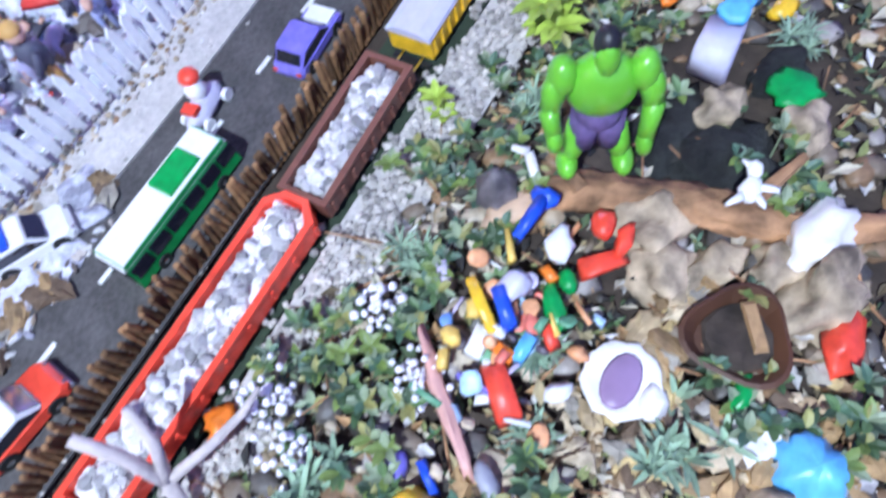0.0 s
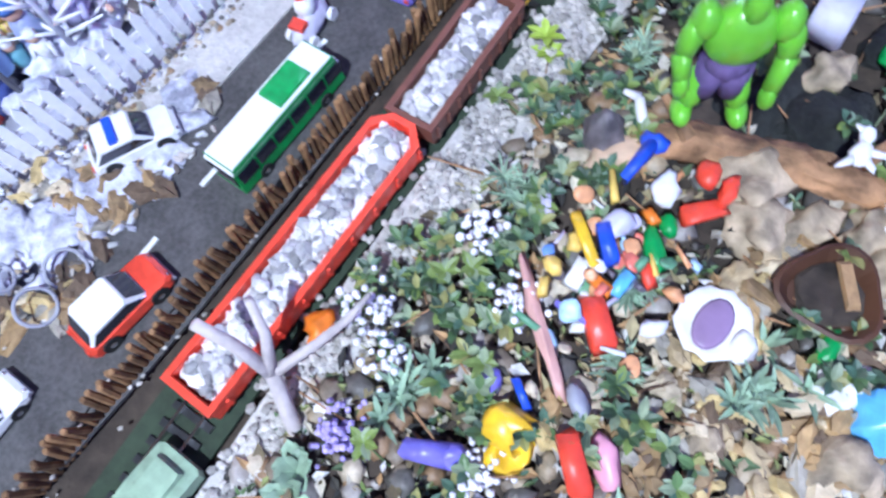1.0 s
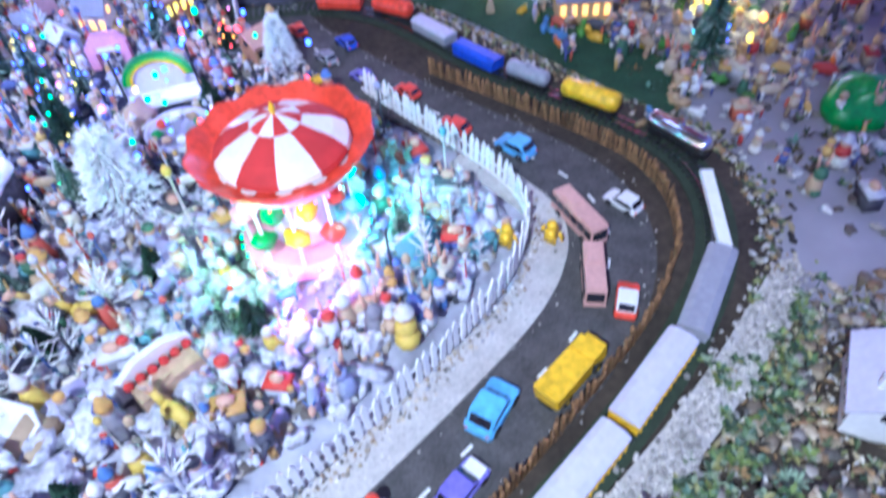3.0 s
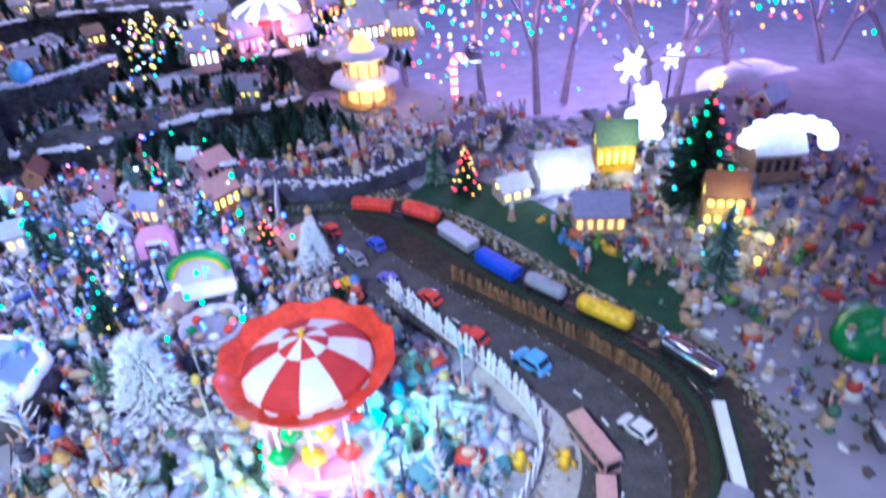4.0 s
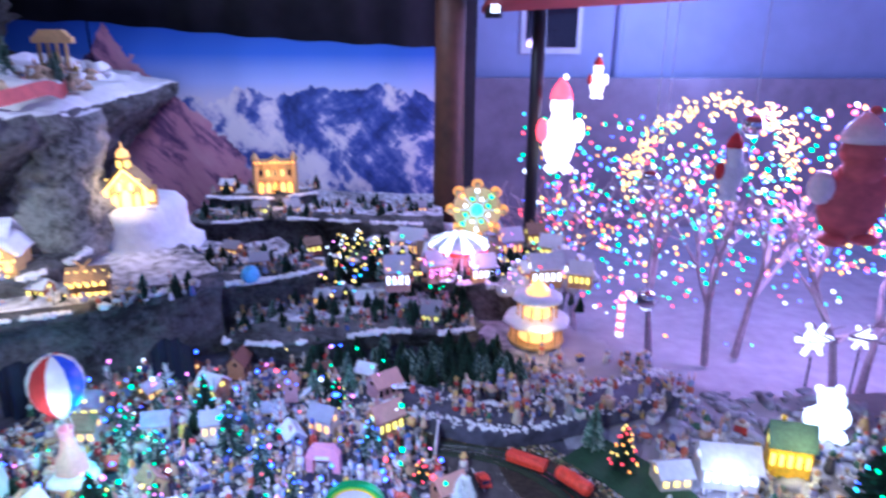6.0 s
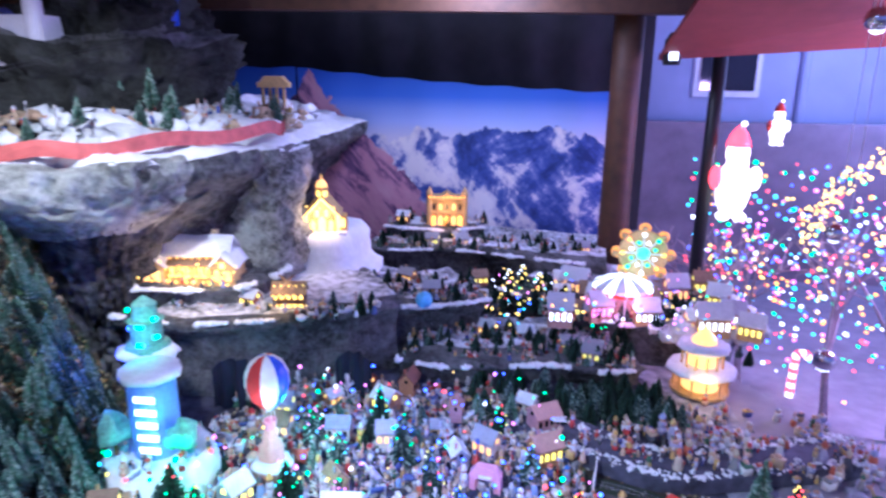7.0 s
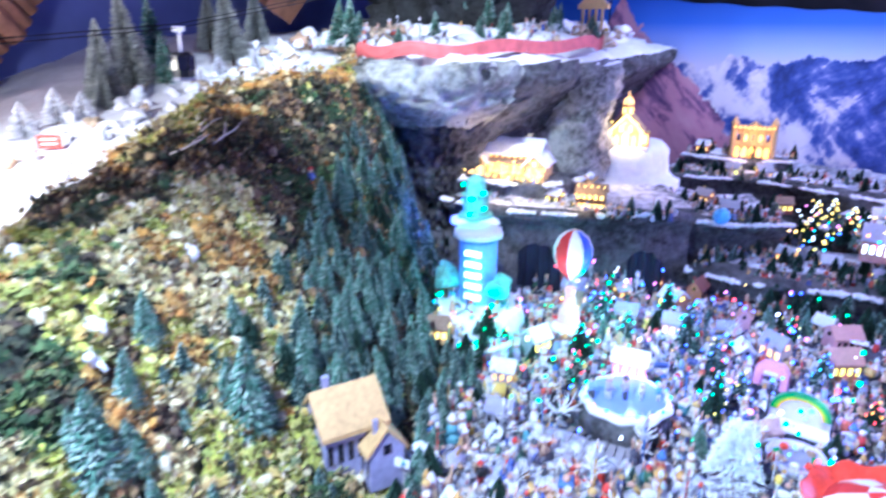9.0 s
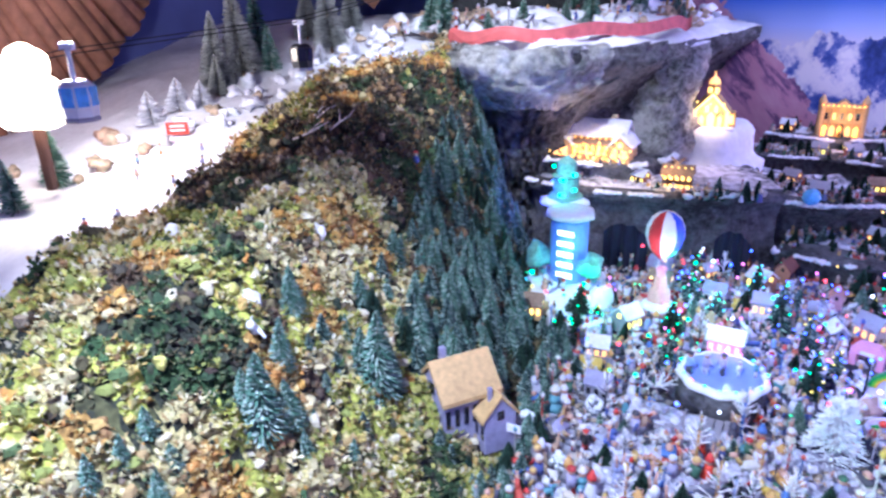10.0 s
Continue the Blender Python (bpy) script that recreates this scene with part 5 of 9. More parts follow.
berries(-0.113, 0.055, 0.02, "white lacy blossom cluster", n=80, spread=0.025, tall=0.03, r=0.004)

# leaf flakes, twigs and grit that fill the gaps between stones
g, tw = Geo(), Geo()
for i in range(16000):
    x, y = rnd.uniform(-0.65, 1.1), rnd.uniform(-0.45, 0.60)
    if not in_garden(x, y) or (bare(x, y) and i % 5):
        continue
    z, s, a, up = height(x, y) - 0.009 + rnd.uniform(0, 0.006), rnd.choice((0.004, 0.006, 0.008, 0.012)), rnd.uniform(0, 6.28), rnd.uniform(-0.2, 0.7)
    ca, sa, w = math.cos(a), math.sin(a), s * rnd.uniform(0.3, 0.6)
    e = (x + ca * s * 2, y + sa * s * 2, z + s * 2 * math.sin(up))
    m0 = (x + ca * s, y + sa * s, z + s * math.sin(up) + 0.003)
    g.add([(x, y, z), (m0[0] - sa * w, m0[1] + ca * w, m0[2]), e, (m0[0] + sa * w, m0[1] - ca * w, m0[2])], [(0, 1, 2), (0, 2, 3)])
    if i % 40 == 0:
        tw.tube((x, y, z + 0.006), (x + ca * s * 5, y + sa * s * 5, z + 0.008 + 0.02 * rnd.random()), 0.0016, 0.0008, 5)
tagged(part("leaf_litter", g, "flake"), "dry leaf flakes and grit between the garden stones", "leaf litter", kind="stuff")
tagged(part("twig_litter", tw, "driftwood"), "thin brown twigs lying in the garden", "twigs", kind="stuff")

# dead branch tripod over the red wagon
br = thing("dead_branch", "forked pale dead branch leaning by the wagon", "branch", pose(-0.24, 0.167, 0))
fork = (0.02, 0.066, 0.05)
for pts, radii in [([(0.0, 0.0, -0.01), (0.008, 0.03, 0.02), fork], (0.0088, 0.0078, 0.0075)), ([fork, (0.012, 0.095, 0.085), (0.0, 0.118, 0.12)], (0.0072, 0.006, 0.0052)), ([fork, (0.04, 0.088, 0.085), (0.05, 0.105, 0.125)], (0.0065, 0.0055, 0.0045)), ([fork, (0.07, 0.062, 0.06), (0.11, 0.06, 0.075), (0.135, 0.062, 0.09)], (0.006, 0.005, 0.004, 0.002))]:
    part("limb", Geo().path(pts, radii, 9), "branchwood", br, smooth=True)

# big green toy figure on its log
lg = thing("driftwood_log", "weathered brown driftwood log on the soil", "log", pose(0.19, 0.225, 0.045, 0, 0, -48))
g = Geo().path([(0.33 * i / 32, 0.012 * math.sin(i * 0.19), 0.004 * math.sin(i * 0.5) - 0.008) for i in range(33)], [0.012 + 0.008 * math.sin(math.pi * min(1, i / 32 + 0.12)) + 0.0022 * noise.noise((i * 0.45, 3, 0)) for i in range(33)], 22)
g.v = [tuple(Vector(p) + Vector((0, p[1], p[2] + 0.008)) * (0.34 * noise.noise((p[0] * 14, p[1] * 130, p[2] * 130)) + 0.16 * noise.noise((p[0] * 45, p[1] * 300, p[2] * 300)))) for p in g.v]
part("trunk", g, "driftwood", lg, smooth=True)
for a, b in [((0.05, 0, 0.02), (0.02, 0.03, 0.04)), ((0.2, 0, 0.02), (0.24, 0.04, 0.03))]:
    part("knot", Geo().tube(a, b, 0.008, 0.004, 8), "driftwood", lg)
g = Geo()
for s in (-1, 1):
    g.ball((0.010, s * 0.034, 0.007), (0.021, 0.014, 0.010), 12, 8)
    g.tube((0, s * 0.033, 0.006), (0, s * 0.020, 0.045), 0.012, 0.015, 12)
    g.ball((0.004, s * 0.027, 0.026), (0.015, 0.014, 0.016), 10, 7)
    g.tube((0, s * 0.045, 0.105), (0.008, s * 0.057, 0.080), 0.014, 0.011, 12)
    g.ball((0.006, s * 0.053, 0.092), (0.014, 0.013, 0.019), 10, 7)
    g.tube((0.008, s * 0.057, 0.080), (0.020, s * 0.052, 0.056 - 0.006 * s), 0.012, 0.010, 12)
    g.ball((0.023, s * 0.051, 0.050 - 0.006 * s), (0.012, 0.010, 0.013), 10, 7)
    g.ball((0, s * 0.042, 0.108), (0.017, 0.017, 0.017), 10, 7)
    g.tube((0, s * 0.016, 0.03), (0, s * 0.013, 0.06), 0.017, 0.019, 12, mi=1)
g.ball((0, 0, 0.095), (0.024, 0.040, 0.030), 14, 9)
g.ball((0, 0, 0.064), (0.021, 0.027, 0.016), 12, 7, mi=1)
g.ball((0.008, 0, 0.132), (0.014, 0.013, 0.016), 12, 8)
g.ball((0.003, 0, 0.140), (0.014, 0.014, 0.012), 12, 8, mi=2)
ob = tagged(part("toy_figure", g, ["limeplastic", "purplecloth", "blackplastic"], smooth=True), "bulky glossy green plastic toy figure in purple shorts", "toy figure")
ob.matrix_basis = pose(0.25, 0.20, 0.078, 0, 0, -130) @ Matrix.Diagonal((0.86, 0.72, 1.12, 1))

# loose toys, shells and stones among the plants
def toy(x, y, z, rz, geo, material, label, name="loose_toy", rx=0):
    k = random.random() * 40
    geo.v = [tuple(Vector(p) * (0.86 + 0.26 * noise.noise(Vector(p) * 75 + Vector((k, 0, 0))) + 0.14 * noise.noise(Vector(p) * 190 + Vector((k, 0, 0))))) for p in geo.v]
    ob = tagged(part(name, geo, material, smooth=True), label, name.replace("_", " "), "loose toys in the garden")
    ob.matrix_basis = pose(x, y, z, rx, 0, rz)


cup = lambda r, h: Geo().lathe([(r * 0.7, 0), (r, h * 0.2), (r, h), (r * 0.85, h), (r * 0.8, h * 0.15)], n=18)
toy(-0.078, 0.090, 0.045, 20, cup(0.021, 0.042), "yellowplastic", "yellow plastic beaker lying among plants", "beaker", 75)
toy(-0.082, 0.055, 0.04, 0, Geo().lathe([(0.022, 0), (0.024, 0.004), (0.016, 0.010), (0.015, 0.004)], n=18), "yellowplastic", "curved yellow plastic ring", "plastic_ring", 30)
toy(0.083, 0.165, 0.06, 70, Geo().ext([(-0.03, 0), (0.03, 0), (0.032, 0.008), (0.01, 0.012), (-0.03, 0.010)], -0.006, 0.006, 0.1), "yellowplastic", "curved yellow plastic toy part")
toy(0.095, 0.150, 0.06, 65, Geo().box((0, 0, 0.008), (0.045, 0.016, 0.016), 0, 0.85), "blueplastic", "small blue plastic toy block")
toy(0.115, 0.160, 0.058, 10, Geo().ball((0, 0, 0.01), (0.022, 0.015, 0.011), 12, 8, 0.2), "lilacroof", "pale lilac toy car body")
toy(0.172, 0.197, 0.07, 15, Geo().tube((-0.03, 0, 0), (0.02, 0, 0), 0.006, 0.009, 12).ball((0.024, 0, 0), (0.012, 0.016, 0.01), 10, 6), "blueplastic", "blue plastic toy scoop")
toy(0.170, 0.160, 0.07, 40, Geo().ball((0, 0, 0), (0.02, 0.015, 0.012), 12, 8), "whiteplastic", "white rounded toy piece")
toy(0.215, 0.150, 0.06, 30, Geo().ball((0, 0, 0), (0.018, 0.014, 0.012), 12, 8).ball((-0.012, -0.026, 0), (0.022, 0.010, 0.01), 10, 6), "redplastic", "coral red plastic toy piece")
toy(0.19, 0.125, 0.05, -20, Geo().ext([(-0.028, 0), (0.028, 0), (0.02, 0.012), (-0.02, 0.012)], -0.010, 0.010, 0.1), "redplastic", "red plastic toy car body")
toy(0.046, 0.099, 0.05, 65, Geo().ext([(-0.03, 0), (0.03, 0), (0.022, 0.016), (-0.026, 0.012)], -0.013, 0.013, 0.15), "redplastic", "red toy robot-like figure lying flat")
toy(0.07, 0.125, 0.055, 100, Geo().box((0, 0, 0), (0.03, 0.015, 0.01), 0, 0.8), "orangeplastic", "orange plastic toy piece")
toy(0.085, 0.115, 0.055, 15, Geo().box((0, 0, 0), (0.036, 0.016, 0.01), 0, 0.8), "skyplastic", "light blue plastic toy piece")
toy(0.11, 0.11, 0.055, 70, Geo().box((0, 0, 0), (0.034, 0.014, 0.01), 0, 0.8), "redplastic", "red and white plastic toy piece")
toy(0.13, 0.125, 0.055, 60, Geo().ball((0, 0, 0), (0.028, 0.012, 0.009), 10, 6, 0.2), "greenplastic", "dark green plastic toy leaf")
toy(0.155, 0.135, 0.052, 60, Geo().ball((0, 0, 0), (0.014, 0.010, 0.009), 10, 6, 0.2), "greenplastic", "green plastic toy piece")
toy(0.148, 0.15, 0.055, 80, Geo().box((0, 0, 0), (0.022, 0.012, 0.01), 0, 0.8), "orangeplastic", "orange wooden toy piece")
toy(0.06, 0.145, 0.055, 20, Geo().box((0, 0, 0), (0.034, 0.020, 0.008), 0, 0.85), "whiteplastic", "white plastic toy panel")
toy(0.035, 0.115, 0.055, 110, Geo().tube((-0.025, 0, 0), (0.025, 0, 0), 0.004, 0.004, 8), "violetplastic", "violet plastic toy rod")
toy(-0.043, 0.020, 0.05, 65, Geo().ext([(-0.035, 0), (0.03, 0), (0.024, 0.012), (-0.03, 0.012)], -0.012, 0.012, 0.15), "redplastic", "red plastic toy animal lying flat")
toy(-0.02, 0.005, 0.045, 65, Geo().ball((0, 0, 0), (0.03, 0.014, 0.011), 10, 6, 0.2), "pinkplastic", "pink plastic toy piece")
toy(-0.01, 0.055, 0.05, 75, Geo().ball((0, 0, 0), (0.022, 0.010, 0.012), 10, 6, 0.2), "greyplastic", "grey plastic toy fish")
toy(-0.138, 0.094, 0.045, -45, Geo().tube((-0.025, 0, 0), (0.02, 0, 0), 0.011, 0.013, 12).ball((0.024, 0, 0), 0.014, 10, 6), "violetplastic", "dull violet plastic toy cylinder")
toy(-0.058, 0.115, 0.045, 80, Geo().ball((0, 0, 0), (0.016, 0.012, 0.012), 10, 6, 0.3), "violetplastic", "lilac plastic toy piece")
toy(-0.045, 0.088, 0.05, 75, Geo().box((0, 0, 0), (0.034, 0.009, 0.012), 0, 0.9), "blueplastic", "blue plastic toy brick")
toy(-0.163, 0.255, 0.02, 30, Geo().ball((0, 0, 0.008), (0.024, 0.015, 0.012), 12, 8, 0.6), "orangeplastic", "orange plastic toy animal lying by the wagon")
toy(0.005, 0.128, 0.05, 68, Geo().ball((0, 0, 0), (0.075, 0.008, 0.007), 14, 8, 0.5), "salmon", "curved strip of reddish bark", "bark_strip")
toy(0.453, 0.288, 0.06, 10, Geo().ball((0, 0, 0), (0.02, 0.012, 0.008), 10, 6, 0.3), "orangeplastic", "orange toy fish in the bushes")
toy(0.504, 0.235, 0.05, 10, Geo().ball((0, 0, 0), (0.026, 0.018, 0.012), 10, 6, 0.3), "skyplastic", "turquoise toy piece in the bushes")
toy(0.19, -0.10, 0.03, 30, Geo().lathe([(0.036, 0), (0.034, 0.010), (0.022, 0.028), (0.003, 0.036)], n=20), "skyplastic", "bright blue plastic toy shell", "toy_shell")
toy(0.286, -0.055, 0.04, 20, Geo().ball((0, 0, 0), (0.035, 0.018, 0.016), 12, 8, 0.3), "redplastic", "red plastic toy vehicle shell")
toy(0.454, 0.132, 0.04, 0, Geo().lathe([(0.026, 0), (0.028, 0.004), (0.022, 0.009), (0.002, 0.010)], n=18, wave=0.04, waves=12), "greenplastic", "bright green plastic toy leaf disc")
toy(0.43, 0.21, 0.05, 20, Geo().ext([(-0.035, 0), (0.035, 0), (0.028, 0.03), (-0.03, 0.035)], -0.022, 0.022, 0.1), "lilacroof", "white and blue printed tin box on the soil", "tin_box")
toy(0.45, 0.215, 0.088, 20, Geo().lathe([(0.018, 0), (0.018, 0.006), (0.012, 0.008)], n=16), "skyplastic", "blue plastic lid on a tin", "lid")
toy(0.52, 0.20, 0.05, 0, Geo().ball((0, 0, 0), (0.02, 0.014, 0.01), 10, 6, 0.3), "yellowplastic", "yellow plastic toy piece in the garden")
for i in range(60):
    x, y = 0.10 + rnd.gauss(0, 0.05), 0.125 + rnd.gauss(0, 0.045)
    if math.hypot(x - 0.128, y - 0.042) < 0.05:
        x, y = x - 0.03, y + 0.07
    q = rnd.uniform(0.004, 0.010)
    shape = (Geo().box((0, 0, 0), (q * 2.6, q * 1.3, q), 0, 0.75), Geo().ball((0, 0, 0), (q * 1.5, q, q * 0.8), 10, 6, 0.5), Geo().tube((-q * 2, 0, 0), (q * 2, 0, 0), q * 0.35, q * 0.5, 7), Geo().lathe([(q * 0.5, 0), (q * 1.3, 0.001), (q * 1.2, 0.004), (q * 0.4, 0.003)], n=12))[i % 4]
    toy(x, y, height(x, y) + 0.010 + 0.02 * rnd.random(), rnd.uniform(0, 360), shape, "scrap", "small broken coloured plastic toy piece", "toy_scrap", rnd.uniform(-40, 40))
toy(0.192, -0.030, 0.045, 20, Geo().ball((0, 0, 0), (0.022, 0.010, 0.009), 12, 8, 0.2), "greenplastic", "glossy green plastic toy capsule by the pot")
toy(0.43, 0.10, 0.04, 30, Geo().ball((0, 0, 0), (0.034, 0.022, 0.016), 14, 9, 0.7), "stone", "tan curled dry leaf-like stone", "stone")
g = Geo()
rs = random.Random(12)
for i in range(620):
    x, y = rs.uniform(-0.05, 0.26), rs.uniform(-0.20, 0.07)
    q = rs.choice((0.003, 0.004, 0.005, 0.006, 0.008, 0.010))
    if in_garden(x, y) and not bare(x, y):
        g.ball((x, y, height(x, y) - 0.005 + q * 0.6), (q * rs.uniform(1.0, 2.2), q, q * rs.uniform(0.5, 1.0)), 7, 5, 1.0, rz=rs.uniform(0, 3))
tagged(part("tan_stones", g, "tanstone"), "tan and ochre stone chips and bark heaped in the garden", "stone chips", kind="stuff")
# star-shaped white toy cat lying on the log, conch, shells
toy(0.318, 0.082, 0.085, 20, Geo().ball((0, 0, 0), (0.016, 0.011, 0.008), 10, 6).ball((0.018, 0.004, 0.002), 0.008, 8, 6).tube((-0.01, 0.004, 0), (-0.026, 0.014, 0), 0.005, 0.002, 7).tube((0.004, -0.006, 0), (0.008, -0.022, 0), 0.005, 0.003, 7).tube((-0.006, -0.006, 0), (-0.014, -0.020, 0), 0.005, 0.003, 7).tube((0.018, 0.008, 0.004), (0.02, 0.018, 0.006), 0.003, 0.001, 6), "whiteplastic", "white plastic toy cat lying on the log", "toy_cat")
sh = thing("sea_shell", "white sea shell with a mauve hollow", "shell", pose(0.128, 0.042, 0.038, 0, 0, 20))
part("shell", Geo().lathe([(0.012, 0), (0.026, 0.003), (0.034, 0.010), (0.033, 0.012), (0.024, 0.007)], n=22, wave=0.06, waves=9), "shellwhite", sh, smooth=True)
part("hollow", Geo().ball((0, 0, 0.0085), (0.026, 0.016, 0.003), 16, 6), "shellmauve", sh, smooth=True)
part("hinge", Geo().ball((-0.004, -0.03, 0.006), (0.016, 0.012, 0.010), 10, 6, 0.4), "shellwhite", sh, smooth=True)
sh = thing("conch_shell", "grey-brown conch shell with a curled lip", "shell", pose(0.172, 0.247, 0.045, 0, 0, -10))
part("whorl", Geo().lathe([(0.001, -0.05), (0.008, -0.036), (0.010, -0.03), (0.015, -0.02), (0.017, -0.012), (0.021, 0.0), (0.02, 0.012), (0.012, 0.028), (0.003, 0.042)], n=18, wave=0.12, waves=6), "conchgrey", sh, smooth=True)
part("body", Geo().ball((0.005, -0.025, -0.006), (0.042, 0.018, 0.018), 14, 9, 0.4), "clay", sh, smooth=True)
part("lip", Geo().tube((0.036, -0.018, 0.0), (0.044, 0.012, 0.018), 0.006, 0.005, 9).tube((0.044, 0.012, 0.018), (0.032, 0.022, 0.024), 0.005, 0.003, 9), "shellwhite", sh, smooth=True)
bx_ = thing("broken_pot", "dark broken wooden toy pot with ragged rim", "pot", pose(0.225, 0.005, 0.03, 0, 0, 20))
part("bowl", Geo().lathe([(0.018, 0), (0.036, 0.008), (0.044, 0.024), (0.040, 0.026), (0.030, 0.012)], n=26, wave=0.12, waves=3), "postwood", bx_)
part("filling", Geo().ball((0, 0, 0.014), (0.03, 0.028, 0.008), 12, 6, 0.4), "soil", bx_)
part("shard", Geo().box((0.012, -0.008, 0.026), (0.045, 0.012, 0.005), 35, 0.8), "flake", bx_)
# the dark stones by the log carry the black shade there in their colour
for x, y, z, r, l in [(0.135, -0.108, 0.03, (0.035, 0.028, 0.022), "pale rough stone"), (0.177, -0.055, 0.03, (0.034, 0.02, 0.016), "smooth lilac and white stone"), (0.31, -0.02, 0.035, (0.045, 0.03, 0.026), "grey rounded stone"), (0.40, 0.17, 0.03, (0.03, 0.02, 0.018), "tan rough stone"), (0.47, 0.16, 0.03, (0.03, 0.022, 0.02), "dark shade-coloured stone"),
                      (0.30, 0.025, 0.035, (0.028, 0.02, 0.016), "brown stone"), (0.26, 0.06, 0.03, (0.03, 0.02, 0.014), "brown stone"), (0.35, 0.02, 0.04, (0.04, 0.024, 0.02), "pale flat shell stone"), (0.06, -0.03, 0.03, (0.02, 0.015, 0.012), "tan pebble"), (0.1, 0.0, 0.03, (0.02, 0.014, 0.01), "tan pebble"), (-0.2, 0.185, 0.01, (0.014, 0.012, 0.01), "white pebble"),
                      (0.255, 0.125, 0.04, (0.04, 0.03, 0.016), "flat sandy stone"), (0.23, 0.09, 0.035, (0.03, 0.03, 0.014), "flat sandy stone"), (0.36, 0.13, 0.03, (0.05, 0.04, 0.02), "dark shade-coloured stone"), (0.33, 0.19, 0.02, (0.06, 0.04, 0.02), "dark shade-coloured stone")]:
    stone(x, y, z, r, l + " lying in the garden", "rockdark" if "dark" in l else "shellwhite" if "white" in l or "shell" in l else "stone")

# pale green toy lorry by the near end of the train
lo = thing("toy_lorry", "pale grey-green toy lorry with flat bonnet", "toy truck", pose(-0.40, 0.20, 0, 0, 0, 21))
part("body", Geo().ext([(-0.06, 0.008), (0.07, 0.008), (0.072, 0.026), (0.03, 0.034), (-0.06, 0.034)], -0.026, 0.026, 0.06), "paleleaf", lo)
part("bonnet", Geo().box((0.045, 0, 0.034), (0.035, 0.032, 0.005), 0, 0.9), "paleleaf", lo)
part("windscreen_frame", Geo().box((0.0, 0, 0.046), (0.003, 0.046, 0.022), 0, 0.9), "logwood", lo)
part("hatch", Geo().box((-0.03, 0, 0.0355), (0.03, 0.036, 0.004)), "greyplastic", lo)
wheels(lo, 0.12, 0.05, 0.011, "greyplastic")

# toys on the road and footpath
sl = thing("santa_buggy", "white and blue toy buggy with a red and white rider", "toy", pose(0.012, 0.585, 0, 0, 0, 30))
part("buggy", Geo().ball((0, 0, 0.016), (0.034, 0.016, 0.012), 12, 8, 0.3), "lilacroof", sl, smooth=True)
part("rider", Geo().ball((0.006, 0.004, 0.034), (0.013, 0.013, 0.014), 10, 7), "whiteplastic", sl, smooth=True)
part("hat", Geo().ball((0.012, 0.008, 0.05), (0.013, 0.013, 0.009), 10, 6), "redplastic", sl, smooth=True)
part("pennant", Geo().box((-0.018, 0, 0.03), (0.014, 0.018, 0.006)), "redplastic", sl)
for k in range(4):
    part("wheel", Geo().lathe([(0.004, -0.003), (0.008, -0.003), (0.008, 0.003), (0.004, 0.003)], n=12), "whiteplastic", sl).matrix_basis = pose((-0.02, 0.024)[k % 2], (-0.016, 0.016)[k // 2], 0.009, 90)
for k, (x, y, r) in enumerate([(-0.36, 0.475, 0.022), (-0.40, 0.45, 0.02), (-0.42, 0.50, 0.016)]):
    ob = tagged(part("wire_hoop", Geo().path([(r * math.cos(0.2618 * i), r * math.sin(0.2618 * i), 0.0) for i in range(25)], [0.0022] * 25, 7), "greyplastic", smooth=True), "grey bent wire hoop lying by the road", "wire hoop", "wire hoops")
    ob.matrix_basis = pose(x, y, 0.014 + 0.008 * k, 30, 25 * k, 0)
g = Geo()
for i in range(26):
    x, y = rnd.uniform(-0.52, -0.16), rnd.uniform(0.46, 0.62)
    if y > 0.50 + 0.36 * (x + 0.3):
        q = rnd.uniform(0.010, 0.026)
        g.ball((x, y, 0.002), (q * 1.9, q, 0.008), 16, 8, 0.9, rz=rnd.uniform(0, 3))
tagged(part("cotton_drift", g, "foil", smooth=True), "crumpled drifts of lilac-white foil and cotton by the fence", "cotton", kind="stuff")
g = Geo()
for i in range(420):
    x, y = rnd.uniform(-0.55, -0.14), rnd.uniform(0.44, 0.63)
    if y > 0.475 + 0.36 * (x + 0.3):
        q = rnd.uniform(0.0015, 0.005)
        g.ball((x, y, 0.005), (q * 2, q, q * 0.6), 5, 3, 0.7, rz=rnd.uniform(0, 3))
dirt = Geo()
for i in range(260):
    x, y = rnd.uniform(-0.55, -0.12), rnd.uniform(0.42, 0.62)
    if y > 0.465 + 0.36 * (x + 0.3) and noise.noise((x * 14, y * 14, 2)) > -0.05:
        q = rnd.uniform(0.004, 0.012)
        dirt.ball((x, y, 0.004), (q * 2.0, q, q * 0.7), 7, 5, 0.9, rz=rnd.uniform(0, 3))
tagged(part("dirt_clods", dirt, "tanstone"), "brown dirt and chips beside the road", "dirt", kind="stuff")
tagged(part("foil_scraps", g, "litter"), "pale foil and wool scraps by the fence", "scraps", kind="stuff")

# plank and grey deck by the curve
ob = tagged(part("plank", Geo().box((0, 0, 0), (0.24, 0.026, 0.012), 0, 0.95), "whitepaint"), "weathered white plank leaning beside the track", "plank")
ob.matrix_basis = pose(0.875, 0.845, 0.05, 0, -6, 62)

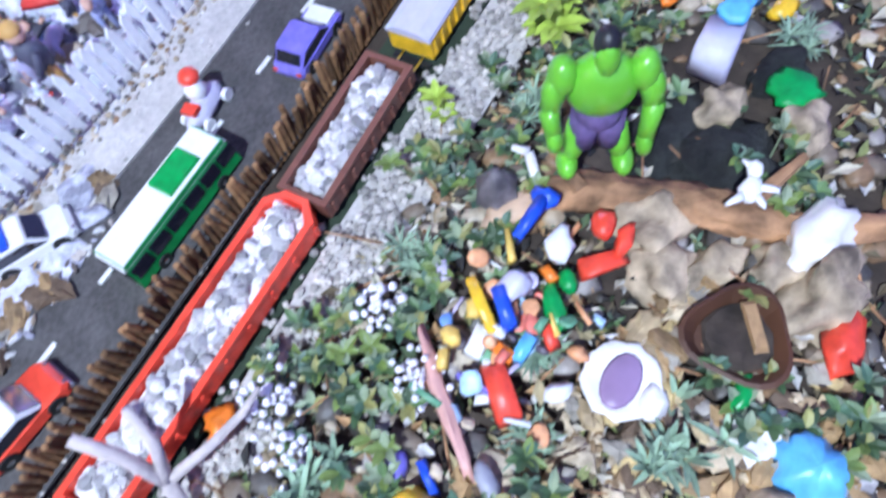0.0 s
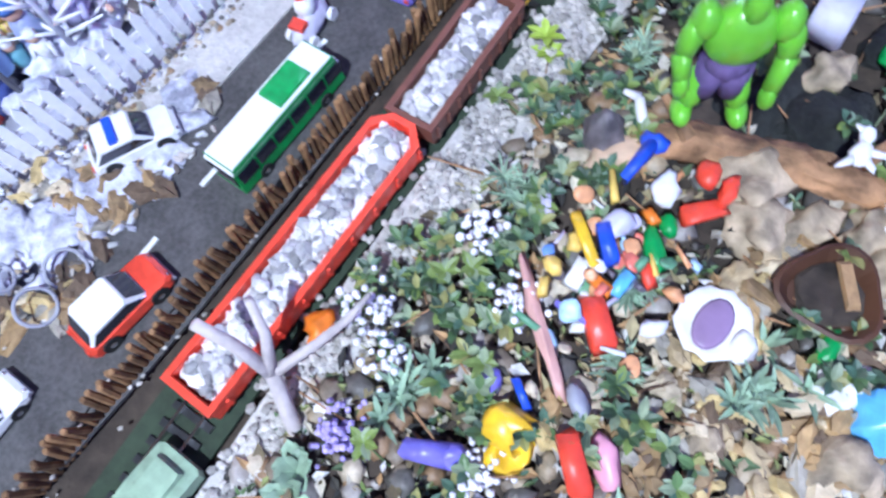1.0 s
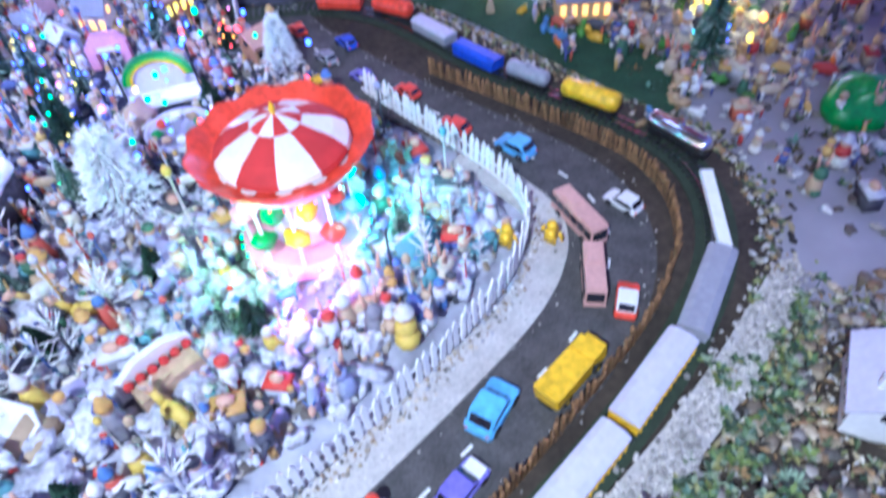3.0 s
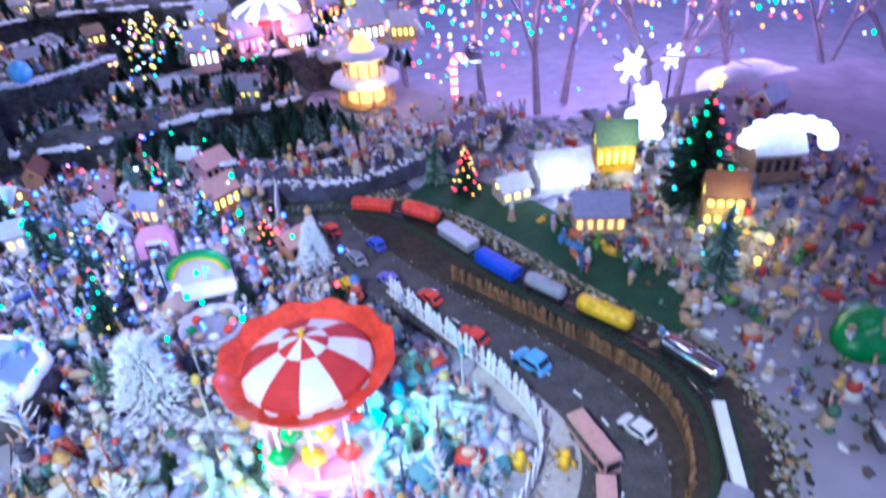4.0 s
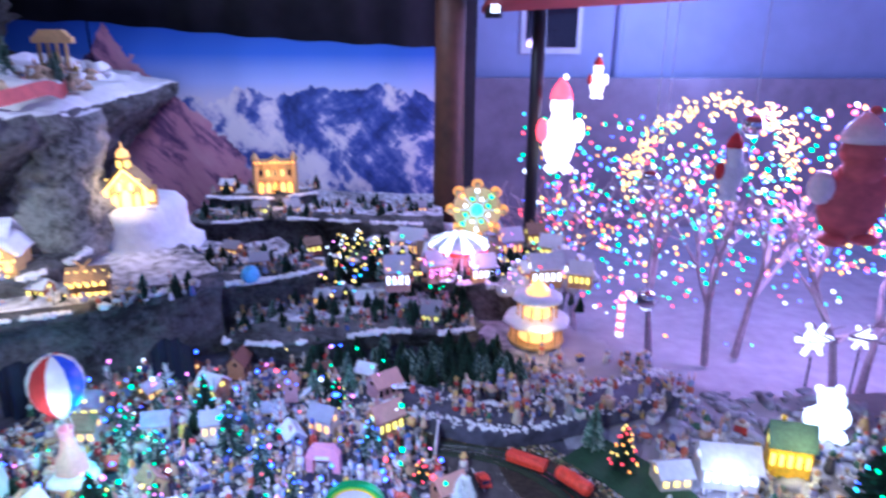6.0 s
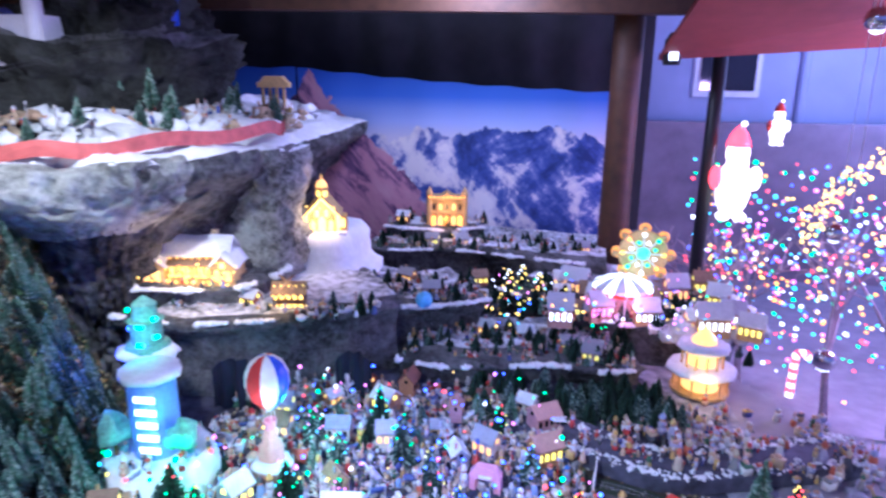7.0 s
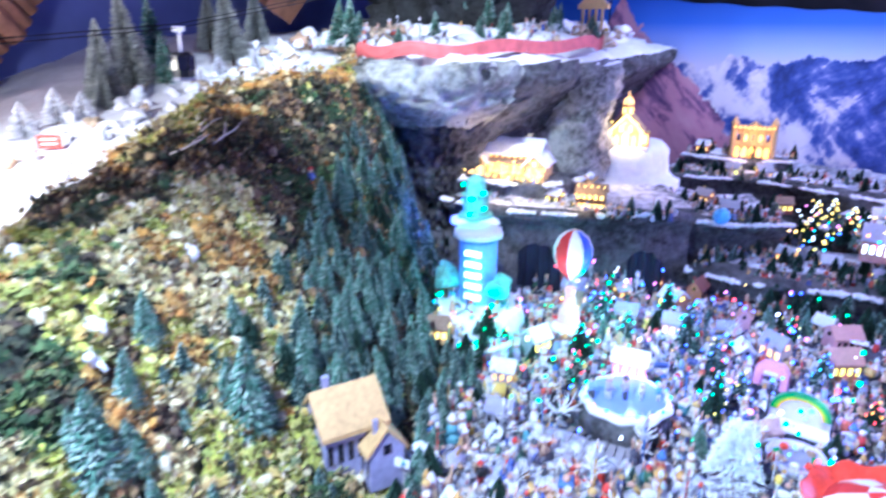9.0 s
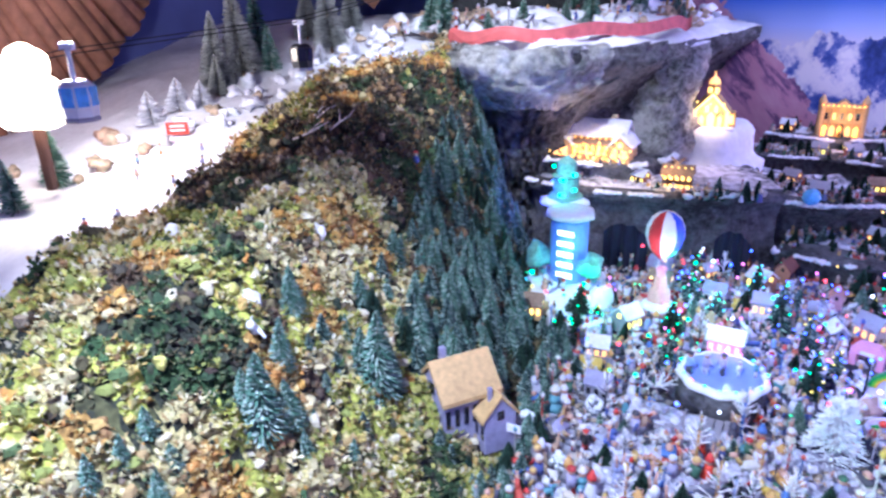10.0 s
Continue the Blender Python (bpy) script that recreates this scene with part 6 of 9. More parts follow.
# ---- fairground tent ----
def striped(n, prof, c0, c1, c=(0, 0, 0), seg=4):
    """A dome in n wedges, alternately of two materials."""
    g = Geo()
    m = n * seg
    for r, z in prof:
        for i in range(m):
            a = 6.28319 * i / m
            g.v.append((c[0] + r * math.cos(a), c[1] + r * math.sin(a), c[2] + z))
    for j in range(len(prof) - 1):
        for i in range(m):
            k = (i + 1) % m
            g.f.append((j * m + i, j * m + k, (j + 1) * m + k, (j + 1) * m + i))
            g.m.append((i // seg) % 2)
    return g


tent = thing("carousel", "toy carousel with a red and white striped roof", "toy carousel", pose(0.105, 1.245, 0))
claim(0.105, 1.245, 0.15)
part("roof", striped(10, [(0.135, 0.245), (0.132, 0.256), (0.105, 0.278), (0.06, 0.298), (0.02, 0.31), (0.004, 0.312)], 0, 1), ["redcloth", "whiteplastic"], tent, "red and white striped roof")
part("roof_star", striped(10, [(0.05, 0.304), (0.03, 0.314), (0.004, 0.322)], 0, 1), ["whiteplastic", "redcloth"], tent)
rim = Geo()
for r, z in ((0.128, 0.238), (0.150, 0.242), (0.178, 0.268), (0.182, 0.27), (0.158, 0.234), (0.132, 0.228)):
    for i in range(64):
        a = 6.28319 * i / 64
        q = r * (1 + 0.02 * math.cos(12 * a))
        rim.v.append((q * math.cos(a), q * math.sin(a), z + 0.005 * math.cos(12 * a)))
for j in range(5):
    for i in range(64):
        k = (i + 1) % 64
        rim.f.append((j * 64 + i, j * 64 + k, (j + 1) * 64 + k, (j + 1) * 64 + i))
rim.m = [0] * len(rim.f)
part("brim", rim, "redplastic", tent, "scalloped red brim", True)
part("fascia", Geo().lathe([(0.132, 0.205), (0.136, 0.205), (0.136, 0.238), (0.132, 0.238)], n=40), "whiteplastic", tent)
part("finial", Geo().lathe([(0.006, 0.318), (0.004, 0.325), (0.007, 0.33), (0.002, 0.345)], n=10), "yellowplastic", tent)
part("platform", Geo().lathe([(0.14, 0), (0.14, 0.02), (0.125, 0.03), (0.11, 0.03)], n=32), "pinkplastic", tent)
part("core", Geo().lathe([(0.07, 0.03), (0.06, 0.1), (0.075, 0.21)], n=20), "whiteplastic", tent)
for i in range(10):
    a = 6.28319 * i / 10
    c = ("pinkplastic", "greenplastic", "yellowplastic", "redplastic", "skyplastic")[i % 5]
    pst = part("post", Geo().tube((0.12 * math.cos(a), 0.12 * math.sin(a), 0.02), (0.12 * math.cos(a), 0.12 * math.sin(a), 0.21), 0.004, 0.004, 8), "whiteplastic", tent)
    part("seat", Geo().ball((0.12 * math.cos(a), 0.12 * math.sin(a), 0.09 + 0.02 * (i % 2)), (0.026, 0.026, 0.02), 9, 6, 0.5), c, tent, smooth=True)
    part("curtain", Geo().ball((0.105 * math.cos(a + 0.3), 0.105 * math.sin(a + 0.3), 0.165), (0.024, 0.024, 0.03), 8, 5, 0.3), c, tent, smooth=True)
    for k in range(3):
        b = a + 0.21 * k
        col = "redlit" if 3.4 < b % 6.283 < 4.6 else "pinklit" if 4.6 <= b % 6.283 < 5.3 else "cyanlit" if b % 6.283 >= 5.3 or b % 6.283 < 1 else "greenlit"
        bulb(col, (0.142 * math.cos(b), 0.142 * math.sin(b), 0.026), tent, 0.0035)
        bulb("whitelit" if k == 1 else col, (0.138 * math.cos(b), 0.138 * math.sin(b), 0.20), tent, 0.0028)
for n_, c_, p_, w_ in [("carousel_green_lamp", (0.3, 1.0, 0.4), (-0.07, 1.12, 0.15), 1.0), ("carousel_red_lamp", (1.0, 0.25, 0.5), (0.09, 1.06, 0.13), 0.55), ("carousel_cyan_lamp", (0.1, 0.9, 0.85), (0.27, 1.16, 0.14), 1.2), ("carousel_violet_lamp", (0.4, 0.2, 1.0), (0.02, 1.0, 0.07), 0.9)]:
    lamp(n_, "POINT", p_, w_, c_, 0.015)

# ---- village: named landmarks ----
bench = thing("wooden_bench", "brown box bench with red cushions and a white back", "toy bench", pose(-0.235, 0.985, 0, 0, 0, 24))
part("box", Geo().box((0, 0, 0.02), (0.13, 0.045, 0.04), 0, 0.95), "clay", bench)
part("back", Geo().ext([(-0.085, 0), (0.085, 0), (0.075, 0.05), (0.03, 0.075), (-0.03, 0.075), (-0.075, 0.05)], 0.034, 0.05, 0.05), "whiteplastic", bench)
for i in range(6):
    part("cushion", Geo().ball((-0.06 + 0.024 * i, 0.024, 0.044), 0.010, 8, 5), "redcloth", bench, smooth=True)
claim(-0.235, 0.985, 0.075)

wt = thing("white_tree", "bushy white cotton tree frosted pale blue", "toy tree", pose(-0.245, 1.50, 0))
part("trunk", Geo().tube((0, 0, 0), (0, 0, 0.12), 0.012, 0.006, 8), "branchwood", wt)
g = Geo()
for i in range(60):
    f = random.random() ** 0.7
    a = random.uniform(0, 6.28)
    r = 0.085 * (1 - f * 0.8) * random.uniform(0.3, 1)
    q = random.uniform(0.008, 0.015)
    g.ball((r * math.cos(a), r * math.sin(a), 0.03 + 0.20 * f), (q, q, q * 0.8), 7, 5, 0.9)
for i in range(1500):
    f = random.random() ** 0.75
    a, up = random.uniform(0, 6.28), random.uniform(-0.3, 0.8)
    r = 0.095 * (1 - f * 0.82) * random.uniform(0.35, 1)
    l, w = random.uniform(0.014, 0.03), 0.0035
    ca, sa = math.cos(a), math.sin(a)
    p = Vector((r * ca, r * sa, 0.025 + 0.21 * f))
    e = p + l * Vector((ca * math.cos(up), sa * math.cos(up), math.sin(up)))
    g.add([p + Vector((-sa * w, ca * w, 0)), p + Vector((sa * w, -ca * w, 0)), e, p + Vector((0, 0, w))], [(0, 1, 2), (1, 3, 2), (3, 0, 2)])
part("crown", g, "cotton", wt)
claim(-0.245, 1.50, 0.10)
wt2 = copy_thing(wt, pose(0.235, 1.90, 0, 0, 0, 60))
wt2.scale = (0.62, 0.62, 0.75)
claim(0.235, 1.9, 0.06)

pond = thing("skating_pond", "round blue lit skating pond with a snowy rim", "toy pond", pose(-0.62, 1.68, 0.0))
part("base", Geo().lathe([(0.15, 0), (0.145, 0.07), (0.14, 0.098), (0.12, 0.104)], n=28, wave=0.05, waves=5), "rock", pond, smooth=True)
part("rim", Geo().lathe([(0.150, 0.088), (0.156, 0.098), (0.146, 0.114), (0.130, 0.116), (0.128, 0.108)], n=36, wave=0.04, waves=9), "snow", pond, smooth=True)
part("ice", Geo().lathe([(0.132, 0.108), (0.132, 0.114), (0.001, 0.114)], n=28), "ice", pond, "blue ice with painted lines")
for i in range(18):
    a = 6.28319 * i / 18
    bulb(("pinklit", "greenlit", "bluelit", "cyanlit")[i % 4], (0.145 * math.cos(a), 0.145 * math.sin(a), 0.122), pond, 0.0045)
claim(-0.62, 1.68, 0.16)
lamp("pond_lamp", "POINT", (-0.62, 1.75, 0.24), 0.7, (0.45, 0.55, 1.0), 0.03)
house(-0.66, 1.86, 0.09, 5, 0.12, 0.07, 0.07, "pinkplastic", "roofsnow", "pinklit", "pink lit kiosk with a snowy roof", name="kiosk")
for x in (-0.1, -0.05, 0.0, 0.05, 0.1):
    doll(-0.62 + x, 1.66 + x * 0.5, 0.114, 1)

ring = thing("roundabout", "round toy merry-go-round ring with lilac rim", "toy roundabout", pose(-0.09, 1.745, 0))
part("rim", Geo().lathe([(0.085, 0), (0.09, 0.03), (0.085, 0.035), (0.078, 0.03), (0.075, 0.006)], n=30), "lilacroof", ring, smooth=True)
part("deck", Geo().lathe([(0.075, 0), (0.075, 0.008), (0.001, 0.009)], n=24), "greyplastic", ring)
for i in range(8):
    a = 6.28319 * i / 8
    part("horse", Geo().ball((0.055 * math.cos(a), 0.055 * math.sin(a), 0.03), (0.014, 0.009, 0.012), 8, 5, 0.5), ("greenplastic", "clay", "whiteplastic", "redplastic")[i % 4], ring, smooth=True)
claim(-0.09, 1.745, 0.09)

arch = thing("rainbow_gate", "lilac arched stage with a green and yellow rainbow top", "toy stage", pose(-0.10, 1.98, 0, 0, 0, -6))
n = 20
for r0, r1, c in ((0.085, 0.075, "limeplastic"), (0.095, 0.085, "greenplastic"), (0.075, 0.068, "yellowplastic")):
    part("arc", Geo().ext([(r0 * math.cos(math.pi * i / n), 0.05 + r0 * 0.8 * math.sin(math.pi * i / n)) for i in range(n + 1)] + [(r1 * math.cos(math.pi * (n - i) / n), 0.05 + r1 * 0.8 * math.sin(math.pi * (n - i) / n)) for i in range(n + 1)], -0.012, 0.012), c, arch)
part("wall", Geo().ext([(-0.1, 0), (0.1, 0), (0.1, 0.07)] + [(0.07 * math.cos(math.pi * i / 10), 0.05 + 0.056 * math.sin(math.pi * i / 10)) for i in range(11)] + [(-0.1, 0.07)], 0.002, 0.014), "lilacroof", arch)
for s in (-1, 1):
    part("lamp_post", Geo().tube((s * 0.1, -0.02, 0), (s * 0.1, -0.02, 0.15), 0.004, 0.003, 8), "blackplastic", arch)
    bulb("bluelit", (s * 0.1, -0.02, 0.155), arch, 0.008)
part("platform", Geo().box((0, -0.03, 0.006), (0.2, 0.07, 0.012)), "snow", arch)
claim(-0.10, 1.98, 0.11)
lamp("stage_lamp", "POINT", (-0.02, 1.92, 0.16), 1.0, (0.4, 0.3, 1.0), 0.02)
pk = thing("pink_arch", "pink arched toy bandstand", "toy bandstand", pose(-0.215, 2.22, 0, 0, 0, -10))
part("arch", Geo().ext([(-0.06, 0), (-0.035, 0), (-0.035, 0.05), (0.035, 0.05), (0.035, 0), (0.06, 0), (0.06, 0.07), (0.035, 0.10), (-0.035, 0.10), (-0.06, 0.07)], -0.018, 0.018), "pinkplastic", pk)
part("sign", Geo().box((0, -0.02, 0.062), (0.05, 0.004, 0.014)), "whiteplastic", pk)
claim(-0.215, 2.22, 0.07)

# blue tower on its round snowy stand
tw = thing("blue_tower", "lit blue toy tower on a round snowy stand", "toy tower", pose(-1.43, 2.10, 0.0))
part("stand", Geo().lathe([(0.21, 0), (0.215, 0.06), (0.20, 0.12), (0.17, 0.135)], n=28, wave=0.03, waves=4), "snow", tw, smooth=True)
part("shaft", Geo().lathe([(0.085, 0.13), (0.085, 0.42), (0.07, 0.44)], n=20), "iceblue", tw)
for i in range(5):
    part("lit_panel", Geo().box((0.02, -0.086, 0.18 + 0.05 * i), (0.075, 0.008, 0.020)), "whitelit", tw)
part("roof", Geo().lathe([(0.11, 0.44), (0.105, 0.465), (0.03, 0.475)], n=20, wave=0.04, waves=7), "roofsnow", tw, smooth=True)
for s, q in ((-1, 0.13), (1, 0.13)):
    part("tree_crown", Geo().ball((s * q, -0.06, 0.24), (0.05, 0.05, 0.055), 14, 9, 1.0), "mintleaf", tw, smooth=True)
    part("tree_stem", Geo().tube((s * q, -0.06, 0.13), (s * q, -0.06, 0.22), 0.008, 0.006, 8), "logwood", tw)
    bulb("greenlit", (s * q, -0.11, 0.17), tw, 0.012)
claim(-1.43, 2.10, 0.2)
lamp("tower_lamp", "POINT", (-1.40, 1.93, 0.30), 0.55, (0.15, 0.75, 1.0), 0.03)
lamp("tower_green_lamp", "POINT", (-1.27, 1.95, 0.24), 0.5, (0.1, 1.0, 0.5), 0.03)
gt = thing("green_tower", "small tower of green and blue lit storeys", "toy tower", pose(-1.555, 2.30, 0.0))
part("shaft", Geo().lathe([(0.07, 0), (0.065, 0.44), (0.09, 0.45), (0.08, 0.47), (0.06, 0.475), (0.06, 0.56), (0.07, 0.565), (0.05, 0.57), (0.045, 0.63), (0.01, 0.66)], n=14), "mintleaf", gt)
for i in range(44):
    a = -1.57 + 0.35 * math.sin(i * 2.1) * 4
    z = 0.48 + 0.15 * (i % 6) / 6
    bulb(("greenlit", "greenlit", "bluelit", "cyanlit")[i % 4], (0.062 * math.cos(a), 0.062 * math.sin(a), z), gt, 0.009)
part("ledge", Geo().ball((0, 0, 0.44), (0.13, 0.10, 0.03), 14, 6, 0.4), "snow", gt, smooth=True)
claim(-1.555, 2.30, 0.08)
lamp("green_tower_lamp", "POINT", (-1.50, 2.16, 0.56), 0.4, (0.1, 0.9, 0.7), 0.03)

# dark sheets put in for the shade of hollows in the ledge wall behind the balloon
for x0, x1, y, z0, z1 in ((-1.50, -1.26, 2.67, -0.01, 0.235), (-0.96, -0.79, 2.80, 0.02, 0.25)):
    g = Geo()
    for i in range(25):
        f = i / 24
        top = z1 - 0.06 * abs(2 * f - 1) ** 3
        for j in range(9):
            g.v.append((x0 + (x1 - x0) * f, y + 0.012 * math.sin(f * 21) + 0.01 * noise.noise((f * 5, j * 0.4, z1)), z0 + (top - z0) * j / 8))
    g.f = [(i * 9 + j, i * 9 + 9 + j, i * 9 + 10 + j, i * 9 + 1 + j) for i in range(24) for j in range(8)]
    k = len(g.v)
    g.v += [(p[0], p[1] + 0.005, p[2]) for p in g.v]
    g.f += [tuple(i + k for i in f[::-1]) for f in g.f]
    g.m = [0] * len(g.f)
    tagged(part("dark_curtain", g, "navycloth", smooth=True), "dark navy sheet standing in for the shade of a hollow in the rock wall", "curtain")

# lower snowy stand before the tower with a lit cottage and a fir
ls = thing("snowy_stand", "low round snowy stand before the blue tower", "toy stand", pose(-1.29, 1.90, 0))
part("drum", Geo().lathe([(0.125, 0), (0.128, 0.03), (0.115, 0.062), (0.095, 0.068)], n=26, wave=0.04, waves=5), "ledgesnow", ls, smooth=True)
part("icing", Geo().lathe([(0.122, 0.056), (0.126, 0.064), (0.10, 0.074), (0.02, 0.076)], n=26, wave=0.05, waves=7), "snow", ls, smooth=True)
claim(-1.29, 1.90, 0.13)
led_tree(-1.27, 1.90, 0.072, 0.15, 0.05, ["greenlit", "redlit"], "green toy fir with a few lights on the snowy stand", "darkneedles", 8, 0.004)
house(-1.45, 1.80, 0.05, 20, 0.085, 0.07, 0.075, "ochrewood", "roofbrown", "goldlit", "small brown cottage with golden windows")
for i in range(12):
    a = 3.3 + 0.26 * i
    doll(-1.29 + 0.10 * math.cos(a), 1.90 + 0.10 * math.sin(a), 0.072, (0, 1, 5)[i % 3], 0.8)

# grey plank deck, white bare branches and larger figures before the pond
dk = thing("plank_deck", "worn grey toy plank deck before the pond", "deck", pose(-0.66, 1.455, 0.004, 0, 0, 8))
for i in range(11):
    part("plank", Geo().box((-0.15 + 0.03 * i, 0.004 * math.sin(i * 2.3), 0.008), (0.026, 0.13, 0.008), math.sin(i * 5.1), 0.97), "paleground", dk)
claim(-0.66, 1.455, 0.13)
wb = thing("white_branches", "tangle of bare white branches beside the pond", "branches", pose(-0.82, 1.58, 0.03))
rb = random.Random(3)
for i in range(14):
    a, l = rb.uniform(0, 6.28), rb.uniform(0.05, 0.11)
    part("twig", Geo().path([(0, 0, 0), (l * 0.5 * math.cos(a), l * 0.5 * math.sin(a), 0.03), (l * math.cos(a + 0.3), l * math.sin(a + 0.3), rb.uniform(0.01, 0.06))], (0.003, 0.0025, 0.001), 6), "whitepaint", wb, smooth=True)
claim(-0.82, 1.58, 0.06)
for x, y, r in ((-1.10, 1.12, 0.034), (-0.96, 1.36, 0.026), (-0.93, 1.02, 0.024)):
    g = Geo()
    for i in range(30):
        a, b = rb.uniform(0, 6.28), rb.uniform(-1, 1.4)
        g.ball((r * math.cos(a) * math.cos(b), r * math.sin(a) * math.cos(b), r * 1.1 + r * math.sin(b)), r * 0.36, 7, 5, 0.8)
    wbsh = tagged(part("cotton_bush", g, "cotton", smooth=True), "round fluffy white cotton bush in the village", "toy bush")
    wbsh.matrix_basis = pose(x, y, 0)
    claim(x, y, r)
fl = thing("toy_flag", "white toy flag on a thin pole", "toy flag", pose(-1.10, 0.98, 0))
part("pole", Geo().tube((0, 0, 0), (0, 0, 0.13), 0.003, 0.0025, 7), "whiteplastic", fl)
part("cloth", Geo().box((0.028, 0, 0.112), (0.055, 0.003, 0.03), 8), "whitepaint", fl)
for x, y, k, sz, m_ in ((-0.585, 1.33, 2, 1.3, "redplastic"), (-0.535, 1.22, 0, 2.0, "redplastic"), (-0.38, 1.45, 1, 1.6, "yellowplastic"), (-0.78, 1.34, 1, 2.0, "clay"), (-0.90, 1.15, 1, 1.7, "blackplastic"), (-0.47, 1.60, 2, 1.2, "redplastic"), (-1.02, 1.22, 4, 1.6, "ochrewood"), (-0.97, 1.08, 4, 1.5, "clay")):
    if free(x, y, 0.01):
        claim(x, y, 0.02)
    me = DOLLS[k].copy()
    me.materials[0] = M[m_]
    fg = new(("figurine", "figurine", "snowman", "toy_rabbit", "toy_deer")[k], me)
    fg.matrix_basis = pose(x, y, -0.003, 0, 0, 40 * k - 60) @ Matrix.Scale(sz, 4)
    tagged(fg, ("tall bell-shaped red figurine", "standing figurine in a plain coat", "round red father-christmas figurine", "", "brown four-legged toy deer")[k] + " in the village", "figurine", "figurines in the village")

# hot-air balloon
bl = thing("hot_air_balloon", "toy hot-air balloon striped red, white and blue", "toy balloon", pose(-1.02, 2.17, 0))
g = Geo()
prof = [(0.012, 0.29), (0.035, 0.31), (0.066, 0.35), (0.082, 0.40), (0.080, 0.44), (0.062, 0.48), (0.03, 0.505), (0.003, 0.51)]
for r, z in prof:
    for i in range(32):
        a = 6.28319 * i / 32 + 0.1
        g.v.append((r * math.cos(a), r * math.sin(a), z))
for j in range(len(prof) - 1):
    for i in range(32):
        k = (i + 1) % 32
        g.f.append((j * 32 + i, j * 32 + k, (j + 1) * 32 + k, (j + 1) * 32 + i))
        g.m.append((0, 1, 0, 2)[(i // 4) % 4])
part("envelope", g, ["whiteplastic", "redcloth", "blueplastic"], bl, smooth=True)
part("basket", Geo().lathe([(0.02, 0.215), (0.026, 0.25), (0.024, 0.252), (0.019, 0.22)], n=14), "pinkplastic", bl)
for i in range(4):
    a = 0.8 + 1.571 * i
    part("rope", Geo().tube((0.024 * math.cos(a), 0.024 * math.sin(a), 0.25), (0.016 * math.cos(a), 0.016 * math.sin(a), 0.295), 0.0012, 0.0012, 5), "whiteplastic", bl)
part("stand", Geo().lathe([(0.075, 0), (0.07, 0.07), (0.05, 0.09), (0.045, 0.15), (0.03, 0.165), (0.022, 0.215)], n=18, wave=0.08, waves=5), "salmon", bl, smooth=True)
part("stand_snow", Geo().lathe([(0.076, 0.06), (0.078, 0.07), (0.05, 0.095), (0.046, 0.09)], n=18, wave=0.08, waves=5), "snow", bl, smooth=True)
claim(-1.02, 2.17, 0.09)
lamp("balloon_lamp", "POINT", (-1.0, 2.04, 0.34), 0.7, (1.0, 0.6, 0.7), 0.03)

# wood house with ochre roof at the foot of the hill
house(-1.265, 0.965, 0.055, 62, 0.19, 0.16, 0.17, "lilacwall", "ochrewood", "carglass", "lilac-grey wooden toy house with an ochre roof", name="wooden_house")
part_h = house(-1.15, 0.985, 0.03, 150, 0.11, 0.11, 0.13, "lilacwall", "ochrewood", "carglass", "tall lilac annexe of the wooden house with an ochre gable")

# lodge, windmill, church, far house and temple
lodge = thing("lodge", "long golden-lit wooden lodge with snowy roofs and a porch", "toy building", pose(-1.74, 3.06, 0.485, 0, 0, 8))


def snow_roof(w, d, z, rise, c=(0, 0), along_x=True, th=0.016):
    """Two pitched slabs with thick rounded snow, ridge along x or y."""
    prof = [(-d / 2, 0), (0, rise), (d / 2, 0), (d / 2 + 0.006, th * 0.4), (d / 2 - 0.004, th), (d / 4, th + rise / 2 + 0.004), (0, rise + th), (-d / 4, th + rise / 2 + 0.004), (-d / 2 + 0.004, th), (-d / 2 - 0.006, th * 0.4)]
    g = Geo()
    n = len(prof)
    for k, q in enumerate((-w / 2, -w / 4, 0, w / 4, w / 2)):
        for a, b in prof:
            b += z + 0.004 * math.sin(k * 2.4 + a * 60)
            g.v.append((c[0] + q, c[1] + a, b) if along_x else (c[0] - a, c[1] + q, b))
    for k in range(4):
        for i in range(n):
            g.f.append((k * n + i, k * n + (i + 1) % n, (k + 1) * n + (i + 1) % n, (k + 1) * n + i))
    g.f += [tuple(range(n))[::-1], tuple(4 * n + i for i in range(n))]
    g.m = [0] * len(g.f)
    return g


part("hall", Geo().box((0, 0.02, 0.065), (0.34, 0.14, 0.13)), "ochrewood", lodge)
part("hall_roof", snow_roof(0.38, 0.20, 0.125, 0.075, (0, 0.02)), "roofsnow", lodge, "thick snow on the long roof", True)
for sx in (-1, 1):
    wing = part("wing", Geo().ext([(-0.055, 0), (0.055, 0), (0.055, 0.085), (0, 0.135), (-0.055, 0.085)], -0.13, 0.06), "ochrewood", lodge)
    wing.location = (sx * 0.17, 0, 0)
    part("wing_roof", snow_roof(0.21, 0.14, 0.08, 0.062, (0, -0.035), False), "roofsnow", wing, smooth=True)
    for xx, zz, w_, h_ in ((-0.026, 0.045, 0.026, 0.05), (0.026, 0.045, 0.026, 0.05), (0, 0.098, 0.022, 0.026)):
        part("window", Geo().box((xx, -0.132, zz), (w_, 0.005, h_)), "goldlit" if zz > 0.06 else "warmlit", wing)
